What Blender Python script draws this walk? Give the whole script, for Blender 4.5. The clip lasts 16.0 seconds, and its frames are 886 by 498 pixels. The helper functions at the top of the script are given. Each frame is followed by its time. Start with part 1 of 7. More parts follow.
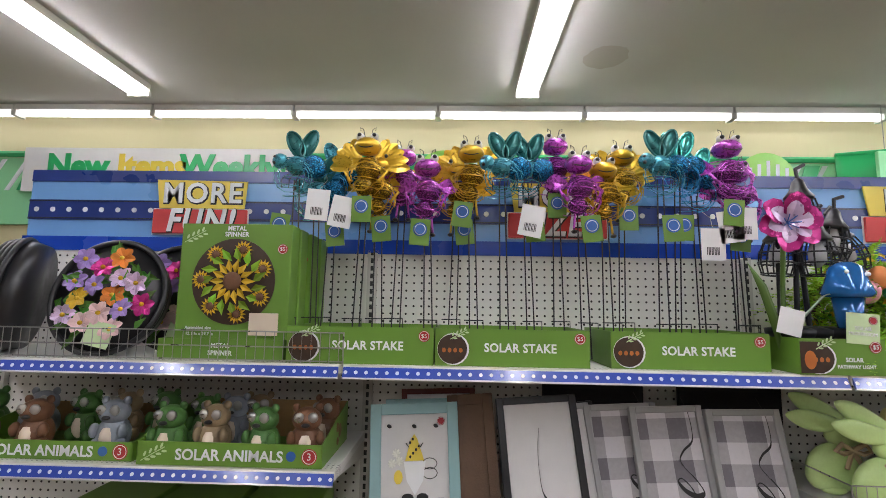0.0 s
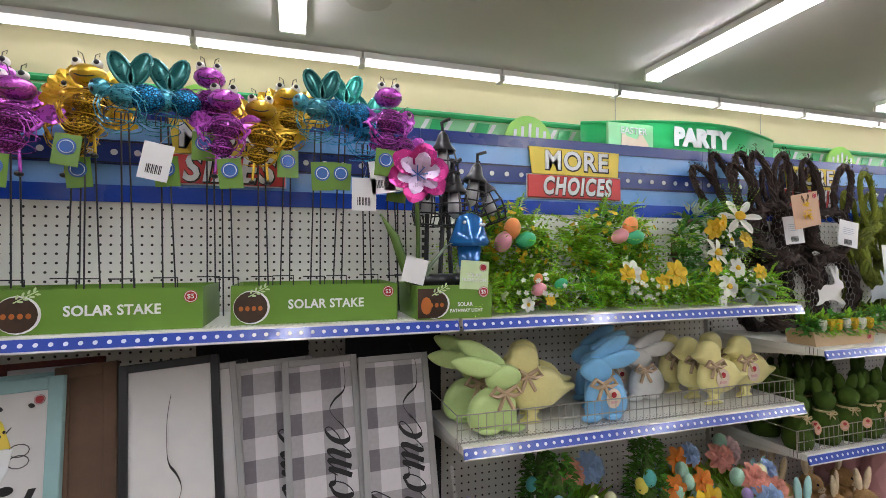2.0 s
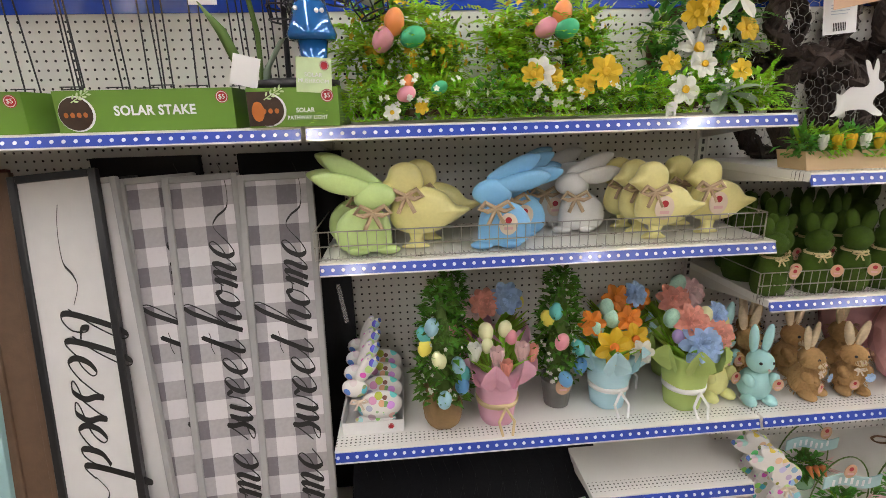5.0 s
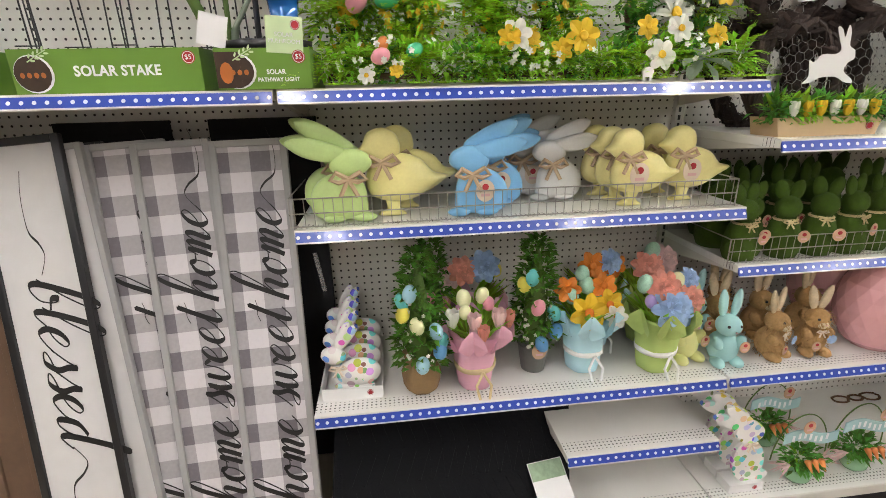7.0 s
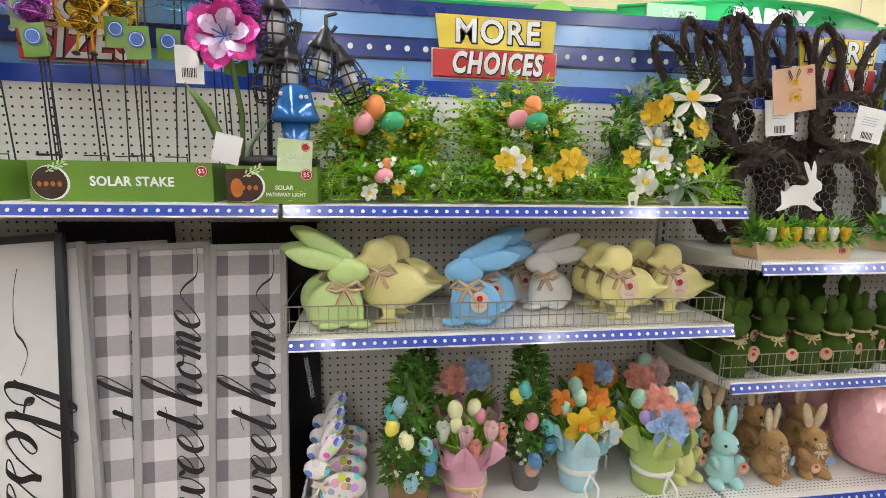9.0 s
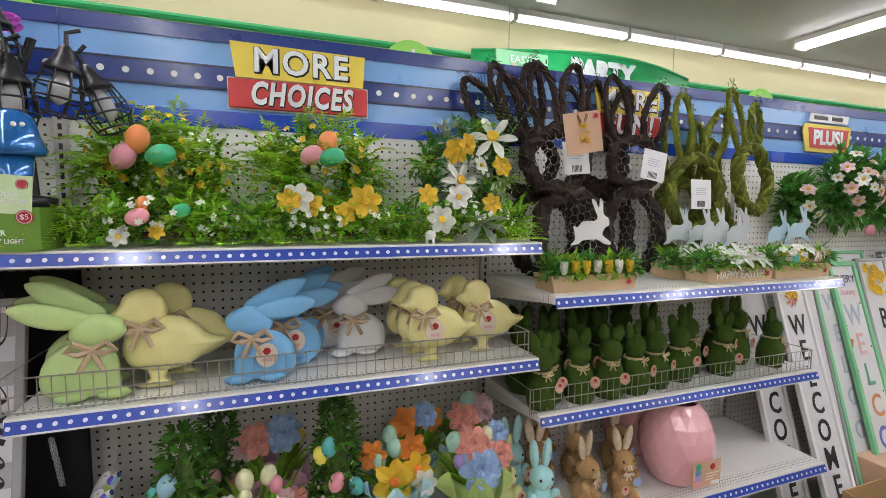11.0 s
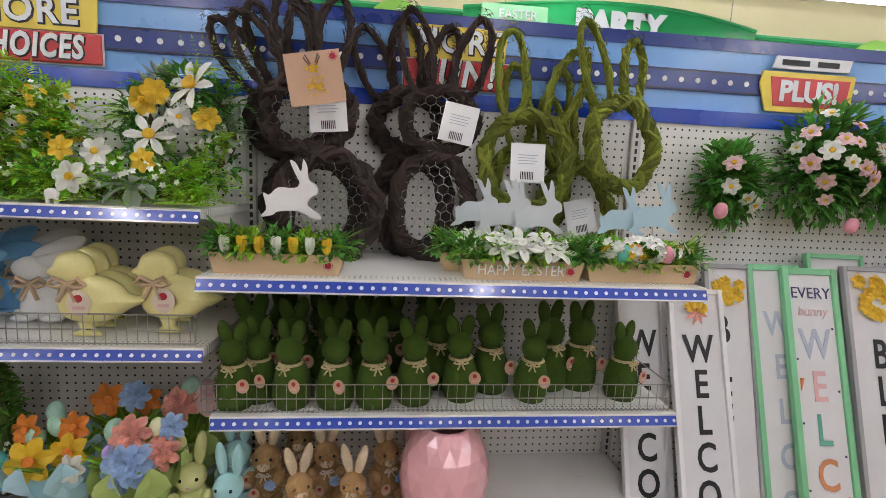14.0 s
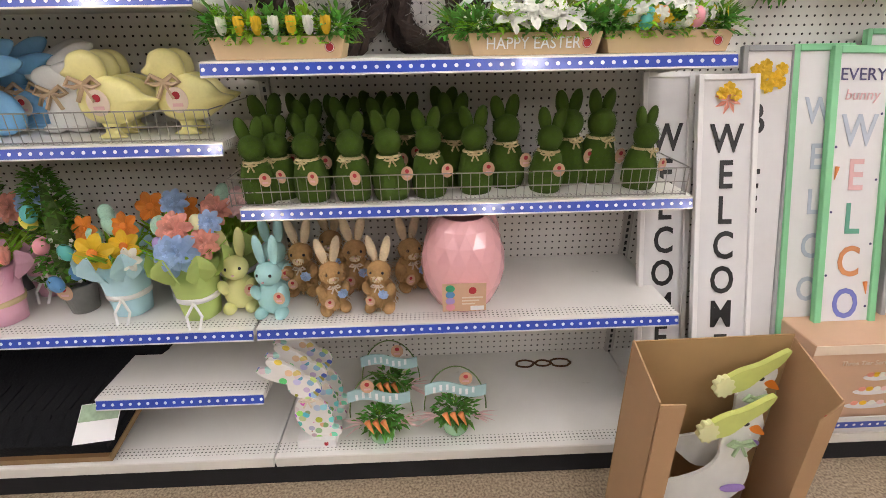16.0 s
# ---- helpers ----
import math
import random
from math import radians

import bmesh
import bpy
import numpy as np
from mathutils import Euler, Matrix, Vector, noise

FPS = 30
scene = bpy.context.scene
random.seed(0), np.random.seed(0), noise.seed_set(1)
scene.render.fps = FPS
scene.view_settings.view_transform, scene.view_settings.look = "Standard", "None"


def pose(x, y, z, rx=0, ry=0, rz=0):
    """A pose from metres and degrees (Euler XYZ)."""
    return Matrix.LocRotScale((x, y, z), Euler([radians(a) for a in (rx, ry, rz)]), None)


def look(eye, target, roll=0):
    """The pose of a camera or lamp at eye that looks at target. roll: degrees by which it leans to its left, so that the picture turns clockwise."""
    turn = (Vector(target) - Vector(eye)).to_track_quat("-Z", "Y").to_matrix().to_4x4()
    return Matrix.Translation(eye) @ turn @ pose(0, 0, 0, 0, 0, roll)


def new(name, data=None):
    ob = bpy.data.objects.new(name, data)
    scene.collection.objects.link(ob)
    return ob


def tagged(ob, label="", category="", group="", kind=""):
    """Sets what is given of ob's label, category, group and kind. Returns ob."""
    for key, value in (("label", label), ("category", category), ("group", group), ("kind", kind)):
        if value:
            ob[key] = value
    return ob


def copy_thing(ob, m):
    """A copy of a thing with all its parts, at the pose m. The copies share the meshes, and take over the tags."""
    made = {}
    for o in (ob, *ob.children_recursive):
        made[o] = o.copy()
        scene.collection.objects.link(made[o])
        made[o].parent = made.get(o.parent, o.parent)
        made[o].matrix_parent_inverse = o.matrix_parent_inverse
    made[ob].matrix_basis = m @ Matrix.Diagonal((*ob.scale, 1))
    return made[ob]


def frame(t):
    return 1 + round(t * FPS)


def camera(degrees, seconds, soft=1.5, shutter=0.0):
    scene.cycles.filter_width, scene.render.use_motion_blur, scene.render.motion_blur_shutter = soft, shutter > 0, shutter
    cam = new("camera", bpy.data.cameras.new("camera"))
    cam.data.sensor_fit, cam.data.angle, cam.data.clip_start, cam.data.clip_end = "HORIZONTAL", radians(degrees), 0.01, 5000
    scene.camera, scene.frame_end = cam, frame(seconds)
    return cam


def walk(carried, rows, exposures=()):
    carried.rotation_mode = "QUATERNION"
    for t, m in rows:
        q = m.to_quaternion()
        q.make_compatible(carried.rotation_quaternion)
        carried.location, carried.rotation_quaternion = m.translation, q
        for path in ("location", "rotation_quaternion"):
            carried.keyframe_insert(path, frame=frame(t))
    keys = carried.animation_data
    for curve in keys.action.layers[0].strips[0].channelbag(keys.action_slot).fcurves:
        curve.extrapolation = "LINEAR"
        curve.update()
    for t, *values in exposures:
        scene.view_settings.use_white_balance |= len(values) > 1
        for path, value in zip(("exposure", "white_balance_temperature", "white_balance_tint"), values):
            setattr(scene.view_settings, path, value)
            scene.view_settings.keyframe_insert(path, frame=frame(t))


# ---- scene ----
cam = camera(86.6, 16.0, soft=0.65)
PATH = [
    (0, (0.032, -0.025, 1.547), (-0.029, 1.959, 1.789), 1.0),
    (0.5, (0.042, -0.017, 1.535), (0.079, 1.976, 1.695), 0.7),
    (1, (0.082, 0.012, 1.51), (0.299, 1.996, 1.629), 0.0),
    (1.5, (0.311, 0.028, 1.514), (0.692, 1.989, 1.616), -0.2),
    (2, (0.562, 0.002, 1.551), (1.161, 1.91, 1.597), -0.2),
    (2.5, (0.754, 0.136, 1.524), (1.471, 2.002, 1.591), 0.5),
    (3, (0.909, 0.168, 1.531), (1.611, 2.039, 1.622), 0.3),
    (3.5, (1.106, 0.075, 1.537), (1.43, 2.048, 1.555), 1.5),
    (4, (1.184, 0.017, 1.523), (1.368, 2.007, 1.448), -0.2),
    (4.5, (1.18, 0.023, 1.496), (1.312, 2.007, 1.285), -0.7),
    (5, (1.193, 0.009, 1.414), (1.347, 1.928, 0.872), -1.6),
    (5.2, (1.194, 0.002, 1.405), (1.348, 1.905, 0.81), -1.8),
    (7.5, (1.21, 0.001, 1.392), (1.469, 1.878, 0.75), -0.4),
    (8, (1.187, 0.003, 1.405), (1.484, 1.902, 0.849), 0.3),
    (10.3, (1.27, 0.0, 1.527), (1.502, 1.981, 1.387), 2.1),
    (10.5, (1.316, -0.014, 1.511), (1.653, 1.951, 1.356), 1.4),
    (11, (1.471, 0.018, 1.49), (2.163, 1.887, 1.32), 0.5),
    (11.5, (1.686, 0.117, 1.518), (2.581, 1.906, 1.525), 2.5),
    (12, (1.898, 0.107, 1.523), (2.836, 1.872, 1.588), 1.7),
    (12.5, (2.152, 0.063, 1.532), (2.973, 1.887, 1.561), 1.6),
    (13, (2.355, 0.128, 1.526), (3.051, 2.002, 1.588), 2.8),
    (13.5, (2.521, 0.094, 1.528), (2.936, 2.05, 1.53), 2.5),
    (14, (2.625, 0.02, 1.482), (2.837, 1.99, 1.21), 2.6),
    (14.5, (2.664, -0.014, 1.376), (2.79, 1.912, 0.85), 0.5),
    (15, (2.678, -0.018, 1.333), (2.76, 1.862, 0.656), -0.6),
    (15.5, (2.69, -0.033, 1.314), (2.766, 1.831, 0.593), -1.0),
    (16, (2.687, -0.04, 1.289), (2.745, 1.788, 0.48), -1.0),
]
walk(cam, [(t, look(eye, target, roll)) for t, eye, target, roll in PATH],
     [(0, 0.08, 6500, 15), (4, -0.04, 6500, 14), (5, 0.34, 7000, 14), (8, 0.52, 7000, 12), (10.5, 0.15, 6500, 13), (13.5, 0.04, 6500, 16), (14, -0.02, 6600, 16), (14.5, 0.15, 6900, 16), (16, 0.44, 7000, 17)])

# ---- world and light ----
world = bpy.data.worlds.new("world")
scene.world = world
world.use_nodes = True
world.node_tree.nodes["Background"].inputs[0].default_value = (0.9, 0.95, 1.0, 1)
world.node_tree.nodes["Background"].inputs[1].default_value = 0.002
LAMP_GLOW, STRIP_GLOW = 25.0, 5.5


# ---- materials ----
def nodes_of(name):
    m = bpy.data.materials.new(name)
    m.use_nodes = True
    nt = m.node_tree
    return m, nt, nt.nodes["Principled BSDF"]


def node(nt, kind, **values):
    n = nt.nodes.new(kind)
    for k, v in values.items():
        if k.isdigit() or k.startswith("i_"):
            n.inputs[int(k.replace("i_", ""))].default_value = v
    return n


def math_node(nt, op, a, b=None, clamp=False):
    n = nt.nodes.new("ShaderNodeMath")
    n.operation, n.use_clamp = op, clamp
    for i, v in enumerate((a, b)):
        if v is None:
            continue
        if isinstance(v, (int, float)):
            n.inputs[i].default_value = v
        else:
            nt.links.new(v, n.inputs[i])
    return n.outputs[0]


def mix_node(nt, fac, a, b):
    n = nt.nodes.new("ShaderNodeMix")
    n.data_type = "RGBA"
    for i, v in ((0, fac), (6, a), (7, b)):
        if isinstance(v, (int, float)):
            n.inputs[i].default_value = v
        elif isinstance(v, tuple):
            n.inputs[i].default_value = (*v[:3], 1)
        else:
            nt.links.new(v, n.inputs[i])
    return n.outputs[2]


def coords(nt):
    t = nt.nodes.new("ShaderNodeTexCoord")
    s = nt.nodes.new("ShaderNodeSeparateXYZ")
    nt.links.new(t.outputs["Object"], s.inputs[0])
    return t.outputs["Object"], s.outputs[0], s.outputs[1], s.outputs[2]


def noise_of(nt, vec, scale, detail=4.0):
    n = nt.nodes.new("ShaderNodeTexNoise")
    n.inputs["Scale"].default_value, n.inputs["Detail"].default_value = scale, detail
    nt.links.new(vec, n.inputs["Vector"])
    return n.outputs[0]


def bump_of(nt, bsdf, height, strength, distance=0.003):
    b = nt.nodes.new("ShaderNodeBump")
    b.inputs["Strength"].default_value, b.inputs["Distance"].default_value = strength, distance
    nt.links.new(height, b.inputs["Height"])
    nt.links.new(b.outputs[0], bsdf.inputs["Normal"])


def shade(c, f):
    return tuple(min(1.0, v * f) for v in c)


def mat(name, color, rough=0.5, metal=0.0, vary=0.12, scale=40.0, bump=0.0, bump_scale=200.0, coat=0.0, island=0.0, glass=0.0, alpha=1.0, spread=0.0):
    """A surface with two scales of variation; island: change of tone from piece to piece."""
    m, nt, b = nodes_of(name)
    vec, x, y, z = coords(nt)
    big = noise_of(nt, vec, scale * 0.2)
    fine = noise_of(nt, vec, scale)
    k = math_node(nt, "ADD", math_node(nt, "MULTIPLY", big, 0.6), math_node(nt, "MULTIPLY", fine, 0.4))
    col = mix_node(nt, k, shade(color, 1 - 1.6 * vary), shade(color, 1 + 1.6 * vary))
    if island:
        g = nt.nodes.new("ShaderNodeNewGeometry")
        h = nt.nodes.new("ShaderNodeHueSaturation")
        nt.links.new(col, h.inputs["Color"])
        r = g.outputs["Random Per Island"]
        nt.links.new(math_node(nt, "ADD", math_node(nt, "MULTIPLY", r, island * 2), 1 - island), h.inputs["Value"])
        nt.links.new(math_node(nt, "ADD", math_node(nt, "MULTIPLY", r, spread), 0.5 - spread / 2), h.inputs["Hue"])
        col = h.outputs[0]
    nt.links.new(col, b.inputs["Base Color"])
    nt.links.new(math_node(nt, "ADD", math_node(nt, "MULTIPLY", fine, 0.2), max(rough - 0.1, 0.0)), b.inputs["Roughness"])
    b.inputs["Metallic"].default_value = metal
    b.inputs["Coat Weight"].default_value = coat
    b.inputs["Coat Roughness"].default_value = 0.12
    b.inputs["Transmission Weight"].default_value = glass
    b.inputs["Alpha"].default_value = alpha
    if bump:
        bump_of(nt, b, noise_of(nt, vec, bump_scale), bump)
    return m


def grid_mask(nt, x, z, px, pz, r):
    """1 inside round dots of radius r on a grid."""
    u = math_node(nt, "MULTIPLY", math_node(nt, "SUBTRACT", math_node(nt, "FRACT", math_node(nt, "MULTIPLY", x, 1 / px)), 0.5), px)
    w = z if pz is None else math_node(nt, "MULTIPLY", math_node(nt, "SUBTRACT", math_node(nt, "FRACT", math_node(nt, "MULTIPLY", z, 1 / pz)), 0.5), pz)
    d = math_node(nt, "SQRT", math_node(nt, "ADD", math_node(nt, "MULTIPLY", u, u), math_node(nt, "MULTIPLY", w, w)))
    return math_node(nt, "LESS_THAN", d, r)


def pegboard_mat():
    m, nt, b = nodes_of("pegboard")
    vec, x, y, z = coords(nt)
    hole = grid_mask(nt, x, z, 0.0254, 0.0254, 0.0036)
    base = mix_node(nt, noise_of(nt, vec, 3.0), (0.72, 0.70, 0.65), (0.82, 0.81, 0.77))
    nt.links.new(mix_node(nt, hole, base, (0.025, 0.022, 0.02)), b.inputs["Base Color"])
    b.inputs["Roughness"].default_value = 0.45
    inv = math_node(nt, "SUBTRACT", 1.0, hole)
    bump_of(nt, b, inv, 0.6, 0.004)
    return m


def shelf_mat():
    m, nt, b = nodes_of("shelf enamel")
    vec, x, y, z = coords(nt)
    hole = grid_mask(nt, x, y, 0.0127, 0.0127, 0.0026)
    near = math_node(nt, "MULTIPLY", math_node(nt, "GREATER_THAN", y, 0.019), math_node(nt, "LESS_THAN", y, 0.057))
    mask = math_node(nt, "MULTIPLY", hole, near)
    grime = noise_of(nt, vec, 9.0, 6.0)
    base = mix_node(nt, grime, (0.70, 0.69, 0.65), (0.80, 0.79, 0.76))
    nt.links.new(mix_node(nt, mask, base, (0.05, 0.048, 0.045)), b.inputs["Base Color"])
    nt.links.new(math_node(nt, "ADD", math_node(nt, "MULTIPLY", grime, 0.25), 0.2), b.inputs["Roughness"])
    return m


def rail_mat():
    m, nt, b = nodes_of("price strip")
    vec, x, y, z = coords(nt)
    dot = grid_mask(nt, x, z, 0.0254, None, 0.0046)
    edge = math_node(nt, "GREATER_THAN", math_node(nt, "ABSOLUTE", z), 0.0125)
    blue = mix_node(nt, noise_of(nt, vec, 6.0), (0.012, 0.045, 0.33), (0.02, 0.07, 0.46))
    col = mix_node(nt, dot, blue, (0.75, 0.78, 0.85))
    nt.links.new(mix_node(nt, edge, col, (0.62, 0.62, 0.62)), b.inputs["Base Color"])
    b.inputs["Roughness"].default_value = 0.3
    b.inputs["Coat Weight"].default_value, b.inputs["Coat Roughness"].default_value = 1.0, 0.11
    return m


def upright_mat():
    m, nt, b = nodes_of("slotted upright")
    vec, x, y, z = coords(nt)
    f = math_node(nt, "FRACT", math_node(nt, "MULTIPLY", z, 1 / 0.0254))
    slot = math_node(nt, "MULTIPLY", math_node(nt, "LESS_THAN", f, 0.62), math_node(nt, "LESS_THAN", math_node(nt, "ABSOLUTE", x), 0.0045))
    base = mix_node(nt, noise_of(nt, vec, 12.0), (0.5, 0.48, 0.44), (0.62, 0.6, 0.56))
    nt.links.new(mix_node(nt, slot, base, (0.02, 0.02, 0.02)), b.inputs["Base Color"])
    b.inputs["Roughness"].default_value = 0.4
    return m


def gingham_mat(name, light, dark, cell):
    m, nt, b = nodes_of(name)
    vec, x, y, z = coords(nt)
    a = math_node(nt, "LESS_THAN", math_node(nt, "FRACT", math_node(nt, "MULTIPLY", x, 0.5 / cell)), 0.5)
    c = math_node(nt, "LESS_THAN", math_node(nt, "FRACT", math_node(nt, "MULTIPLY", z, 0.5 / cell)), 0.5)
    k = math_node(nt, "MULTIPLY", math_node(nt, "ADD", a, c), 0.5)
    k = math_node(nt, "ADD", k, math_node(nt, "MULTIPLY", math_node(nt, "SUBTRACT", noise_of(nt, vec, 90.0), 0.5), 0.25), True)
    nt.links.new(mix_node(nt, k, light, dark), b.inputs["Base Color"])
    b.inputs["Roughness"].default_value = 0.6
    return m


def floral_mat():
    m, nt, b = nodes_of("floral print")
    vec, x, y, z = coords(nt)
    v = nt.nodes.new("ShaderNodeTexVoronoi")
    v.inputs["Scale"].default_value = 40.0
    nt.links.new(vec, v.inputs["Vector"])
    h = nt.nodes.new("ShaderNodeHueSaturation")
    nt.links.new(v.outputs["Color"], h.inputs["Color"])
    h.inputs["Saturation"].default_value, h.inputs["Value"].default_value = 0.9, 0.85
    k = math_node(nt, "LESS_THAN", v.outputs["Distance"], 0.47)
    nt.links.new(mix_node(nt, k, (0.80, 0.78, 0.76), h.outputs[0]), b.inputs["Base Color"])
    b.inputs["Roughness"].default_value = 0.5
    return m


def carpet_mat():
    m, nt, b = nodes_of("speckled floor")
    vec, x, y, z = coords(nt)
    a = noise_of(nt, vec, 130.0, 6.0)
    c = noise_of(nt, vec, 4.0)
    k = math_node(nt, "ADD", math_node(nt, "MULTIPLY", math_node(nt, "SUBTRACT", a, 0.5), 2.6), 0.5, True)
    col = mix_node(nt, k, (0.13, 0.085, 0.05), (0.50, 0.40, 0.28))
    nt.links.new(mix_node(nt, math_node(nt, "MULTIPLY", c, 0.3), col, (0.2, 0.15, 0.1)), b.inputs["Base Color"])
    b.inputs["Roughness"].default_value = 0.6
    return m


def ceiling_mat():
    m, nt, b = nodes_of("ceiling paint")
    vec, x, y, z = coords(nt)
    base = mix_node(nt, noise_of(nt, vec, 1.2), (0.42, 0.40, 0.385), (0.49, 0.47, 0.45))
    sx = math_node(nt, "SUBTRACT", x, 1.0)
    sy = math_node(nt, "SUBTRACT", y, 2.95)
    d = math_node(nt, "SQRT", math_node(nt, "ADD", math_node(nt, "MULTIPLY", sx, sx), math_node(nt, "MULTIPLY", sy, sy)))
    d = math_node(nt, "ADD", d, math_node(nt, "MULTIPLY", noise_of(nt, vec, 14.0), 0.05))
    ring = math_node(nt, "LESS_THAN", d, 0.17)
    nt.links.new(mix_node(nt, math_node(nt, "MULTIPLY", ring, 0.5), base, (0.30, 0.25, 0.19)), b.inputs["Base Color"])
    b.inputs["Roughness"].default_value = 0.8
    bump_of(nt, b, noise_of(nt, vec, 60.0), 0.15)
    return m


def glow_mat(name, color, strength):
    m, nt, b = nodes_of(name)
    b.inputs["Base Color"].default_value = (0.8, 0.8, 0.8, 1)
    b.inputs["Emission Color"].default_value = (*color, 1)
    b.inputs["Emission Strength"].default_value = strength
    return m


PEG, SHELF, RAIL, UPRIGHT, FLOOR = pegboard_mat(), shelf_mat(), rail_mat(), upright_mat(), carpet_mat()
CEIL, FLORAL = ceiling_mat(), floral_mat()
GLOW = glow_mat("fluorescent tube", (0.93, 0.955, 1.0), LAMP_GLOW)
# wall-row tubes glow weaker only to keep the wall beside them from overexposing
GLOW_STRIP = glow_mat("dimmed fluorescent tube", (0.97, 0.98, 1.0), STRIP_GLOW)
PLAID = gingham_mat("grey gingham", (0.66, 0.64, 0.66), (0.17, 0.155, 0.175), 0.055)
PLAID_DARK = gingham_mat("black gingham", (0.5, 0.5, 0.5), (0.02, 0.02, 0.02), 0.012)
PLAID_PINK = gingham_mat("dark check cloth", (0.25, 0.2, 0.22), (0.02, 0.02, 0.03), 0.03)
ENAMEL = mat("off-white enamel", (0.66, 0.64, 0.59), 0.35, vary=0.05, scale=12)
WALLY = mat("pale yellow wall", (0.70, 0.63, 0.38), 0.7, vary=0.04, scale=3)
# even dark grey, so the added walls bounce little fill light back
WALL_ADDED = mat("dark grey added wall", (0.22, 0.215, 0.21), 0.7, vary=0.05, scale=3)
WHITE = mat("white paint", (0.78, 0.77, 0.76), 0.5, vary=0.05, scale=30)
PAPER = mat("white paper", (0.82, 0.82, 0.82), 0.6, vary=0.03)
BLACK = mat("black plastic", (0.015, 0.015, 0.017), 0.35, vary=0.2)
MATBLACK = mat("matt black", (0.02, 0.02, 0.022), 0.75, vary=0.3, bump=0.3)
RUBBER = mat("black ribbed rubber", (0.007, 0.0075, 0.009), 0.8, vary=0.35, scale=25, bump=0.9, bump_scale=120)
for dull in (MATBLACK, RUBBER):
    dull.node_tree.nodes["Principled BSDF"].inputs["Specular IOR Level"].default_value = 0.15
SKYB = mat("light blue panel", (0.17, 0.38, 0.72), 0.3, vary=0.04, scale=6, coat=0.3)
NAVY = mat("navy band", (0.015, 0.04, 0.22), 0.3, vary=0.08, scale=6, coat=0.3)
ROYAL = mat("royal blue band", (0.01, 0.06, 0.44), 0.25, vary=0.06, scale=6, coat=0.4)
YELLOW = mat("sign yellow", (0.80, 0.62, 0.08), 0.4, vary=0.04)
RED = mat("sign red", (0.62, 0.05, 0.05), 0.4, vary=0.05)
DOTW = mat("sign white", (0.82, 0.84, 0.86), 0.4, vary=0.02)
GREENW = mat("sign green", (0.02, 0.42, 0.13), 0.35, vary=0.06, scale=8)
MINT = mat("pale green band", (0.30, 0.72, 0.38), 0.4, vary=0.05, scale=8)
LIME = mat("lime disc", (0.32, 0.70, 0.12), 0.4, vary=0.05)
BOXG = mat("green printed carton", (0.13, 0.27, 0.03), 0.45, vary=0.07, scale=14, coat=0.15)
BOXD = mat("dark photo print", (0.05, 0.028, 0.018), 0.35, vary=0.5, scale=60)
ORANGEP = mat("orange photo print", (0.5, 0.15, 0.03), 0.4, vary=0.3)
LEAFP = mat("pale leaf print", (0.55, 0.7, 0.4), 0.5)
PRICE = mat("red price disc", (0.42, 0.02, 0.03), 0.4, vary=0.05)
BLUEP = mat("blue seal", (0.03, 0.12, 0.42), 0.4, vary=0.1)
WIRE = mat("zinc wire", (0.42, 0.41, 0.39), 0.3, 0.8, vary=0.1)
STEEL = mat("dark wire", (0.04, 0.04, 0.045), 0.4, 0.6)
CARD = mat("brown cardboard", (0.40, 0.24, 0.125), 0.75, vary=0.1, scale=20, bump=0.1)
CARDIN = mat("cardboard inside", (0.34, 0.21, 0.09), 0.8, vary=0.12, scale=25)
CRAFT = mat("pale planter wood", (0.58, 0.41, 0.24), 0.6, vary=0.14, scale=22, bump=0.1)
KRAFT = mat("kraft tag", (0.60, 0.38, 0.25), 0.6, vary=0.06)
CREAM = mat("cream tag", (0.72, 0.6, 0.48), 0.5, vary=0.05)
BURLAP = mat("burlap", (0.27, 0.17, 0.08), 0.85, vary=0.25, scale=120, bump=0.6, bump_scale=400)
RAFFIA = mat("raffia", (0.60, 0.48, 0.26), 0.7, vary=0.15)
TWIG = mat("dark twig", (0.035, 0.021, 0.016), 0.85, vary=0.4, scale=90, bump=0.9, bump_scale=260, island=0.35)
MOSSTWIG = mat("moss twig", (0.15, 0.18, 0.015), 0.9, vary=0.4, scale=90, bump=0.9, bump_scale=260, island=0.4)
MOSS = mat("dark green moss", (0.050, 0.105, 0.006), 0.95, vary=0.4, scale=120, bump=1.0, bump_scale=420)
LEAF1 = mat("fresh leaf", (0.30, 0.56, 0.04), 0.5, vary=0.15, island=0.45, spread=0.05)
LEAF2 = mat("deep leaf", (0.11, 0.32, 0.05), 0.5, vary=0.15, island=0.45, spread=0.04)
LEAF3 = mat("box leaf", (0.10, 0.25, 0.03), 0.45, vary=0.15, island=0.5, spread=0.04)
FERN = mat("yellow green fern", (0.46, 0.70, 0.06), 0.5, vary=0.12, island=0.35, spread=0.04)
SAGE = mat("sage leaf", (0.38, 0.47, 0.36), 0.6, vary=0.1, island=0.2)
STEM = mat("green stem", (0.09, 0.17, 0.03), 0.5)


def let_light_through(m, share):
    """Thin leaves and petals: part of the light passes."""
    nt = m.node_tree
    b = nt.nodes["Principled BSDF"]
    tr = nt.nodes.new("ShaderNodeBsdfTranslucent")
    mx = nt.nodes.new("ShaderNodeMixShader")
    mx.inputs[0].default_value = share
    nt.links.new(b.inputs["Base Color"].links[0].from_socket, tr.inputs[0])
    nt.links.new(b.outputs[0], mx.inputs[1])
    nt.links.new(tr.outputs[0], mx.inputs[2])
    nt.links.new(mx.outputs[0], nt.nodes["Material Output"].inputs[0])


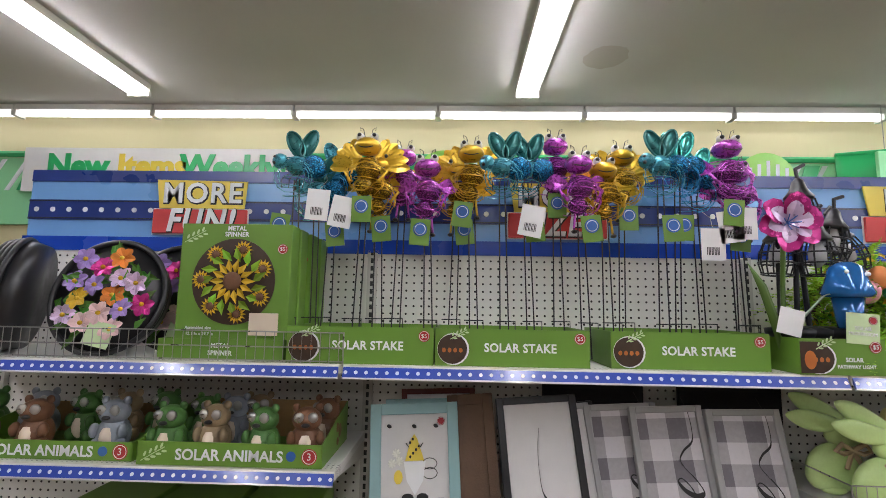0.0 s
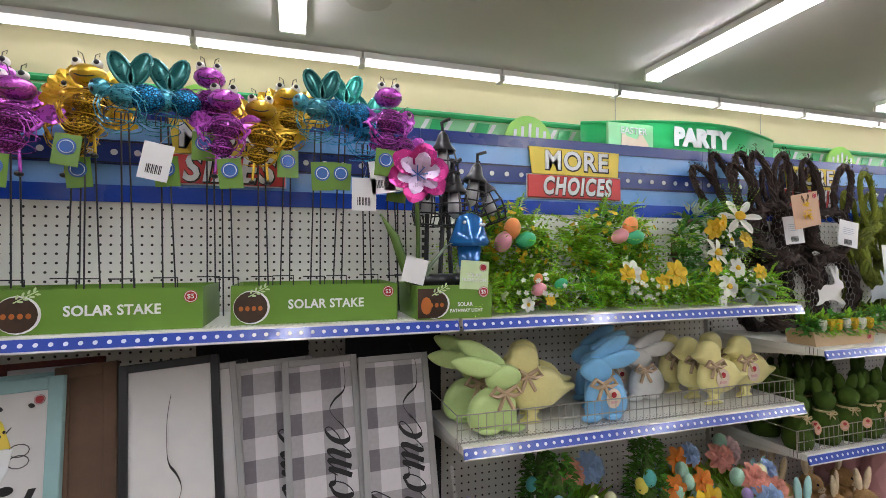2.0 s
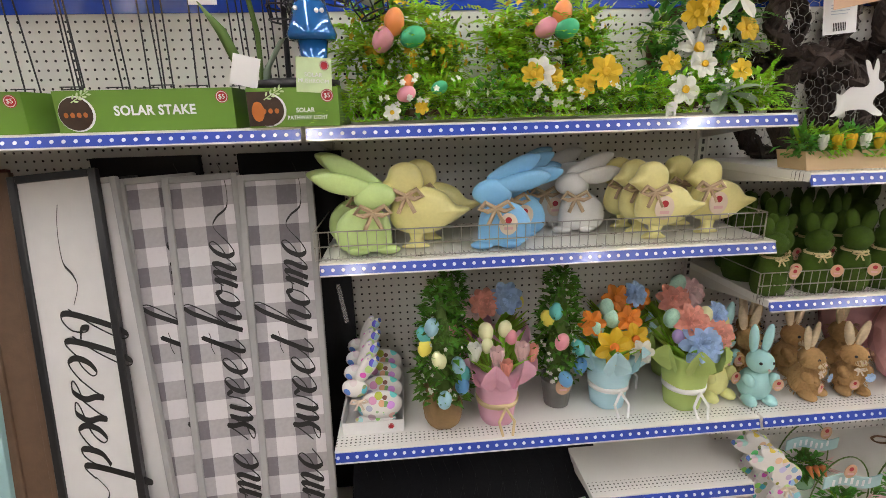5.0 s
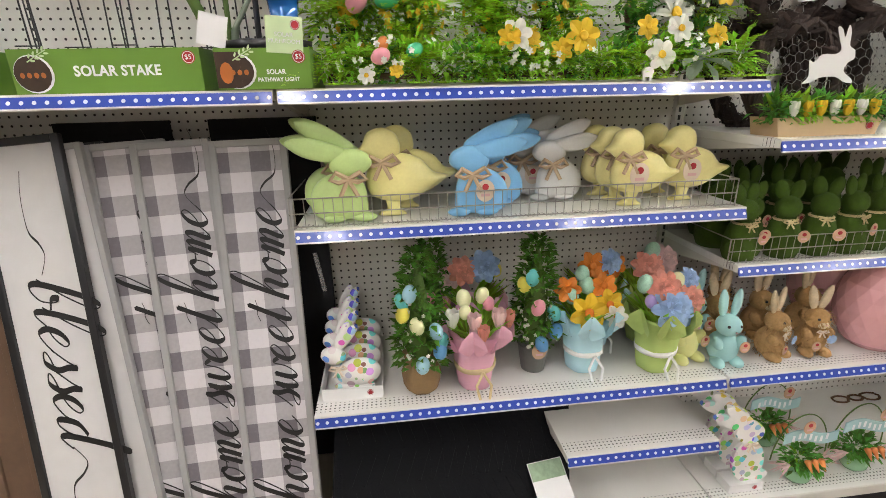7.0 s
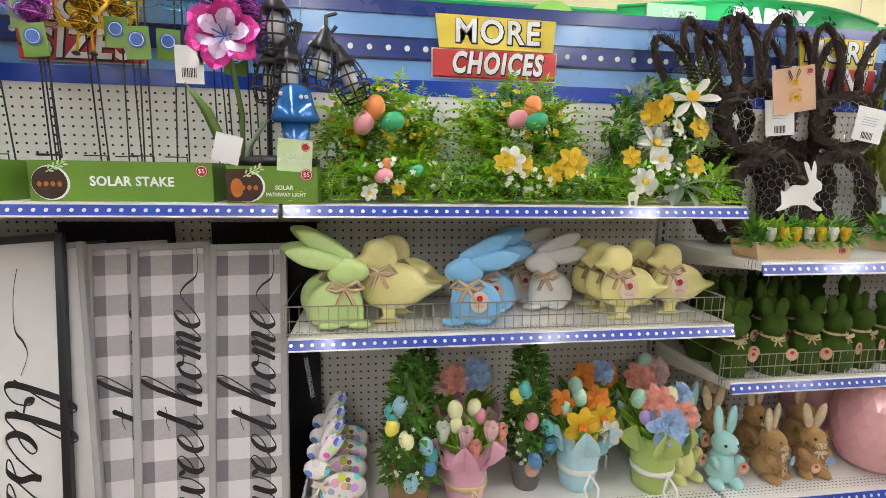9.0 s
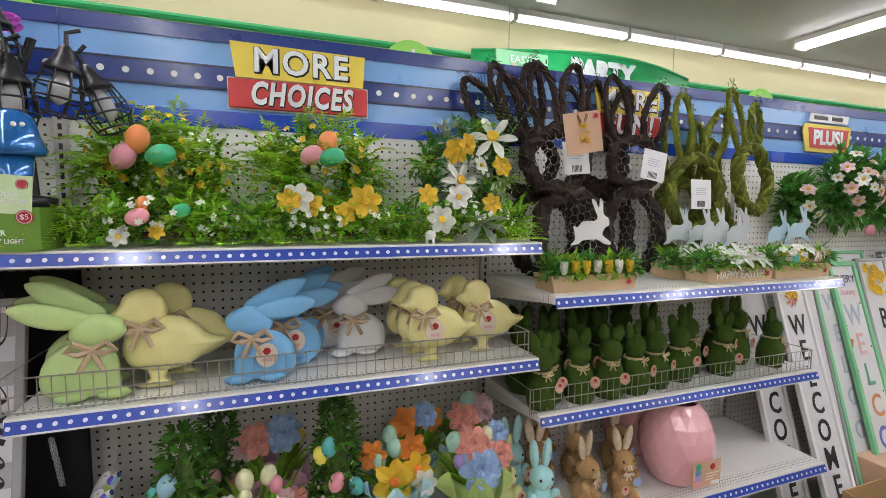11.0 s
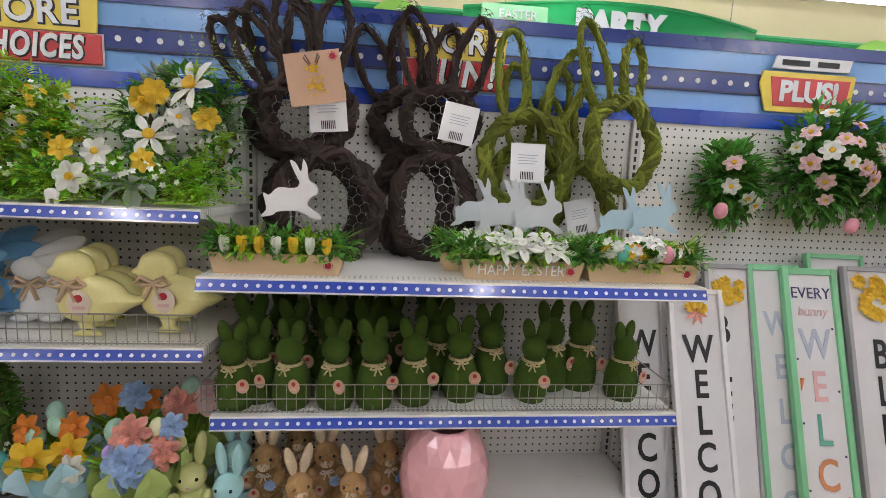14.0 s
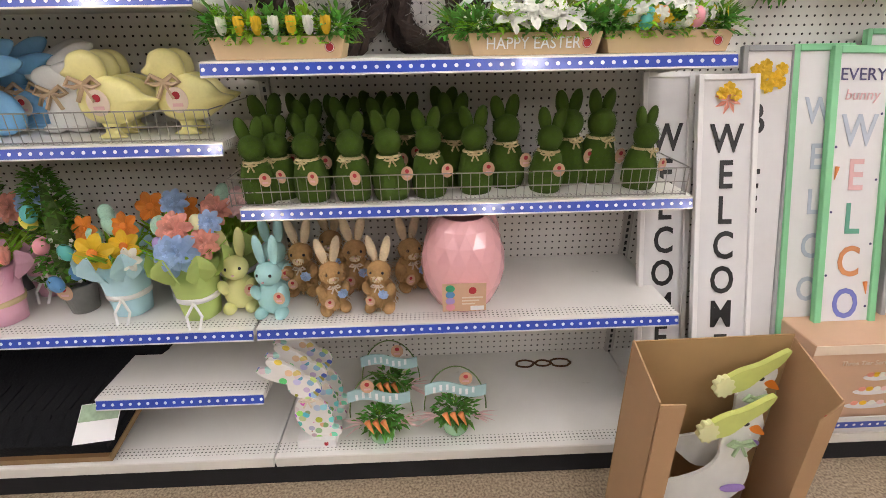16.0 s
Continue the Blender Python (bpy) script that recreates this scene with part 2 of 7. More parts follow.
for leaf_mat in (LEAF1, LEAF2, LEAF3, FERN, SAGE):
    let_light_through(leaf_mat, 0.4)
PETAL = {
    "white": mat("white petal", (0.80, 0.80, 0.74), 0.55, vary=0.05, island=0.1),
    "yellow": mat("yellow petal", (0.80, 0.52, 0.03), 0.5, vary=0.1, island=0.12),
    "orange": mat("orange petal", (0.80, 0.25, 0.03), 0.5, vary=0.12, island=0.15),
    "pink": mat("pink petal", (0.78, 0.55, 0.55), 0.55, vary=0.1, island=0.15),
    "coral": mat("coral petal", (0.80, 0.36, 0.28), 0.55, vary=0.1, island=0.15),
    "blue": mat("blue petal", (0.36, 0.52, 0.76), 0.55, vary=0.1, island=0.15),
    "purple": mat("purple petal", (0.30, 0.2, 0.5), 0.45, vary=0.12, island=0.15),
    "lilac": mat("silvered lilac petal", (0.62, 0.46, 0.66), 0.3, 0.4, vary=0.25, scale=60, island=0.2),
    "magenta": mat("magenta metal petal", (0.62, 0.04, 0.28), 0.25, 0.5, vary=0.25, scale=60, island=0.2),
}
for colour in ("white", "yellow", "orange", "pink", "coral", "blue"):
    let_light_through(PETAL[colour], 0.3)
EGG = {
    "orange": mat("orange egg", (0.80, 0.27, 0.08), 0.4), "pink": mat("pink egg", (0.74, 0.30, 0.36), 0.4),
    "green": mat("green egg", (0.04, 0.42, 0.20), 0.4), "teal": mat("teal egg", (0.10, 0.48, 0.46), 0.4),
    "blue": mat("blue egg", (0.10, 0.30, 0.58), 0.4), "sky": mat("sky egg", (0.32, 0.56, 0.68), 0.4),
    "yellow": mat("yellow egg", (0.80, 0.70, 0.12), 0.4), "cream": mat("cream egg", (0.76, 0.76, 0.45), 0.4),
    "mint": mat("glitter mint egg", (0.36, 0.62, 0.48), 0.3, vary=0.3, scale=300), "purple": mat("lilac egg", (0.4, 0.3, 0.62), 0.4),
}
TINT = {
    "purple": mat("purple foil", (0.48, 0.08, 0.50), 0.28, 0.6, vary=0.3, scale=90, bump=0.25, bump_scale=150, coat=0.4),
    "gold": mat("gold foil", (0.70, 0.42, 0.03), 0.3, 0.65, vary=0.3, scale=90, bump=0.25, bump_scale=150, coat=0.3),
    "teal": mat("teal foil", (0.05, 0.30, 0.38), 0.28, 0.55, vary=0.3, scale=90, bump=0.25, bump_scale=150, coat=0.4),
    "blue": mat("blue foil", (0.02, 0.30, 0.60), 0.28, 0.5, vary=0.3, scale=90, bump=0.35, bump_scale=150, coat=0.4),
    "aqua": mat("aqua foil", (0.06, 0.48, 0.40), 0.25, 0.6, vary=0.25, scale=60, coat=0.4),
    "green": mat("dark green foil", (0.02, 0.17, 0.16), 0.3, 0.5, vary=0.3, scale=60, coat=0.4),
}
GLITTER = {
    "green": mat("pale green glitter", (0.52, 0.70, 0.28), 0.32, vary=0.1, scale=160, bump=0.12, bump_scale=900, coat=0.3),
    "yellow": mat("pale yellow glitter", (0.80, 0.74, 0.32), 0.32, vary=0.1, scale=160, bump=0.12, bump_scale=900, coat=0.3),
    "blue": mat("sky blue glitter", (0.20, 0.50, 0.80), 0.32, vary=0.1, scale=160, bump=0.12, bump_scale=900, coat=0.3),
    "white": mat("white glitter", (0.74, 0.74, 0.72), 0.34, vary=0.08, scale=160, bump=0.12, bump_scale=900, coat=0.3),
}
PASTEL = {"yellow": mat("flocked yellow", (0.68, 0.68, 0.30), 0.7, vary=0.08, bump=0.2), "teal": mat("flocked aqua", (0.36, 0.64, 0.64), 0.7, vary=0.08, bump=0.2)}
FUR = mat("tan straw fur", (0.46, 0.28, 0.12), 0.95, vary=0.4, scale=150, bump=1.0, bump_scale=380)
FURL = mat("cream straw fur", (0.70, 0.56, 0.38), 0.95, vary=0.3, scale=150, bump=0.8, bump_scale=380)
PLUSH = mat("white plush", (0.72, 0.68, 0.68), 0.95, vary=0.15, scale=60, bump=0.9, bump_scale=150)
PLUSHP = mat("pink plush", (0.70, 0.38, 0.42), 0.95, vary=0.15, scale=60, bump=0.9, bump_scale=150)
PINKC = mat("glossy pink plastic", (0.80, 0.42, 0.44), 0.16, vary=0.05, scale=8, coat=0.6)
FELT = {"pink": mat("pink felt wrap", (0.76, 0.42, 0.54), 0.8, vary=0.08), "blue": mat("pale blue felt wrap", (0.46, 0.72, 0.80), 0.8, vary=0.08), "green": mat("lime felt wrap", (0.44, 0.58, 0.18), 0.8, vary=0.08)}
ZINC = mat("mottled zinc", (0.26, 0.26, 0.25), 0.4, 0.6, vary=0.35, scale=50)
SATIN = mat("satin ribbon", (0.8, 0.8, 0.8), 0.35, vary=0.06)
BLUEG = mat("blue glass", (0.015, 0.16, 0.48), 0.15, 0.3, vary=0.15, scale=12, coat=0.7)
BEAST = {
    "green": mat("painted green resin", (0.06, 0.17, 0.035), 0.5, vary=0.2, scale=60, bump=0.4), "brown": mat("painted brown resin", (0.17, 0.075, 0.035), 0.5, vary=0.25, scale=60, bump=0.4),
    "grey": mat("painted grey resin", (0.24, 0.27, 0.31), 0.5, vary=0.2, scale=60, bump=0.4), "tan": mat("painted tan resin", (0.28, 0.20, 0.11), 0.5, vary=0.25, scale=60, bump=0.4),
}
TEALF = mat("duck egg wood frame", (0.30, 0.50, 0.52), 0.6, vary=0.1, scale=30)
GREYF = mat("grey wood frame", (0.36, 0.36, 0.36), 0.6, vary=0.12, scale=30)
BROWNF = mat("rustic brown frame", (0.13, 0.075, 0.045), 0.7, vary=0.35, scale=40, bump=0.3)
MINTF = mat("mint green frame", (0.20, 0.55, 0.28), 0.5, vary=0.08, scale=30)
BOARD = mat("whitewashed board", (0.68, 0.67, 0.67), 0.6, vary=0.07, scale=25)
INK = mat("black lettering", (0.012, 0.012, 0.012), 0.5)
INKS = {k: mat(k + " lettering", c, 0.5) for k, c in {"navy": (0.05, 0.04, 0.13), "grey": (0.42, 0.47, 0.55), "rose": (0.70, 0.42, 0.42), "jade": (0.10, 0.36, 0.25), "rust": (0.62, 0.25, 0.10), "blueprint": (0.15, 0.17, 0.5)}.items()}
CLEAR = mat("clear wrap", (0.9, 0.9, 0.9), 0.08, vary=0.0, glass=0.0, alpha=0.12)
RUST = mat("rust stain", (0.10, 0.045, 0.015), 0.9, vary=0.5, scale=60)
GOOSE = mat("goose print", (0.66, 0.66, 0.62), 0.5, vary=0.14, scale=30)
FRILL = mat("pale yellow frill", (0.66, 0.66, 0.36), 0.6, vary=0.1)
SAGEBOW = mat("sage ribbon", (0.34, 0.48, 0.28), 0.6, vary=0.15)
BONNET = mat("bonnet print", (0.52, 0.58, 0.16), 0.5, vary=0.18, scale=30)
BLUEBAG = mat("blue foil bag", (0.01, 0.03, 0.25), 0.2, 0.3, vary=0.2, coat=0.5)
RIBBONB = mat("pale blue wood banner", (0.38, 0.58, 0.60), 0.6, vary=0.08)


# ---- building tools ----
def B():
    return bmesh.new()


def box(bm, x0, x1, y0, y1, z0, z1):
    v = [bm.verts.new((x, y, z)) for z in (z0, z1) for y in (y0, y1) for x in (x0, x1)]
    for f in ((0, 2, 3, 1), (4, 5, 7, 6), (0, 1, 5, 4), (2, 6, 7, 3), (0, 4, 6, 2), (1, 3, 7, 5)):
        bm.faces.new([v[i] for i in f])
    return bm


def bevel(bm, w, seg=2):
    bmesh.ops.bevel(bm, geom=bm.edges[:], offset=w, segments=seg, affect="EDGES", profile=0.5)
    return bm


def ring_skin(bm, rings, closed=False, cap=True):
    vs = [[bm.verts.new(p) for p in r] for r in rings]
    n = len(vs[0])
    pairs = list(zip(vs, vs[1:])) + ([(vs[-1], vs[0])] if closed else [])
    for a, b in pairs:
        for i in range(n):
            bm.faces.new((a[i], a[(i + 1) % n], b[(i + 1) % n], b[i]))
    if cap and not closed:
        bm.faces.new(vs[0][::-1])
        bm.faces.new(vs[-1])
    return bm


def lathe(bm, profile, n=20, c=(0, 0, 0), wob=0.0):
    rings = []
    for r, z in profile:
        rings.append([Vector((c[0] + r * (1 + wob * math.sin(5 * a)) * math.cos(a), c[1] + r * (1 + wob * math.sin(5 * a)) * math.sin(a), c[2] + z)) for a in [2 * math.pi * i / n for i in range(n)]])
    return ring_skin(bm, rings)


def tube(bm, pts, r, n=6, closed=False, r1=None):
    pts = [Vector(p) for p in pts]
    rings = []
    m = len(pts)
    for i, p in enumerate(pts):
        a = pts[i - 1] if (i or closed) else p
        b = pts[(i + 1) % m] if (i < m - 1 or closed) else p
        d = (b - a).normalized() if (b - a).length > 1e-9 else Vector((0, 0, 1))
        up = Vector((0, 1, 0)) if abs(d.y) < 0.9 else Vector((0, 0, 1))
        s = d.cross(up).normalized()
        u = s.cross(d)
        q = r if r1 is None else r + (r1 - r) * i / max(m - 1, 1)
        rings.append([p + (s * math.cos(k) + u * math.sin(k)) * q for k in [2 * math.pi * j / n for j in range(n)]])
    return ring_skin(bm, rings, closed)


def ball(bm, c, r, turn=0.0, seg=14, tilt=0.0):
    r = (r, r, r) if isinstance(r, (int, float)) else r
    m = Matrix.Translation(c) @ Euler((tilt, turn, 0)).to_matrix().to_4x4() @ Matrix.Diagonal((*r, 1))
    bmesh.ops.create_uvsphere(bm, u_segments=seg, v_segments=max(6, seg * 2 // 3), radius=1, matrix=m)
    return bm


def egg_shape(bm, c, r, turn=0.0):
    ball(bm, c, (r, r, r * 1.32), turn, 12)
    return bm


def prism(bm, outline, y0, y1):
    """An outline in x and z, given depth along y."""
    a = [bm.verts.new((x, y0, z)) for x, z in outline]
    b = [bm.verts.new((x, y1, z)) for x, z in outline]
    n = len(a)
    bm.faces.new(a)
    bm.faces.new(b[::-1])
    for i in range(n):
        bm.faces.new((a[(i + 1) % n], a[i], b[i], b[(i + 1) % n]))
    bmesh.ops.recalc_face_normals(bm, faces=bm.faces)
    return bm


def oval(cx, cz, rx, rz, turn=0.0, n=24):
    c, s = math.cos(turn), math.sin(turn)
    return [(cx + rx * math.cos(a) * c - rz * math.sin(a) * s, cz + rx * math.cos(a) * s + rz * math.sin(a) * c) for a in [2 * math.pi * i / n for i in range(n)]]


def leaf(bm, p, d, length, width, up=Vector((0, 0, 1)), fold=0.25):
    """A folded leaf of four triangles."""
    d = Vector(d).normalized()
    s = d.cross(up)
    s = s.normalized() if s.length > 1e-4 else Vector((1, 0, 0))
    u = s.cross(d)
    p = Vector(p)
    a, t = bm.verts.new(p), bm.verts.new(p + d * length - u * length * 0.12)
    m = bm.verts.new(p + d * length * 0.5)
    l = bm.verts.new(p + d * length * 0.45 + s * width * 0.5 + u * width * fold)
    r = bm.verts.new(p + d * length * 0.45 - s * width * 0.5 + u * width * fold)
    for f in ((a, m, l), (m, t, l), (a, r, m), (m, r, t)):
        bm.faces.new(f)


def petal(bm, p, d, length, width, up=Vector((0, 0, 1)), cup=0.2):
    """A rounded petal with a crease down its middle."""
    d = Vector(d).normalized()
    s = d.cross(up)
    s = s.normalized() if s.length > 1e-4 else Vector((1, 0, 0))
    u = s.cross(d)
    p = Vector(p)
    mid, lf, rt = [], [], []
    for f, w, h in ((0.0, 0.12, 0.0), (0.3, 0.62, 0.02), (0.62, 1.0, 0.0), (0.87, 0.74, -0.06), (1.0, 0.2, -0.12)):
        c = p + d * length * f + u * length * h
        mid.append(bm.verts.new(c))
        lf.append(bm.verts.new(c + s * width * 0.5 * w + u * width * cup * w))
        rt.append(bm.verts.new(c - s * width * 0.5 * w + u * width * cup * w))
    for k in range(4):
        bm.faces.new((mid[k], mid[k + 1], lf[k + 1], lf[k]))
        bm.faces.new((mid[k + 1], mid[k], rt[k], rt[k + 1]))


def rnd(a, b):
    return random.uniform(a, b)


def direction(front=0.0):
    while True:
        v = Vector((rnd(-1, 1), rnd(-1, 1), rnd(-1, 1)))
        if 0.1 < v.length < 1:
            v.normalize()
            v.y -= front
            return v.normalized()


def thing(name, label, category, m=None, group="", kind=""):
    ob = new(name)
    ob.empty_display_size = 0.05
    ob.matrix_basis = m or Matrix()
    return tagged(ob, label, category, group, kind)


def part(name, bm, material, parent, label="", m=None, smooth=False):
    me = bm
    if isinstance(bm, bmesh.types.BMesh):
        me = bpy.data.meshes.new(name)
        bm.to_mesh(me)
        bm.free()
    if material:
        if not me.materials:
            me.materials.append(material)
    if smooth:
        me.shade_smooth()
    ob = new(name, me)
    ob.parent = parent
    if m:
        ob.matrix_basis = m
    return tagged(ob, label)


def solid(name, bm, material, label, category, kind="structure", m=None):
    ob = part(name, bm, material, None, label, m)
    return tagged(ob, label, category, "", kind)


def text_part(body, size, material, parent, m, shear=0.0, thick=0.0006, name="lettering", squeeze=1.0, bold=0.0, space=1.0):
    cu = bpy.data.curves.new("lettering", "FONT")
    cu.body, cu.size, cu.extrude, cu.shear, cu.offset = body, size, thick, shear, bold
    cu.align_x, cu.align_y, cu.space_character = "CENTER", "CENTER", space
    cu.resolution_u = 3
    ob = bpy.data.objects.new("lettering", cu)
    me = bpy.data.meshes.new_from_object(ob)
    bpy.data.objects.remove(ob)
    return part(name, me, material, parent, "", m @ pose(0, 0, 0, 90) @ Matrix.Diagonal((squeeze, 1, 1, 1)))


# ---- the large structure ----
W = 1.2192
X0 = -0.25 - W
BACK = 1.54
solid("floor", box(B(), -7, 13, -8.2, 4.2, -0.1, 0.0), FLOOR, "speckled brown vinyl store floor", "floor")
solid("ceiling", box(B(), -7, 13, -8.2, 4.2, 3.205, 3.305), CEIL, "off-white store ceiling with a brown water stain", "ceiling")
solid("wall_north", box(B(), -7, 13, 4.0, 4.15, 0.0, 3.204), WALLY, "pale yellow painted store wall", "wall")
# the next three walls are added closures, dark to keep down bounced fill
solid("wall_south", box(B(), -7, 13, -8.15, -8.0, 0.0, 3.204), WALL_ADDED, "plain dark grey wall added to close the room", "wall")
solid("wall_west", box(B(), -7, -6.85, -8.0, 4.0, 0.0, 3.204), WALL_ADDED, "plain dark grey wall added to close the room", "wall")
solid("wall_east", box(B(), 12.85, 13, -8.0, 4.0, 0.0, 3.204), WALL_ADDED, "plain dark grey wall added to close the room", "wall")


def ceiling_light(x, y, along_x, length, tubes):
    t = thing("ceiling_light", "long white fluorescent ceiling light, switched on", "light", pose(x, y, 3.205, 0, 0, 0 if along_x else 90), "ceiling lights")
    w = 0.05 if tubes == 1 else 0.085
    part("housing", box(B(), -length / 2, length / 2, -w, w, -0.05, -0.001), ENAMEL, t)
    for i in range(tubes):
        o = 0 if tubes == 1 else (-0.042 + 0.084 * i)
        part("tube", tube(B(), [(-length / 2 + 0.02, o, -0.075), (length / 2 - 0.02, o, -0.075)], 0.021, 10), GLOW_STRIP if tubes == 1 else GLOW, t, "", None, True)
    for s in (-1, 1):
        part("end_cap", box(B(), s * length / 2 - 0.012, s * length / 2 + 0.012, -w, w, -0.1, -0.052), ENAMEL, t)


for i in range(14):
    ceiling_light(-5.59 + i * 1.21, 3.76, True, 1.19, 1)
# southern lamps are unseen, added behind the camera to light the shelf fronts
for x in (-2.43, 0.54, 3.55, 6.5, 9.5):
    for i in range(4):
        ceiling_light(x, 2.14 - i * 2.44, False, 2.42, 2)
vent = thing("ceiling_vent", "dark slatted square ceiling air vent", "vent", pose(8.6, 1.9, 3.205))
part("frame", box(B(), -0.3, 0.3, -0.3, 0.3, -0.02, -0.001), ENAMEL, vent)
for i in range(6):
    part("slat", box(B(), -0.26, 0.26, -0.25 + i * 0.09, -0.21 + i * 0.09, -0.035, -0.021), MATBLACK, vent)
box_sign = thing("exit_sign", "small orange lit box sign hanging at the ceiling", "sign", pose(9.0, 3.6, 2.975))
part("body", bevel(box(B(), -0.1, 0.1, -0.03, 0.03, -0.07, 0.12), 0.006), mat("orange plastic", (0.75, 0.28, 0.12), 0.4), box_sign)
part("stem", tube(B(), [(0, 0, 0.11), (0, 0, 0.23)], 0.008), WIRE, box_sign)

# the printed band along the far wall
band = thing("wall_banner", "green and mint hatched banner band along the far wall", "banner")
part("backing", box(B(), -6.8, 12.8, 3.93, 3.998, 2.2, 2.80), MINT, band)
part("top_rail", tube(B(), [(-6.8, 3.91, 2.825), (12.8, 3.91, 2.825)], 0.028, 8), GREENW, band)
hatch = B()
for i in range(90):
    x = -6.5 + i * 0.21
    prism(hatch, [(x, 2.5), (x + 0.04, 2.5), (x + 0.20, 2.78), (x + 0.16, 2.78)], 3.922, 3.929)
tagged(part("hatching", hatch, DOTW, band), kind="stuff")
hatch = B()
for i in range(45):
    x = -6.5 + i * 0.42
    prism(hatch, [(x + 0.12, 2.5), (x + 0.24, 2.5), (x + 0.34, 2.78), (x + 0.22, 2.78)], 3.914, 3.920)
tagged(part("hatching", hatch, GREENW, band), kind="stuff")
news = thing("wall_sign", "white wall sign with green and yellow words", "sign", pose(-2.62, 3.86, 2.68))
part("board", box(B(), -1.15, 1.25, 0.0, 0.02, -0.2, 0.19), WHITE, news)
for body, x, m in (("New", -0.66, GREENW), ("Items", 0.0, YELLOW), ("Weekly!", 0.72, GREENW)):
    text_part(body, 0.275, m, news, pose(x, -0.006, 0.02), 0, 0.003, bold=0.012)
for x in (2.6, 6.7, -0.1):
    d = thing("wall_disc", "lime striped round sign on the far wall", "sign", pose(x, 3.86, 2.63))
    part("disc", prism(B(), oval(0, 0, 0.24, 0.24), 0.0, 0.02), LIME, d)
    for i in range(-2, 3):
        h = 0.17 - 0.03 * abs(i)
        part("stripe", prism(B(), [(i * 0.075 - 0.014, -h), (i * 0.075 + 0.014, -h), (i * 0.075 + 0.03, h), (i * 0.075 + 0.002, h)], -0.005, -0.001), DOTW, d)
party = thing("department_sign", "curved glossy green hanging department sign", "sign", pose(4.30, 3.62, 2.60))
cv = B()
arc = [(-1.2 + 2.4 * i / 24, -0.30 * math.sin(math.pi * i / 24) + 0.15) for i in range(25)]
ring_skin(cv, [[Vector((x, y, -0.32)), Vector((x, y, 0.22)), Vector((x, y + 0.015, 0.22)), Vector((x, y + 0.015, -0.32))] for x, y in arc])
part("panel", cv, GREENW, party, "", None, True)
part("top_rim", tube(B(), [(x, y + 0.007, 0.225) for x, y in arc], 0.016, 8), GREENW, party)
for q in (-0.9, 0.9):
    part("hanger", tube(B(), [(q, 0.05, 0.2), (q, 0.05, 0.604)], 0.004, 5), WIRE, party)
text_part("PARTY", 0.22, DOTW, party, pose(-0.1, -0.166, 0.07), 0, 0.004, bold=0.014)
part("corner_panel", box(B(), -1.10, -0.62, -0.115, -0.085, -0.2, 0.17), MINT, party, "pale panel with a printed caption", pose(0, 0, 0))
text_part("EASTER", 0.085, DOTW, party, pose(-0.84, -0.125, 0.10), 0, 0.003)
part("animal_print", prism(B(), [(-0.98, -0.1), (-0.62, -0.1), (-0.7, 0.02), (-0.76, 0.1), (-0.8, 0.03), (-0.9, 0.05), (-0.96, 0.09)], -0.121, -0.117), CREAM, party)


def wire_fence(x0, x1, y, z, h=0.075):
    f = thing("wire_fence", "low zinc wire fence along a shelf front", "fence", pose(x0, y, z), "shelf fences")
    n = x1 - x0
    for k in (0.004, h * 0.5, h):
        part("rail", tube(B(), [(0, 0, k), (n, 0, k)], 0.0018, 6), WIRE, f)
    for e in (0, n):
        part("side_rail", tube(B(), [(e, 0, h), (e, 0.28, h)], 0.0018, 6), WIRE, f)
        part("corner_post", tube(B(), [(e, 0, 0), (e, 0, h)], 0.002, 6), WIRE, f)
    me = None
    k = int(n / 0.0235)
    for i in range(k):
        if me is None:
            o = part("wire", tube(B(), [(0, 0.002, 0.0), (0, 0.002, h)], 0.0011, 5), WIRE, f)
            me = o.data
        else:
            o = part("wire", me, None, f)
        o.location = ((i + 0.5) * n / k, 0, 0)


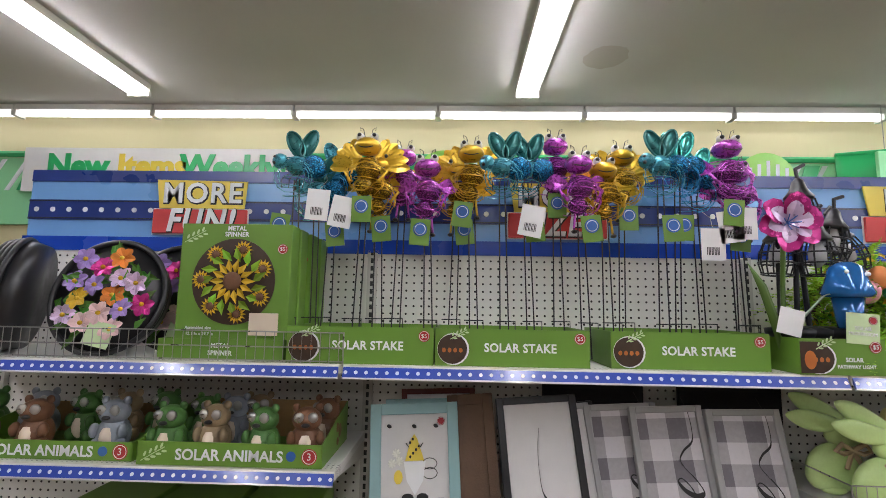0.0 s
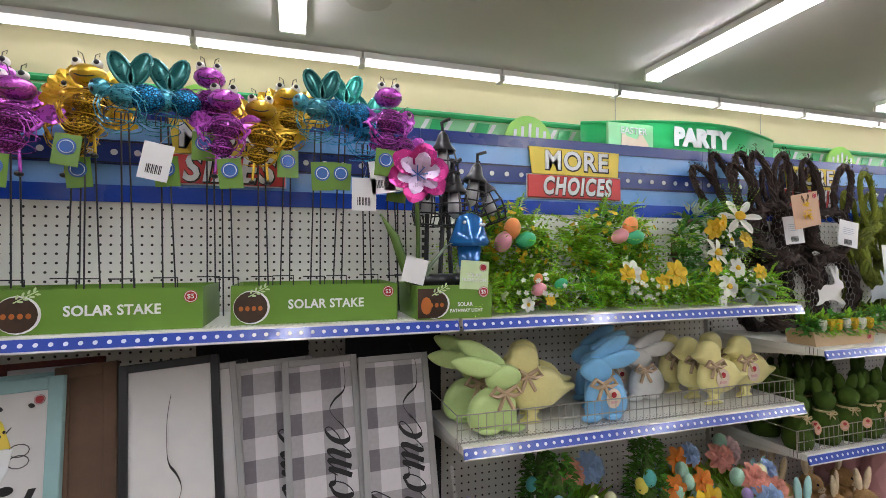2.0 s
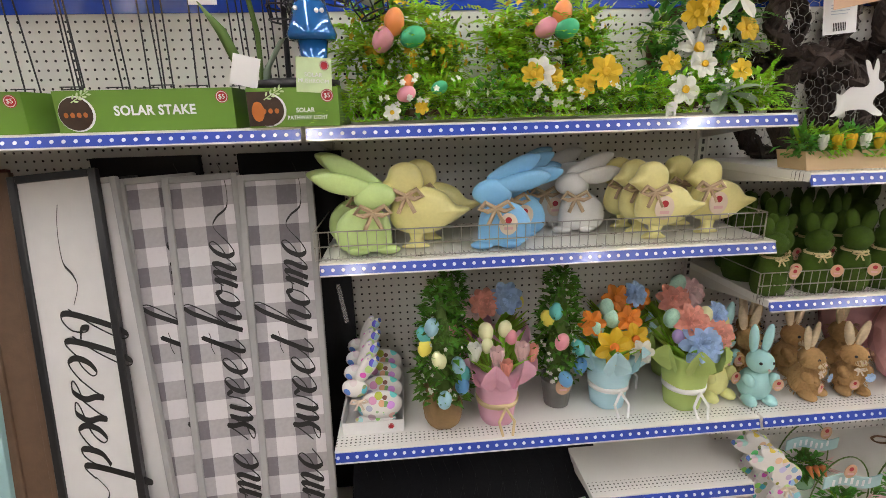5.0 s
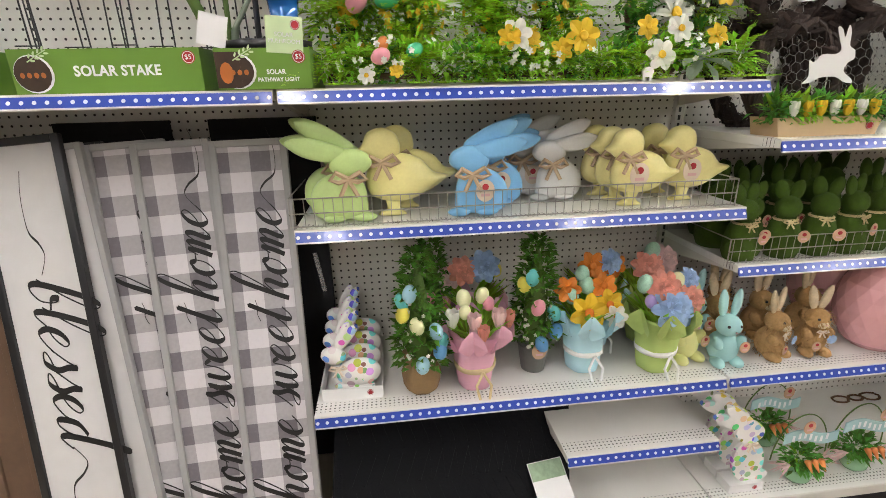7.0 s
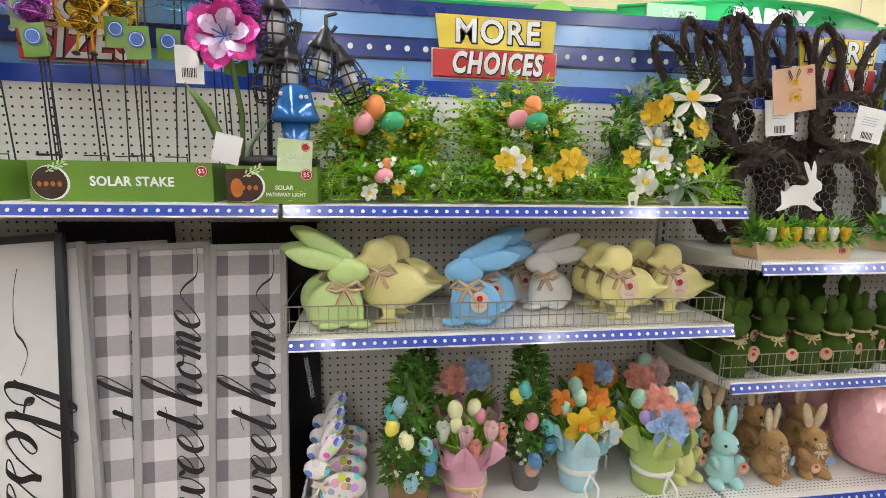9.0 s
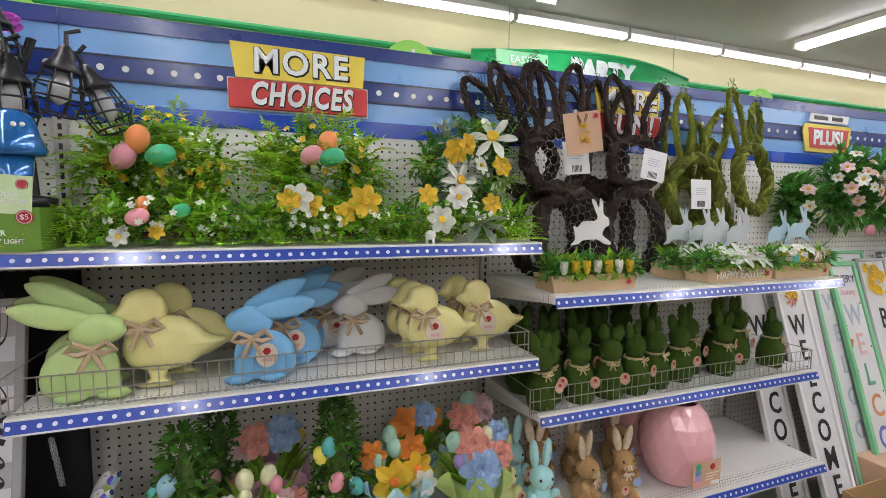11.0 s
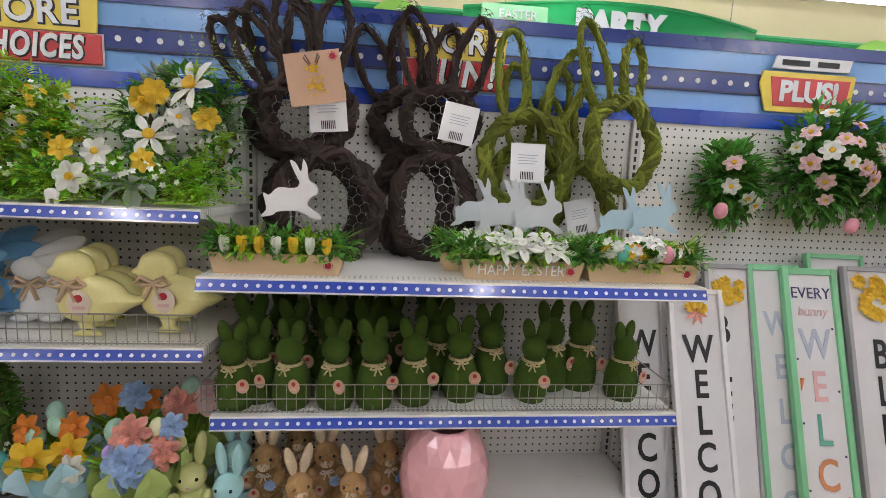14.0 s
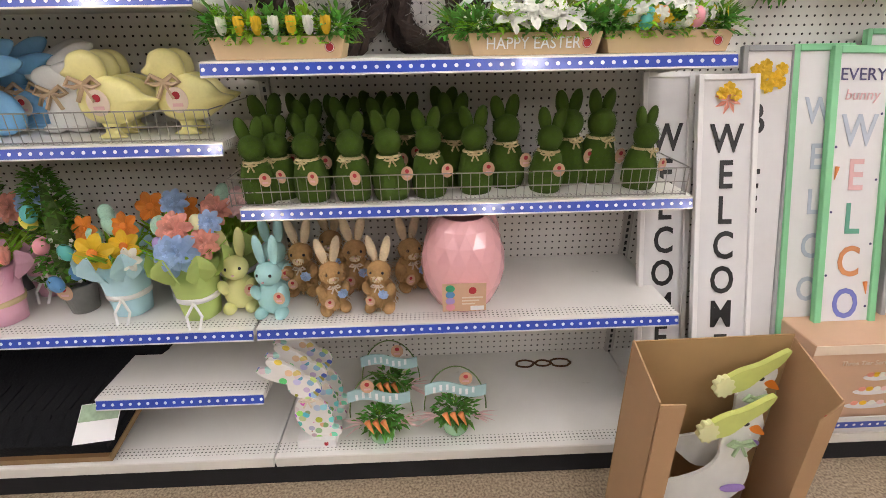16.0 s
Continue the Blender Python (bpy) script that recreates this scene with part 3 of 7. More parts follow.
def gondola(i, shelves, first=False):
    """One bay of store shelving. shelves: edge height, front."""
    t = thing("shelving_bay", "off-white steel store shelving bay with pegboard back and blue price strips", "shelving", pose(X0 + i * W, 0, 0), "shelving bays")
    part("pegboard", box(B(), 0.0, W, 0.0, 0.012, 0.0, 1.66), PEG, t, "perforated cream back panel", pose(0, BACK, 0.06))
    for e in ([0, 1] if first else [1]):
        part("upright", box(B(), -0.015, 0.015, -0.018, 0.0, 0.0, 1.66), UPRIGHT, t, "slotted steel post", pose(e * W, BACK - 0.001, 0.06))
    d = part("base_deck", box(B(), 0.003, W - 0.003, 0.0, BACK - 1.05, -0.03, 0.0), SHELF, t, "scuffed base shelf", pose(0, 1.05, 0.118))
    part("deck_lip", bevel(box(B(), 0.003, W - 0.003, -0.006, 0.0, -0.034, 0.001), 0.002), ENAMEL, t, "", pose(0, 1.05, 0.118))
    part("kick_plate", box(B(), 0, W, 1.057, 1.07, 0.001, 0.086), MATBLACK, t, "black kick plate")
    for row in shelves:
        z, y0 = row[0], row[1]
        a, b = (row[2], row[3]) if len(row) > 2 else (0.0, W)
        s = part("shelf", box(B(), a + 0.004, b - 0.004, 0.0, BACK - 0.02 - y0, -0.022, 0.0), SHELF, t, "", pose(0, y0, z + 0.019))
        part("price_strip", box(B(), a + 0.006, b - 0.006, -0.006, -0.0005, -0.0165, 0.0165), RAIL, s, "blue price strip with white dots", pose(0, 0, -0.019, -22))
        for e in (a + 0.006, b - 0.010):
            part("bracket", prism_x(e, e + 0.004, [(0.02, -0.023), (BACK - 0.022 - y0, -0.023), (BACK - 0.022 - y0, -0.075)]), ENAMEL, s)


def prism_x(x0, x1, outline):
    bm = B()
    a = [bm.verts.new((x0, y, z)) for y, z in outline]
    b = [bm.verts.new((x1, y, z)) for y, z in outline]
    n = len(a)
    bm.faces.new(a)
    bm.faces.new(b[::-1])
    for i in range(n):
        bm.faces.new((a[(i + 1) % n], a[i], b[i], b[(i + 1) % n]))
    bmesh.ops.recalc_face_normals(bm, faces=bm.faces)
    return bm


gondola(0, [(1.381, 1.15), (1.13, 1.15), (0.80, 1.15)], True)
gondola(1, [(1.381, 1.15)])
gondola(2, [(1.381, 1.15), (1.05, 1.15), (0.536, 1.10), (0.325, 1.08, 0.72, W)])
gondola(3, [(1.237, 1.09), (0.876, 1.15), (0.537, 1.10)])
gondola(4, [])
gondola(5, [(1.02, 1.15), (0.69, 1.15)])
gondola(6, [(1.02, 1.15), (0.69, 1.15)])
bumper = part("price_strip", box(B(), 0, W, -0.012, -0.007, -0.03, 0.03), RAIL, None, "blue strip with white dots on the base shelf", pose(X0 + 4 * W, 1.05, 0.165))
tagged(bumper, "blue dotted price strip on a base shelf front", "price strip")

SIGNS = {0: "FUN!", 1: "SIZES", 2: "CHOICES", 3: "FUN!", 4: None, 5: "FUN!", 6: "FUN!"}
SIGN_X = {0: 0.62, 1: 0.62, 2: 0.605, 3: 0.62, 4: 0.60, 5: 0.35, 6: 0.6}


def header(i):
    h = thing("header_panel", "blue striped header panel with white dots above the shelving", "header sign", pose(X0 + i * W, BACK + 0.012, 1.717), "header panels")
    part("panel", box(B(), 0.001, W - 0.001, 0.0, 0.02, 0.0, 0.283), SKYB, h)
    part("bottom_band", box(B(), 0.001, W - 0.001, -0.016, -0.001, 0.0, 0.048), ROYAL, h)
    part("middle_band", box(B(), 0.001, W - 0.001, -0.004, -0.001, 0.108, 0.178), NAVY, h)
    part("top_band", box(B(), 0.001, W - 0.001, -0.004, -0.001, 0.243, 0.284), NAVY, h)
    for z in (0.112, 0.172):
        part("line", box(B(), 0.001, W - 0.001, -0.006, -0.0045, z, z + 0.003), BLACK, h)
    me = None
    for k in range(21):
        x = 0.03 + k * W / 21
        if me is None:
            o = part("dot", prism(B(), oval(0, 0, 0.0088, 0.0088, n=12), -0.0065, -0.0045), DOTW, h)
            me = o.data
        else:
            o = part("dot", me, None, h)
        o.location = (x, 0, 0.143)
    for e in (0.01, W - 0.02):
        part("clip", box(B(), e, e + 0.012, -0.012, -0.0165, -0.012, 0.012), CLEAR, h)
    cx, word = SIGN_X[i], SIGNS[i]
    if word:
        w = 0.148 if word != "CHOICES" else 0.185
        part("upper_plate", prism(B(), [(cx - w, 0.15), (cx + w, 0.15), (cx + w + 0.006, 0.245), (cx - w - 0.014, 0.25)], -0.014, -0.0075), YELLOW, h)
        text_part("MORE", 0.098, INK, h, pose(cx + 0.002, -0.0148, 0.198), 0, 0.0004, bold=0.0055, squeeze=0.98, space=1.12)
        text_part("MORE", 0.098, DOTW, h, pose(cx, -0.0165, 0.200), 0, 0.0004, bold=0.0022, squeeze=0.98, space=1.12)
        part("lower_plate", bevel(prism(B(), [(cx - w - 0.02, 0.062), (cx + w + 0.012, 0.062), (cx + w + 0.012, 0.146), (cx - w - 0.02, 0.146)], -0.016, -0.0075), 0.003, 1), RED, h)
        part("plate_rim", bevel(prism(B(), [(cx - w - 0.024, 0.058), (cx + w + 0.016, 0.058), (cx + w + 0.016, 0.150), (cx - w - 0.024, 0.150)], -0.0074, -0.0070), 0.0001, 1), DOTW, h)
        text_part(word, 0.088 if word == "CHOICES" else 0.108, INK, h, pose(cx + 0.002, -0.0172, 0.102), 0.18, 0.0004, bold=0.006, squeeze=0.72 if word == "CHOICES" else 0.88, space=1.16)
        text_part(word, 0.088 if word == "CHOICES" else 0.108, DOTW, h, pose(cx, -0.0190, 0.104), 0.18, 0.0006, bold=0.0035, squeeze=0.72 if word == "CHOICES" else 0.88, space=1.16)
    else:
        part("upper_plate", prism(B(), [(cx - 0.14, 0.2), (cx + 0.14, 0.2), (cx + 0.15, 0.24), (cx - 0.13, 0.24)], -0.014, -0.0075), DOTW, h)
        for k in range(2):
            part("caption_bar", box(B(), cx - 0.11 + k * 0.13, cx - 0.01 + k * 0.11, -0.0155, -0.0145, 0.211, 0.229), INK, h)
        part("lower_plate", prism(B(), [(cx - 0.15, 0.06), (cx + 0.16, 0.06), (cx + 0.17, 0.19), (cx - 0.17, 0.19), (cx - 0.18, 0.15)], -0.014, -0.0075), YELLOW, h)
        part("inner_plate", prism(B(), [(cx - 0.125, 0.078), (cx + 0.14, 0.078), (cx + 0.15, 0.172), (cx - 0.145, 0.172)], -0.016, -0.0145), RED, h)
        text_part("PLUS!", 0.09, DOTW, h, pose(cx, -0.0178, 0.125), 0, 0.0006, bold=0.004)


for i in range(7):
    header(i)
wire_fence(X0 + 0.02, X0 + W + 0.0, 1.165, 1.401)
wire_fence(X0 + 2 * W - 0.005, X0 + 3 * W - 0.03, 1.165, 1.07)
wire_fence(X0 + 3 * W - 0.02, X0 + 4 * W - 0.02, 1.165, 0.896)


# ---- small repeated pieces ----
def price_disc(parent, x, y, z, r=0.011, m=None):
    """A red disc with a white rim and figure on a front face."""
    base = m or Matrix()
    d = part("price_mark", prism(B(), oval(0, 0, r, r, n=20), -0.0012, 0.0), PRICE, parent, "red round price mark", base @ pose(x, y, z))
    part("mark_ring", tube(B(), [(0.84 * r * math.cos(a), -0.0014, 0.84 * r * math.sin(a)) for a in [2 * math.pi * i / 20 for i in range(20)]], r * 0.05, 4, True), DOTW, d)
    return d


def leaf_print(parent, x, y, z, s=0.03):
    bm = B()
    tube(bm, [(x - s, y, z - s * 0.6), (x, y, z), (x + s * 0.9, y, z + s * 0.5)], 0.0012, 4)
    for k in range(4):
        u = -0.7 + 0.45 * k
        prism(bm, oval(x + s * u, z + s * (0.5 * u) + s * 0.3, s * 0.24, s * 0.1, 1.2, 8), y - 0.0006 - k * 0.00005, y)
        prism(bm, oval(x + s * (u + 0.25), z + s * (0.5 * u) - s * 0.15, s * 0.24, s * 0.1, 0.0, 8), y - 0.0007 - k * 0.00005, y)
    tagged(part("leaf_print", bm, LEAFP, parent, "pale leaf sprig print"))


def carton(name, label, x0, x1, y0, y1, z0, z1, words=(), photo=True, open_top=True, turn=0.0, price=True, group=""):
    cx, cy = (x0 + x1) / 2, (y0 + y1) / 2
    w, d, h = (x1 - x0) / 2, (y1 - y0) / 2, z1 - z0
    t = thing(name, label, "box", pose(cx, cy, z0, 0, 0, turn), group)
    th = 0.003
    if open_top:
        part("front", box(B(), -w, w, -d, -d + th, 0, h), BOXG, t)
        part("back", box(B(), -w, w, d - th, d, 0, h), BOXG, t)
        for s in (-1, 1):
            part("side", box(B(), s * w - (th if s > 0 else 0), s * w + (0 if s > 0 else th), -d + th + 0.0002, d - th - 0.0002, 0, h), BOXG, t)
        part("bottom", box(B(), -w + th, w - th, -d + th, d - th, 0, th), CARDIN, t)
    else:
        part("body", bevel(box(B(), -w, w, -d, d, 0, h), 0.002, 1), BOXG, t)
    f = -d - 0.0002
    if photo:
        part("photo", prism(B(), oval(-w + 0.045, h * 0.45, 0.040, h * 0.43, n=20), f - 0.0010, f), DOTW, t, "white ring")
        part("photo", prism(B(), oval(-w + 0.043, h * 0.45, 0.037, h * 0.40, n=20), f - 0.0016, f - 0.0011), BOXD, t, "dark product photo")
        for k in range(4):
            part("photo_spot", prism(B(), oval(-w + 0.022 + k * 0.014, h * 0.42, 0.005, 0.006, n=8), f - 0.0022, f - 0.0017), ORANGEP, t)
        leaf_print(t, -w + 0.06, f - 0.0018, h * 0.86, 0.022)
    for body, size, x, z in words:
        text_part(body, size, DOTW, t, pose(x, f - 0.0008, z), 0, 0.0004, bold=size * 0.028, squeeze=0.92, space=1.06)
    if price:
        price_disc(t, w - 0.024, f, h * 0.78, 0.014)
        text_part("$5", 0.0145, DOTW, t, pose(w - 0.024, f - 0.002, h * 0.78), 0, 0.0004)
    return t


# ---- the solar display, on the upper shelf ----
Z1 = 1.4005
carton("carton", "green open display carton lettered SOLAR STAKE", -0.395, -0.024, 1.168, 1.42, Z1, 1.492, [("SOLAR STAKE", 0.03, 0.02, 0.045)], group="stake cartons")
carton("carton", "green open display carton lettered SOLAR STAKE", -0.020, 0.364, 1.172, 1.42, Z1, 1.492, [("SOLAR STAKE", 0.03, 0.02, 0.045)], group="stake cartons")
carton("carton", "green open display carton lettered SOLAR STAKE", 0.420, 0.811, 1.185, 1.43, Z1, 1.492, [("SOLAR STAKE", 0.03, 0.02, 0.045)], group="stake cartons")
pw = carton("carton", "green display carton lettered SOLAR PATHWAY LIGHT", 0.853, 1.055, 1.145, 1.40, Z1, 1.486, [("SOLAR", 0.014, 0.026, 0.036), ("PATHWAY LIGHT", 0.0118, 0.03, 0.020)], group="stake cartons")
part("side_print", box(B(), -0.10, -0.048, -0.1295, -0.1285, 0.004, 0.078), BOXD, pw, "dark photo of a lantern")
part("lantern_print", prism(B(), oval(-0.078, 0.035, 0.014, 0.022, n=12), -0.1312, -0.1304), ORANGEP, pw)

sp = carton("spinner_box", "green carton lettered METAL SPINNER with a round window", -0.735, -0.425, 1.25, 1.31, 1.45, 1.765, [("METAL", 0.018, 0.0, 0.302), ("SPINNER", 0.018, 0.0, 0.285), ("Assembled size", 0.012, -0.09, 0.028), ("12.1 in x 29.7 in", 0.012, -0.085, 0.012)], False, False)
part("window_disc", prism(B(), oval(0, 0.155, 0.115, 0.118, n=40), -0.0325, -0.0305), BOXD, sp, "dark round window")
leaf_print(sp, -0.115, -0.031, 0.28, 0.03)
part("photo", box(B(), 0.05, 0.13, -0.0335, -0.0328, 0.01, 0.07), CREAM, sp, "printed garden photo")
YM, RM = PETAL["yellow"], BEAST["brown"]


def sunflower(parent, x, y, z, r):
    bm = B()
    for k in range(14):
        a = 2 * math.pi * k / 14
        leaf(bm, (x + r * 0.35 * math.cos(a), y, z + r * 0.35 * math.sin(a)), (math.cos(a), -0.15, math.sin(a)), r * 0.68, r * 0.3, Vector((0, -1, 0)))
    part("petals", bm, YM, parent)
    part("flower_eye", ball(B(), (x, y - 0.003, z), (r * 0.42, 0.006, r * 0.42), 0, 12), RM, parent, "", None, True)


sunflower(sp, 0.0, -0.038, 0.155, 0.062)
for k in range(7):
    a = 0.4 + k * 0.9
    sunflower(sp, 0.088 * math.cos(a), -0.036, 0.155 + 0.09 * math.sin(a), 0.026)
bm = B()
for k in range(16):
    a = k * 0.42
    leaf(bm, (0.055 * math.cos(a), -0.035, 0.155 + 0.055 * math.sin(a)), (math.cos(a + 0.6), -0.2, math.sin(a + 0.6)), 0.045, 0.022, Vector((0, -1, 0)))
part("leaves", bm, LEAF1, sp)
for k in range(3):
    carton("spinner_box", "green carton with metal spinner standing behind another", -0.73 + 0.008 * k, -0.42 + 0.01 * k, 1.315 + 0.065 * k, 1.375 + 0.065 * k, Z1, 1.762 - 0.004 * k, [], False, False, 0, True, "spinner cartons")
carton("carton", "green open display carton lettered METAL SPINNER", -0.745, -0.415, 1.2, 1.249, Z1, 1.452, [("METAL", 0.017, 0.0, 0.035), ("SPINNER", 0.017, 0.0, 0.016)], False, True, 0, False)
carton("carton", "low green display carton under a spinner box", -0.74, -0.42, 1.2505, 1.312, Z1, 1.449, [], False, False, 0, False)


def flower(bm, c, r, n=5, normal=Vector((0, -1, 0)), wide=0.8, cup=0.3):
    normal = Vector(normal).normalized()
    s = normal.cross(Vector((0, 0, 1)))
    s = s.normalized() if s.length > 1e-3 else Vector((1, 0, 0))
    u = s.cross(normal)
    a0 = rnd(0, 6)
    for k in range(n):
        a = a0 + 2 * math.pi * k / n
        d = (s * math.cos(a) + u * math.sin(a)) + normal * cup
        petal(bm, Vector(c), d, r, r * wide, normal, 0.15)


def flower_tray(x, y, z, tiltx, r=0.15, seedn=0):
    """A round black-rimmed dish of painted metal flowers, standing on its edge."""
    t = thing("flower_wind_spinner", "round black wire dish with painted metal flowers", "wind spinner", pose(x, y, z, tiltx, 0, 0), "wind spinners")
    rim = B()
    tube(rim, [(r * math.cos(a), 0.0, r + r * math.sin(a)) for a in [2 * math.pi * i / 40 for i in range(40)]], 0.008, 8, True)
    part("rim", rim, BLACK, t, "", None, True)
    part("side", ring_skin(B(), [[Vector((r * f * math.cos(a), yy, r + r * f * math.sin(a))) for a in [2 * math.pi * i / 40 for i in range(40)]] for f, yy in ((1.0, 0.003), (0.93, 0.05))], False, True), BLACK, t, "", None, True)
    cols = ["orange", "purple", "pink", "lilac", "yellow", "purple", "magenta", "pink", "lilac", "purple", "pink", "orange", "lilac", "magenta", "purple"]
    for k, cname in enumerate(cols):
        a, rr = k * 2.4, r * 0.78 * math.sqrt((k + 0.6) / len(cols))
        p = (rr * math.cos(a), -0.012 - 0.004 * (k % 3), r + rr * math.sin(a))
        bm = B()
        flower(bm, p, 0.033, 6, (rnd(-0.3, 0.3), -1, rnd(-0.2, 0.3)), 0.75, 0.3)
        f = part("flower", bm, PETAL[cname], t)
        part("flower_eye", ball(B(), (p[0], p[1] - 0.008, p[2]), 0.006, 0, 8), YM, f, "", None, True)
    bm = B()
    for k in range(60):
        a, rr = rnd(0, 6.3), rnd(0.2, 0.9) * r
        leaf(bm, (rr * math.cos(a), -0.006, r + rr * math.sin(a)), (rnd(-1, 1), -0.2, rnd(-1, 1)), 0.045, 0.02, Vector((0, -1, 0)))
    part("leaves", bm, LEAF2, t)
    part("tag", box(B(), -0.03, 0.045, -0.024, -0.023, 0.02, 0.085), LEAFP, t, "pale green paper tag", pose(0, 0, 0, 0, 12))
    return t


ft = flower_tray(-0.93, 1.22, 1.404, -12, 0.158)
for k in range(4):
    copy_thing(ft, pose(-1.24 - 0.035 * k, 1.27 + 0.02 * k, 1.404, -8, 0, -62))
copy_thing(ft, pose(-0.80, 1.37, 1.404, -8, 0, 8))


# ---- garden stakes ----
def crackled(name, color):
    """Crackled foil over a ball: dark veins between bright cells."""
    m, nt, b = nodes_of(name)
    vec, x, y, z = coords(nt)
    v = nt.nodes.new("ShaderNodeTexVoronoi")
    v.feature = "DISTANCE_TO_EDGE"
    v.inputs["Scale"].default_value = 130.0
    nt.links.new(vec, v.inputs["Vector"])
    k = math_node(nt, "LESS_THAN", v.outputs["Distance"], 0.12)
    col = mix_node(nt, noise_of(nt, vec, 90.0), shade(color, 0.55), shade(color, 1.5))
    nt.links.new(mix_node(nt, k, col, shade(color, 0.2)), b.inputs["Base Color"])
    b.inputs["Metallic"].default_value, b.inputs["Roughness"].default_value = 0.6, 0.26
    bump_of(nt, b, v.outputs["Distance"], 0.9, 0.006)
    return m


CRACK = {"purple": crackled("crackled purple foil", (0.46, 0.07, 0.46)), "gold": crackled("crackled gold foil", (0.72, 0.42, 0.02)), "blue": crackled("crackled blue foil", (0.01, 0.30, 0.62))}
EYEW = mat("white enamel eye", (0.75, 0.74, 0.68), 0.3, vary=0.03)


def stake(x, y, z, kind, color, lean=0.0, wing=None, tag=True):
    t = thing("garden_stake", f"{color} metallic {'frog' if kind == 'frog' else 'winged'} garden stake on thin black rods", "garden stake", pose(x, y, z), "garden stakes")
    m = TINT[color]
    foot = 1.408 - z
    for s in (-0.012, 0.014):
        part("rod", tube(B(), [(s + lean, rnd(-0.02, 0.02), foot), (s * 0.6, 0, -0.05)], 0.0021, 5), STEEL, t)
    part("foot", tube(B(), [(lean - 0.03, -0.03, foot + 0.1), (lean + 0.025, -0.03, foot + 0.1), (lean + 0.025, -0.03, foot + 0.06)], 0.0018, 5), STEEL, t)
    if kind == "frog":
        hd = part("head", lathe(B(), [(0.012, -0.028), (0.030, -0.022), (0.041, -0.006), (0.039, 0.006), (0.028, 0.018), (0.010, 0.024)], 20), m, t, "", None, True)
        for s in (-1, 1):
            part("eye", ball(B(), (s * 0.021, -0.012, 0.024), 0.0125, 0, 12), EYEW, hd, "", None, True)
            part("pupil", ball(B(), (s * 0.022, -0.022, 0.027), 0.0065, 0, 8), BLACK, hd, "", None, True)
        part("mouth", tube(B(), [(-0.03 + 0.006 * k, -0.038 + 0.0006 * (k - 5) ** 2, -0.004 - 0.012 * math.sin(math.pi * k / 10)) for k in range(11)], 0.0018, 5), BLACK, hd)
        part("body", ball(B(), (0.004, 0, -0.070), (0.038, 0.036, 0.036), 0, 16), CRACK[color], t, "", None, True)
        part("belly", ball(B(), (-0.005, -0.005, -0.128), (0.028, 0.028, 0.026), 0, 14), CRACK[color], t, "", None, True)
        for s in (-1, 1):
            part("arm", tube(B(), [(s * 0.03, 0, -0.06), (s * 0.062, -0.02, -0.085), (s * 0.04, -0.04, -0.12)], 0.005, 6), m, t, "", None, True)
            part("leg", tube(B(), [(s * 0.015, -0.01, -0.15), (s * 0.02, -0.015, -0.2)], 0.0035, 6), m, t)
            part("toe", ball(B(), (s * 0.02, -0.02, -0.205), (0.009, 0.012, 0.006), 0, 8), BLACK, t)
        for s in (-1, 1):
            part("antenna", tube(B(), [(s * 0.008, 0, 0.022), (s * 0.014, -0.004, 0.05), (s * 0.024, -0.004, 0.056), (s * 0.022, -0.004, 0.046)], 0.0012, 4), STEEL, t)
    else:
        part("head", ball(B(), (-0.045, -0.02, 0.0), 0.023, 0, 14), m, t, "", None, True)
        for s in (-1, 1):
            part("eye", ball(B(), (-0.055 + 0.0, -0.035, 0.008 * s), 0.006, 0, 8), BLACK, t, "", None, True)
        part("body", ball(B(), (0.0, 0, -0.008), (0.035, 0.03, 0.03), 0, 16), m, t, "", None, True)
        part("tail", ball(B(), (0.05, 0.0, -0.012), (0.038, 0.034, 0.036), 0, 16), CRACK["blue"], t, "", None, True)
        for k in range(4):
            part("leg", tube(B(), [(-0.01 + 0.015 * k, -0.02, -0.03), (-0.03 + 0.022 * k, -0.04, -0.06), (-0.03 + 0.02 * k, -0.035, -0.085)], 0.0013, 4), STEEL, t)
    wm = TINT[wing or color]
    for s, tw in ((-1, 0.5), (1, 0.42)):
        if kind == "frog":
            bm = B()
            for k in range(5 if color == 'gold' else 2):
                a = 0.15 + 0.28 * k
                petal(bm, (s * 0.02, 0.02, -0.06), (s * math.cos(a), 0.1, math.sin(a) - 0.1), 0.105 if color == "gold" else 0.07, 0.036, Vector((0, -1, 0)), 0.12)
            part("wing", bm, wm, t)
        else:
            bm = B()
            cz = 0.062
            c, q = math.cos(s * tw), math.sin(s * tw)
            tube(bm, [(0.012 + px * c + pz * q, 0.005, 0.02 + pz * c - px * q) for px, pz in [(0.021 * math.sin(a), 0.045 - 0.045 * math.cos(a)) for a in [2 * math.pi * i / 18 for i in range(18)]]], 0.004, 6, True)
            prism(bm, [(0.012 + px * c + pz * q, 0.02 + pz * c - px * q) for px, pz in [(0.019 * math.sin(a), 0.045 - 0.043 * math.cos(a)) for a in [2 * math.pi * i / 18 for i in range(18)]]], 0.004, 0.0055)
            part("wing", bm, wm, t, "", None, True)
    curl = B()
    cz = -0.085 if kind == "frog" else -0.03
    tube(curl, [((0.045 + 0.006 * math.sin(i * 0.37)) * math.cos(0.55 * i), 0.042 * math.sin(0.55 * i), cz + 0.055 - 0.0024 * i) for i in range(52)], 0.0014, 4)
    for k in range(5):
        a0 = rnd(0, 6)
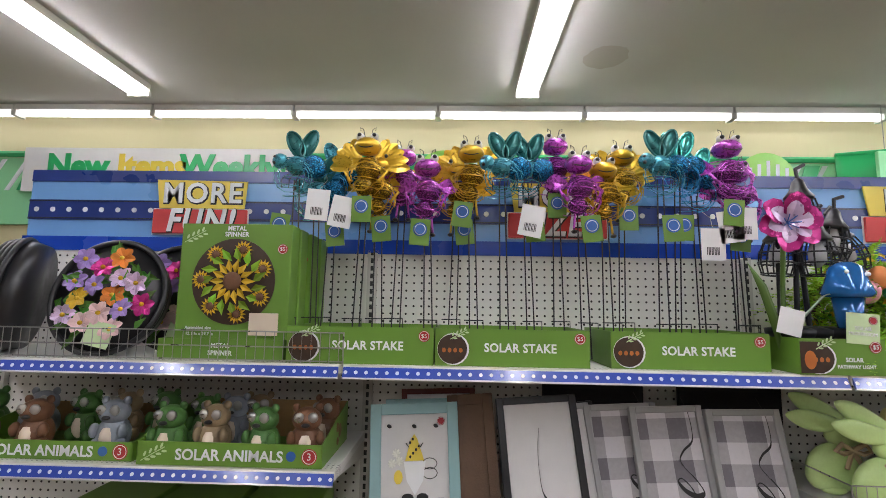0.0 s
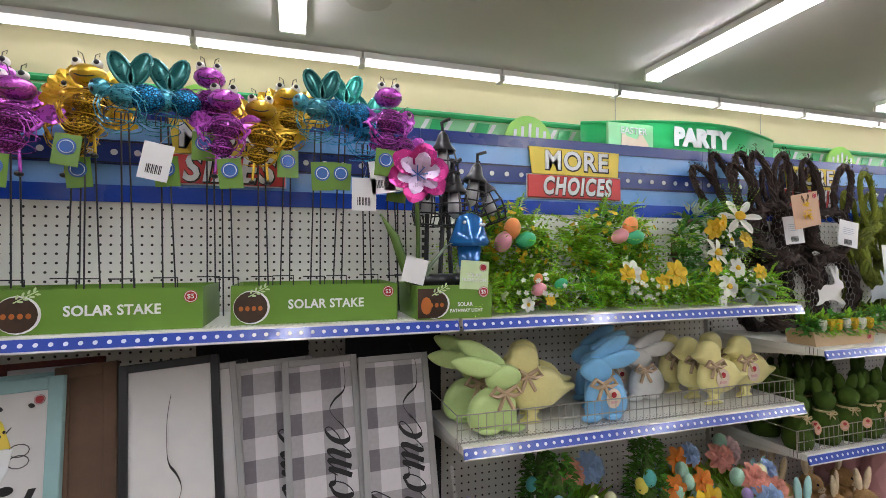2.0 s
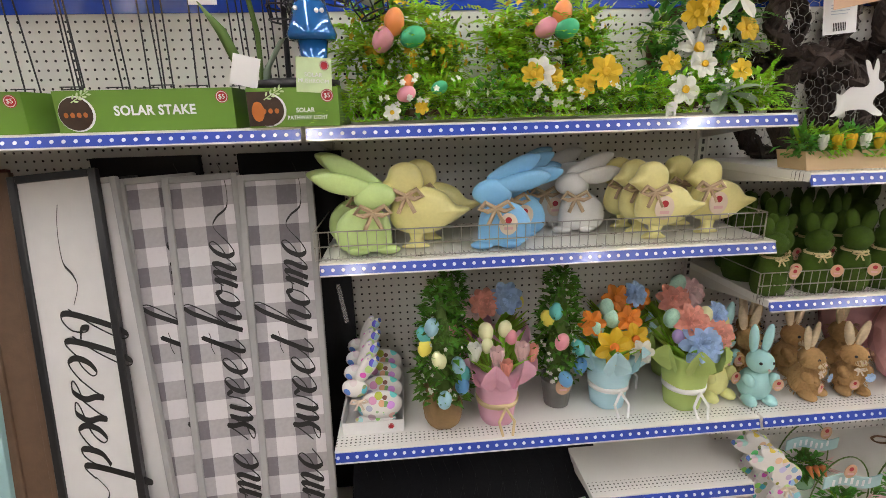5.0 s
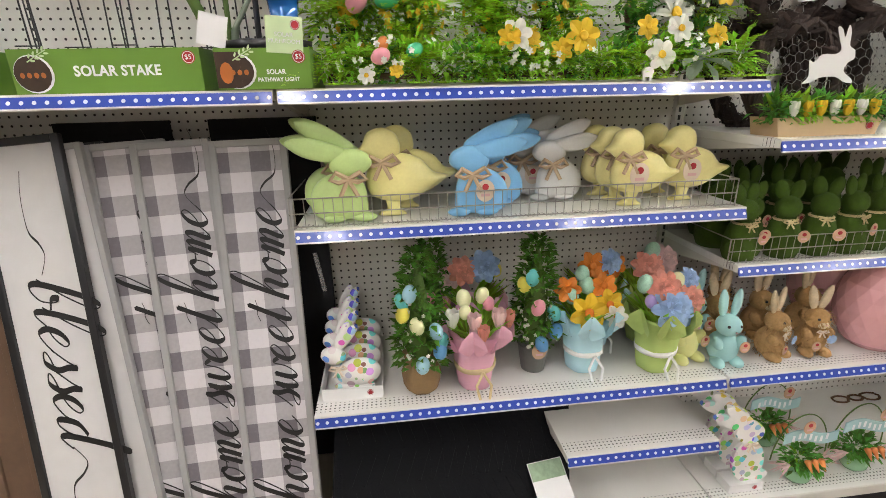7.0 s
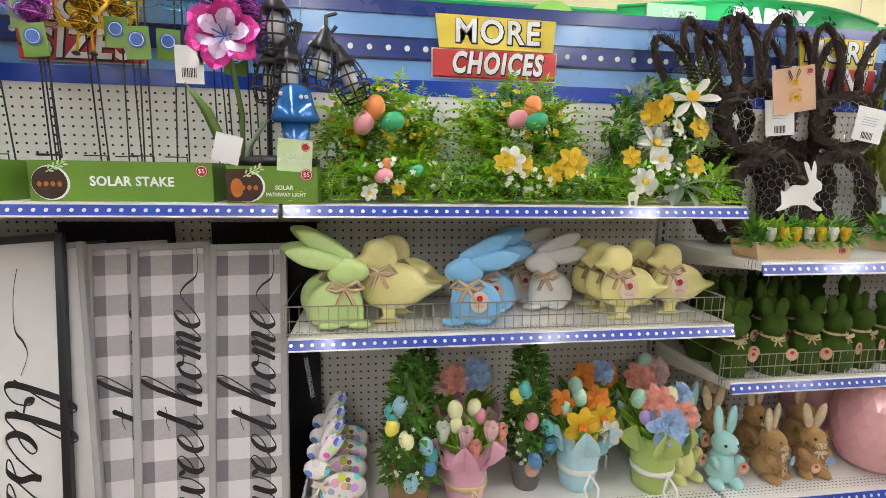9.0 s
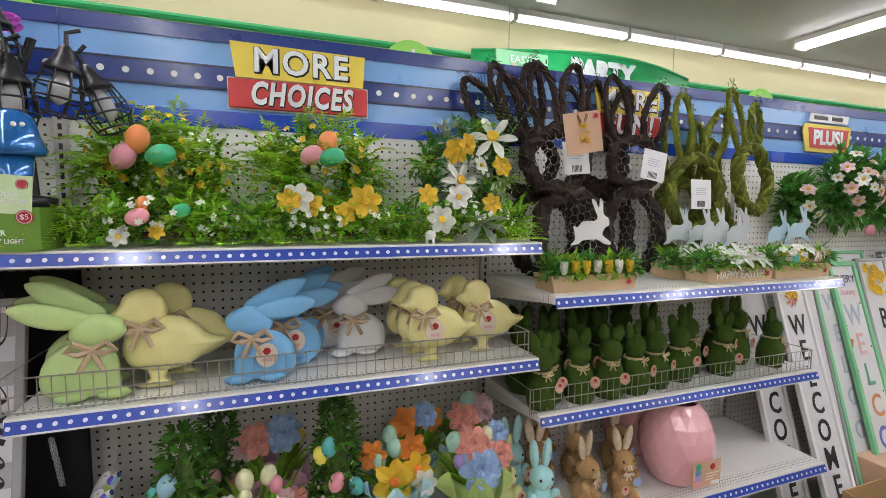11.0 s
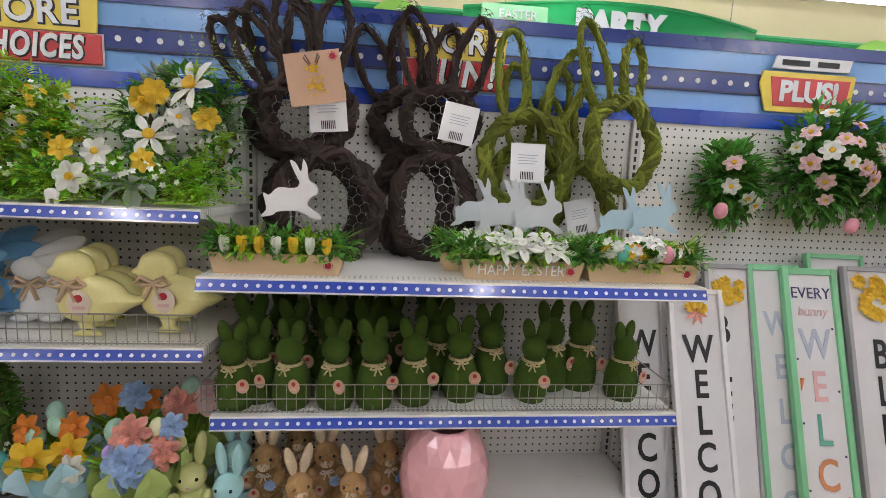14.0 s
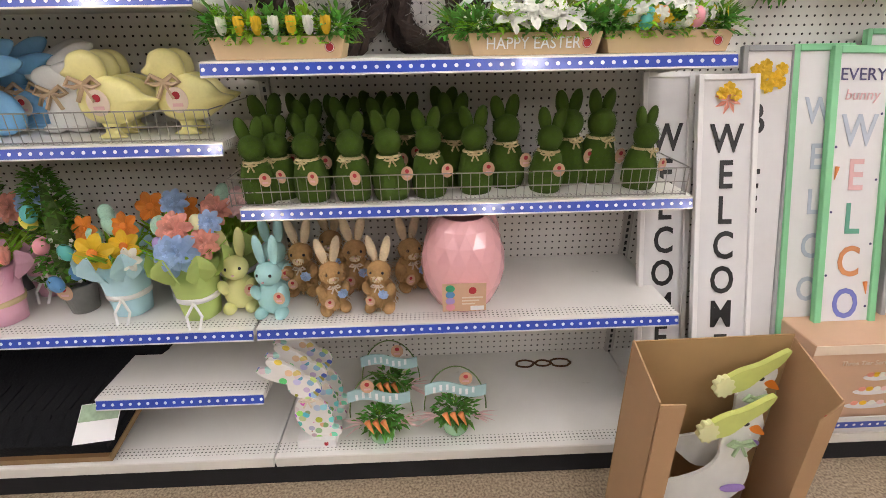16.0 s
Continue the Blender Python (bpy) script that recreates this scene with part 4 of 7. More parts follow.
        tube(curl, [(0.06 * math.cos(a0 + 0.5 * i) * (1 - i * 0.05), -0.03 - 0.002 * i, cz - 0.02 + 0.06 * math.sin(a0 + 0.5 * i) * (1 - i * 0.05)) for i in range(9)], 0.0012, 4)
    part("wire_curl", curl, m, t)
    if tag:
        g = part("tag", box(B(), -0.028, 0.028, -0.052, -0.051, -0.24, -0.165), BOXG, t, "green paper tag", pose(0, 0, 0, 0, rnd(-8, 8)))
        part("tag_seal", prism(B(), oval(0, -0.195, 0.02, 0.02, n=16), -0.0545, -0.0535), BLUEP, g, "blue round seal")
        part("seal_ring", tube(B(), [(0.015 * math.cos(a), -0.0555, -0.195 + 0.015 * math.sin(a)) for a in [2 * math.pi * i / 16 for i in range(16)]], 0.0011, 4, True), DOTW, g)
    return t


random.seed(5)
STAKES = [(-0.45, 1.965, "fly", "teal", "green"), (-0.40, 1.90, "fly", "teal", "green"), (-0.36, 1.96, "fly", "blue", "teal"), (-0.24, 2.02, "frog", "gold", None), (-0.21, 1.97, "frog", "gold", None), (-0.14, 2.015, "frog", "purple", None),
          (-0.06, 1.955, "frog", "purple", None), (0.07, 2.015, "frog", "gold", None), (0.03, 1.97, "frog", "gold", None), (0.16, 1.965, "fly", "teal", "green"), (0.235, 1.975, "fly", "teal", "green"),
          (0.335, 2.055, "frog", "purple", None), (0.385, 1.97, "frog", "purple", None), (0.47, 1.965, "frog", "gold", None), (0.54, 2.02, "frog", "gold", None), (0.62, 1.975, "fly", "teal", "green"), (0.69, 1.985, "fly", "blue", "aqua"),
          (0.76, 1.95, "fly", "blue", "aqua"), (0.815, 2.02, "frog", "purple", None), (0.86, 1.955, "frog", "purple", None)]
for k, (x, z, kind, color, wing) in enumerate(STAKES):
    stake(x, 1.33 + 0.045 * (k % 3), z, kind, color, rnd(-0.02, 0.02), wing, k % 4 != 1)
for x, z in ((-0.37, 1.83), (-0.30, 1.81), (0.24, 1.79), (0.74, 1.73), (0.83, 1.79), (0.79, 1.78)):
    t = thing("barcode_tag", "white paper barcode tag hanging on a stake", "tag", pose(x, 1.285, z, 0, rnd(-12, 12)), "barcode tags")
    part("card", box(B(), -0.033, 0.033, 0, 0.0008, -0.045, 0.045), PAPER, t)
    for k in range(9):
        part("bar", box(B(), -0.018 + k * 0.004, -0.0165 + k * 0.004 + 0.001 * (k % 2), -0.0007, -0.0001, -0.03, -0.008), INK, t)
    part("loop", tube(B(), [(0, 0, 0.044), (0.01, 0.03, 0.08), (0, 0.05, 0.1)], 0.0008, 4), WIRE, t)

# ---- path lanterns, mushroom and lily ----


def lantern(x, y, z, tilt):
    t = thing("solar_lantern", "black caged solar lantern on a stake", "lantern", pose(x, y, z, 0, tilt, 0), "solar lanterns")
    part("cap", lathe(B(), [(0.034, 0.0), (0.036, 0.006), (0.024, 0.022), (0.02, 0.03), (0.014, 0.05), (0.006, 0.06)], 16), BLACK, t, "", None, True)
    part("hook", tube(B(), [(0, 0, 0.055), (-0.004, 0, 0.085), (0.02, 0, 0.098)], 0.005, 6), BLACK, t)
    part("bulb", lathe(B(), [(0.012, 0), (0.021, -0.03), (0.02, -0.055), (0.004, -0.07)], 14), mat("smoked bulb", (0.5, 0.5, 0.5), 0.1, coat=0.6) if "smoked bulb" not in bpy.data.materials else bpy.data.materials["smoked bulb"], t, "", None, True)
    for k in range(8):
        a = 2 * math.pi * k / 8
        part("cage_wire", tube(B(), [(r * math.cos(a), r * math.sin(a), zz) for r, zz in ((0.034, 0.0), (0.044, -0.035), (0.045, -0.06), (0.036, -0.09))], 0.0022, 5), BLACK, t)
    for r, zz in ((0.043, -0.03), (0.046, -0.058), (0.037, -0.09)):
        part("cage_ring", tube(B(), [(r * math.cos(a), r * math.sin(a), zz) for a in [2 * math.pi * i / 20 for i in range(20)]], 0.0025, 5, True), BLACK, t)
    return t


for x, y, z, tl in ((0.955, 1.25, 1.85, 0), (0.93, 1.31, 1.74, 4), (0.985, 1.24, 1.735, 0), (1.06, 1.28, 1.775, 10), (1.11, 1.32, 1.75, -22)):
    lantern(x, y, z, tl)
for x, lean in ((0.915, 0.01), (0.955, 0.02), (1.0, -0.02)):
    t = thing("lantern_pole", "black plastic lantern pole standing in a carton", "pole", pose(x, 1.3, 1.405), "lantern poles")
    part("shaft", tube(B(), [(0, 0, 0), (lean, 0, 0.36), (lean + 0.025, 0, 0.44)], 0.007, 8), BLACK, t)
    part("base", lathe(B(), [(0.02, 0.05), (0.06, 0.085), (0.062, 0.1), (0.02, 0.108)], 18, (-0.01, -0.06, 0)), BLACK, t, "", None, True)
mush = thing("solar_mushroom", "translucent blue glass solar mushroom", "mushroom lamp", pose(1.005, 1.18, 1.51))
part("cap", lathe(B(), [(0.03, 0.075), (0.052, 0.078), (0.056, 0.088), (0.044, 0.118), (0.036, 0.15), (0.022, 0.163), (0.004, 0.166)], 24), BLUEG, mush, "", None, True)
part("stem", lathe(B(), [(0.024, 0.0), (0.028, 0.025), (0.034, 0.075), (0.030, 0.0755)], 20), BLUEG, mush, "", None, True)
for a in (-2.2, -1.5, -0.8, -1.1):
    part("spot", ball(B(), (0.043 * math.cos(a), 0.043 * math.sin(a), 0.118 + 0.02 * math.sin(a * 5)), 0.005, 0, 8), DOTW, mush)
mt = part("tag", box(B(), -0.038, 0.04, -0.036, -0.0345, -0.036, 0.038), LEAFP, mush, "pale green tag lettered SOLAR MUSHROOM", pose(0, 0, 0, 0, 4))
text_part("SOLAR", 0.013, DOTW, mt, pose(0.0, -0.037, 0.001))
text_part("MUSHROOM", 0.012, DOTW, mt, pose(0.0, -0.037, -0.012))
price_disc(mt, 0.024, -0.036, 0.022, 0.01)
part("stake", tube(B(), [(0, 0.03, -0.1), (0, 0.0, 0.005)], 0.006, 6), BLACK, mush)
lily = thing("solar_lily", "magenta and silver metal flower with long green leaves", "metal flower", pose(0.865, 1.22, 1.41))
part("stem", tube(B(), [(0.005, 0, 0), (0.01, 0, 0.2), (-0.005, -0.04, 0.35)], 0.006, 8), STEM, lily)
for k in range(6):
    bm = B()
    a = 0.3 + 2 * math.pi * k / 6
    d = Vector((math.cos(a), -0.35, math.sin(a) * 0.75))
    petal(bm, (-0.005, -0.05, 0.36), d, 0.082, 0.07, Vector((0.1, -1, 0.2)), 0.12)
    part("petal", bm, PETAL["magenta"], lily)
    bm = B()
    petal(bm, (-0.005, -0.056, 0.36), d, 0.058, 0.044, Vector((0.1, -1, 0.2)), 0.12)
    part("petal_heart", bm, PETAL["lilac"], lily, "lilac petal heart")
for k in range(14):
    a = k * 0.9
    part("stamen", tube(B(), [(-0.005, -0.055, 0.36), (-0.005 + 0.022 * math.cos(a), -0.075, 0.36 + 0.02 * math.sin(a))], 0.0014, 4), BLUEP, lily)


def blade(parent, pts, w, m):
    bm = B()
    rows = []
    for i, p in enumerate(pts):
        k = w * math.sin(math.pi * (0.08 + 0.9 * i / (len(pts) - 1)))
        rows.append([Vector((p[0] - k * 0.9, p[1], p[2] - k * 0.4)), Vector((p[0], p[1] - k * 0.4, p[2])), Vector((p[0] + k * 0.9, p[1], p[2] + k * 0.4)), Vector((p[0], p[1] + 0.002, p[2]))])
    ring_skin(bm, rows)
    part("leaf_blade", bm, m, parent, "", None, True)


blade(lily, [(0, 0, 0.02), (-0.03, -0.02, 0.12), (-0.06, -0.03, 0.2), (-0.10, -0.04, 0.26)], 0.014, STEM)
blade(lily, [(0.005, 0, 0.02), (0.03, -0.03, 0.12), (0.075, -0.05, 0.18), (0.13, -0.06, 0.195)], 0.012, SAGE)
part("paper", box(B(), -0.07, -0.01, -0.055, -0.054, 0.075, 0.14), PAPER, lily, "white paper tag", pose(0, 0, 0, 0, 14))


# ---- solar animals ----
def animal(x, y, z, c, s=1.0):
    t = thing("solar_animal", f"small {c} painted resin animal with silver solar eyes", "figurine", pose(x, y, z, 0, 0, rnd(-15, 15)) @ Matrix.Scale(s, 4), "solar animals")
    bm = B()
    ball(bm, (0, 0, 0.045), (0.044, 0.04, 0.05), 0, 16)
    ball(bm, (0, -0.004, 0.105), (0.04, 0.036, 0.033), 0, 16)
    for q in (-1, 1):
        ball(bm, (q * 0.032, -0.02, 0.02), (0.016, 0.022, 0.02), 0, 10)
        ball(bm, (q * 0.03, 0.0, 0.135), (0.011, 0.009, 0.012), 0, 10)
        ball(bm, (q * 0.038, -0.025, 0.06), (0.012, 0.016, 0.02), 0, 10)
    part("body", bm, BEAST[c], t, "", None, True)
    part("belly", ball(B(), (0, -0.016, 0.043), (0.027, 0.028, 0.036), 0, 12), CREAM, t, "cream belly", None, True)
    for q in (-1, 1):
        e = part("eye", ball(B(), (q * 0.018, -0.034, 0.115), (0.014, 0.008, 0.014), 0, 12), WIRE, t, "silver solar eye", None, True)
    part("nose", ball(B(), (0, -0.04, 0.096), (0.012, 0.008, 0.006), 0, 8), BLACK, t, "", None, True)


random.seed(9)
ZA = 1.152
for x, y, c in ((-0.69, 1.2, "green"), (-0.585, 1.22, "tan"), (-0.45, 1.2, "green"), (-0.345, 1.21, "brown"), (-0.66, 1.32, "green"), (-0.585, 1.33, "grey"), (-0.53, 1.36, "tan"), (-0.325, 1.33, "brown")):
    animal(x, y, ZA + 0.006, c, 0.93)
for x, y, c in ((-1.06, 1.22, "brown"), (-0.86, 1.23, "grey"), (-1.0, 1.32, "green"), (-0.9, 1.34, "tan"), (-1.14, 1.33, "grey"), (-1.23, 1.24, "brown"), (-1.3, 1.34, "green"), (-0.8, 1.36, "green")):
    animal(x, y, ZA + 0.006, c, 0.95)


def tray(x0, x1, y0, y1, z, words, label, h=0.055):
    t = thing("display_tray", label, "display tray", pose((x0 + x1) / 2, y0, z), "animal trays")
    w, d = (x1 - x0) / 2, y1 - y0
    part("front", box(B(), -w, w, 0, 0.003, 0, h), BOXG, t)
    part("bottom", box(B(), -w, w, 0.0032, d, 0, 0.004), BOXG, t)
    part("back", box(B(), -w, w, d - 0.003, d, 0.0042, h * 2.0), CARDIN, t)
    for s in (-1, 1):
        part("side", prism_x(s * w - 0.0015, s * w + 0.0015, [(0.0, 0), (d, 0), (d, h * 2.0), (0.0, h)]), BOXG, t)
    text_part(words, 0.036, DOTW, t, pose(-0.0, -0.0012, h * 0.45), 0, 0.0004, bold=0.0008)
    price_disc(t, w - 0.03, -0.0006, h * 0.5, 0.019)
    text_part("3", 0.024, DOTW, t, pose(w - 0.03, -0.003, h * 0.5), 0, 0.0004)
    part("seal", prism(B(), oval(w - 0.075, h * 0.5, 0.012, 0.012, n=14), -0.0014, -0.0004), BLUEP, t)
    leaf_print(t, -w + 0.04, -0.001, h * 0.5, 0.03)


tray(-0.745, -0.29, 1.158, 1.42, ZA - 0.001, "SOLAR ANIMALS", "green card tray lettered SOLAR ANIMALS")
tray(-1.235, -0.77, 1.175, 1.42, ZA - 0.001, "SOLAR ANIMALS", "green card tray lettered SOLAR ANIMALS", 0.045)
for k, (x, w) in enumerate(((-0.42, 0.1), (-0.64, 0.1), (-0.86, 0.1))):
    carton("carton", "green carton lettered 15 BULB LIGHT SET", x - w, x + w, 1.2, 1.42, 0.82, 1.03, [("15 BULB", 0.02, 0.02, 0.16), ("LIGHT SET", 0.02, 0.02, 0.135)], False, False)


# ---- wall art and porch signs, leaning on the back panel ----
def board(name, label, xt, xb, zt, w, face, edge, yt=1.40, yb=1.12, zb=0.12, rim=0.016, thick=0.02):
    """A tall framed board: its top middle at xt, yt, zt and its foot at xb, yb, zb."""
    a, b = Vector((xb, yb, zb)), Vector((xt, yt, zt))
    h = (b - a).length
    up = (b - a).normalized()
    out = Vector((1, 0, 0)).cross(up).normalized()
    side = up.cross(out).normalized()
    m = Matrix((( -side.x, out.x, up.x, a.x), (-side.y, out.y, up.y, a.y), (-side.z, out.z, up.z, a.z), (0, 0, 0, 1)))
    if m.to_3x3().determinant() < 0:
        m = Matrix(((side.x, out.x, up.x, a.x), (side.y, out.y, up.y, a.y), (side.z, out.z, up.z, a.z), (0, 0, 0, 1)))
    if (m.to_3x3() @ Vector((1, 0, 0))).x < 0:
        m = m @ pose(0, 0, 0, 0, 0, 180)
    t = thing(name, label, "sign", m, "porch signs")
    part("board", box(B(), -w / 2 + rim, w / 2 - rim, -0.002, 0.008, rim, h - rim), face, t)
    for s in (-1, 1):
        x = s * (w / 2 - rim / 2)
        part("frame_side", bevel(box(B(), x - rim / 2, x + rim / 2, -thick / 2, thick / 2, 0, h), 0.0015, 1), edge, t)
    for z in (0, h - rim):
        part("frame_end", bevel(box(B(), -w / 2 + rim, w / 2 - rim, -thick / 2, thick / 2, z, z + rim), 0.0015, 1), edge, t)
    return t, h


# a brush script: each letter a run of points on a unit x-height, the pen pressing on its way down
SCRIPT = {
    "e": "0 .3 .32 .5 .5 .82 .36 1 .14 .75 .1 .3 .3 0 .55 .15 .75 .4",
    "b": "0 .3 .3 1.2 .46 2.1 .32 2.4 .18 2 .12 1 .14 .2 .35 0 .6 .3 .55 .8 .4 .95 .48 .7 .8 .6",
    "l": "0 .3 .3 1.2 .46 2.1 .32 2.4 .18 2 .12 1 .15 .2 .3 0 .55 .35",
    "s": "0 .3 .25 .8 .36 1.12 .42 .8 .56 .4 .42 0 .12 .02 .2 .16 .66 .35",
    "d": "0 .35 .2 .85 .42 1 .14 .7 .12 .1 .3 0 .5 .4 .64 1.4 .76 2.3 .66 2.4 .6 1.5 .58 .3 .7 0 .95 .35",
    "h": "0 .3 .3 1.2 .5 2.1 .36 2.4 .2 2 .1 1 .04 0 .12 .5 .36 .95 .5 .8 .45 .2 .6 0 .85 .35",
    "o": "0 .35 .2 .8 .42 .95 .14 .75 .1 .3 .28 0 .5 .3 .5 .8 .38 .95 .5 .72 .75 .7",
    "m": "0 .6 .12 .95 .16 .6 .1 0 .16 .5 .36 .95 .44 .7 .38 0 .46 .5 .66 .95 .76 .7 .7 .15 .82 0 1.05 .35",
    "w": "0 .6 .12 .95 .12 .4 .26 0 .44 .3 .5 .95 .5 .3 .66 0 .86 .4 .88 .95 1.1 .75",
    "t": "0 .3 .25 1 .36 1.8 .26 1 .2 .2 .35 0 .6 .35",
    "-": "-.15 1.3 .1 1.42 .35 1.38 .6 1.46",
    "~": "0 .35 .35 .75 .75 .55 1.2 .1 1.8 .02 2.3 .1 2.7 .3",
}
ADVANCE = {"e": 0.7, "b": 0.78, "l": 0.52, "s": 0.62, "d": 0.9, "h": 0.8, "o": 0.72, "m": 1.02, "w": 1.06, "t": 0.54, " ": 0.42, "~": 0}


def smooth_run(pts, steps=5):
    out = []
    for i in range(len(pts) - 1):
        a, b, c, d = pts[max(i - 1, 0)], pts[i], pts[i + 1], pts[min(i + 2, len(pts) - 1)]
        for k in range(steps):
            f = k / steps
            out.append(0.5 * (2 * b + (c - a) * f + (2 * a - 5 * b + 4 * c - d) * f * f + (3 * b - a - 3 * c + d) * f ** 3))
    return out + [pts[-1]]


def script(parent, word, size, stretch, place, pen=0.09, lean=0.3):
    """Brush lettering; place turns (along, up) into a spot on the board."""
    u0 = 0.0
    for ch in word:
        for glyph in ([ch, "-"] if ch == "t" else [ch]):
            if glyph == " ":
                continue
            n = [float(q) for q in SCRIPT[glyph].split()]
            run = smooth_run([Vector((n[i] + lean * n[i + 1], n[i + 1])) for i in range(0, len(n), 2)])
            rows = []
            for i, p in enumerate(run):
                d = (run[min(i + 1, len(run) - 1)] - run[max(i - 1, 0)]).normalized()
                w = pen * (0.22 + 0.78 * max(0.0, -d.y) ** 1.2) * (0.5 if glyph in "-~" else 1.0)
                q = Vector((-d.y, d.x)) * w
                ends = [place((u0 + v.x) * size * stretch, v.y * size) for v in (p + q, p - q)]
                rows.append([Vector((ends[i][0], y, ends[i][1])) for i, y in ((0, -0.0026), (0, -0.0036), (1, -0.0036), (1, -0.0026))])
            part("script_letter", ring_skin(B(), rows), INK, parent)
        u0 += ADVANCE[ch]
    return u0 * size * stretch


# rustic frames at the left of the bay
gn, h = board("framed_sign", "duck-egg framed sign with a painted gnome and letters", -0.085, -0.02, 1.272, 0.245, BOARD, TEALF, 1.355, 1.10, rim=0.03)
text_part("W", 0.15, INK, gn, pose(0, -0.004, h - 0.30), 0, 0.0006)
for k, c in enumerate("ELCOM"):
    text_part(c, 0.14, INK, gn, pose(0, -0.004, h - 0.44 - 0.13 * k), 0, 0.0006)
gz = h - 0.15
part("hat", prism(B(), [(-0.026, gz), (0.026, gz), (0.008, gz + 0.055), (0.0, gz + 0.068), (-0.01, gz + 0.055)], -0.0045, -0.0025), YELLOW, gn, "yellow spotted painted hat")
for k in range(6):
    part("hat_spot", prism(B(), oval(-0.012 + 0.008 * (k % 4), gz + 0.01 + 0.009 * k, 0.003, 0.004, n=8), -0.0055, -0.0048), INK, gn)
part("beard", prism(B(), [(-0.03, gz - 0.002), (0.03, gz - 0.002), (0.022, gz - 0.05), (0.0, gz - 0.085), (-0.022, gz - 0.05)], -0.0048, -0.0025), DOTW, gn, "white painted beard")
for s in (-1, 1):
    part("boot", prism(B(), oval(s * 0.02, gz - 0.09, 0.016, 0.01, n=12), -0.0052, -0.0026), INK, gn)
    part("painted_wing", tube(B(), [(0.035 + 0.02 * math.cos(a) + 0.006, -0.0035, gz - 0.02 + s * 0.012 + 0.014 * math.sin(a)) for a in [2 * math.pi * i / 12 for i in range(12)]], 0.001, 4, True), INK, gn)
    part("antenna", tube(B(), [(s * 0.012, -0.0035, gz + 0.03), (s * 0.024, -0.0035, gz + 0.045)], 0.0012, 4), INK, gn)
bm = B()
for p in ((-0.05, 0.02), (-0.062, -0.005), (-0.042, 0.0)):
    flower(bm, (p[0], -0.005, gz + p[1]), 0.012, 8, (0, -1, 0), 0.5, 0.05)
part("daisies", bm, PETAL["white"], gn)
part("bouquet", prism(B(), oval(-0.045, gz - 0.04, 0.012, 0.018, n=10), -0.005, -0.0026), YELLOW, gn)
for x, z in ((-0.07, 0.09), (0.06, 0.088), (0.0, 0.088)):
    part("painted_bee", ball(B(), (x, -0.004, gz + z), (0.007, 0.002, 0.005), 0.5, 8), INK, gn)
price_disc(gn, 0.075, -0.003, h - 0.05, 0.011)
board("framed_sign", "duck-egg framed sign stacked behind another", -0.05, 0.0, 1.276, 0.245, BOARD, TEALF, 1.405, 1.15, rim=0.03)
board("framed_sign", "dark red framed sign edge in a stack", -0.02, 0.03, 1.30, 0.22, BOARD, mat("dark red frame", (0.14, 0.03, 0.025), 0.6, vary=0.2), 1.44, 1.19)
board("framed_sign", "rustic brown framed sign in a stack", 0.072, 0.17, 1.295, 0.13, BROWNF, BROWNF, 1.385, 1.11, rim=0.03)
bl, h = board("framed_sign", "white board in a black frame with brushed script", 0.258, 0.352, 1.297, 0.225, BOARD, BLACK, 1.365, 1.08, rim=0.02)
script(bl, "blessed~", 0.068, 1.42, lambda u, v: (-0.035 + v, h - 0.36 - u))
script(bl, "~", 0.068, 1.5, lambda u, v: (-0.012 + v * 0.6, h - 0.37 + u))
for k, (x, e, f) in enumerate(((0.35, GREYF, BOARD), (0.375, BLACK, MATBLACK))):
    board("framed_sign", "narrow framed board seen from its edge in a stack", x, x + 0.12, 1.275 - 0.004 * k, 0.12, f, e, 1.378 + 0.05 * k, 1.12 + 0.075 * k)
for k, (xt, xb) in enumerate(((0.505, 0.575), (0.628, 0.685), (0.836, 0.86))):
    pl, h = board("framed_sign", "grey gingham board in a grey frame with black script", xt, xb, 1.275 - 0.001 * k, 0.205, PLAID, GREYF, 1.40 - 0.014 * k, 1.13 - 0.02 * k, rim=0.018)
    script(pl, "home sweet home~", 0.064, 1.24, lambda u, v: (0.068 - v, h - 1.06 + u))
for x in (0.45, 0.86):
    r = thing("dark_frame_top", "black board edge lying above the stacked signs", "board", pose(x, 1.47, 0.12))
    part("board", box(B(), -0.15, 0.15, -0.012, 0.012, 0, 1.205), MATBLACK, r)


# ---- greenery ----
def fern_sprig(bm, p, d, n=11, length=0.12, w=0.032, droop=0.5):
    p, d = Vector(p), Vector(d).normalized()
    s = d.cross(Vector((0, 0, 1)))
    s = s.normalized() if s.length > 1e-3 else Vector((1, 0, 0))
    for k in range(n):
        f = k / n
        q = p + d * length * f + Vector((0, 0, -droop * length * f * f))
        ll = w * (1.15 - f * 0.85) * (0.6 + 0.4 * min(1, 5 * f))
        for sg in (-1, 1):
            leaf(bm, q, s * sg + d * 0.55 + Vector((0, 0, rnd(-0.15, 0.15))), ll, ll * 0.36)
    leaf(bm, p + d * length * 0.95 + Vector((0, 0, -droop * length * 0.9)), d, w * 0.6, w * 0.2)


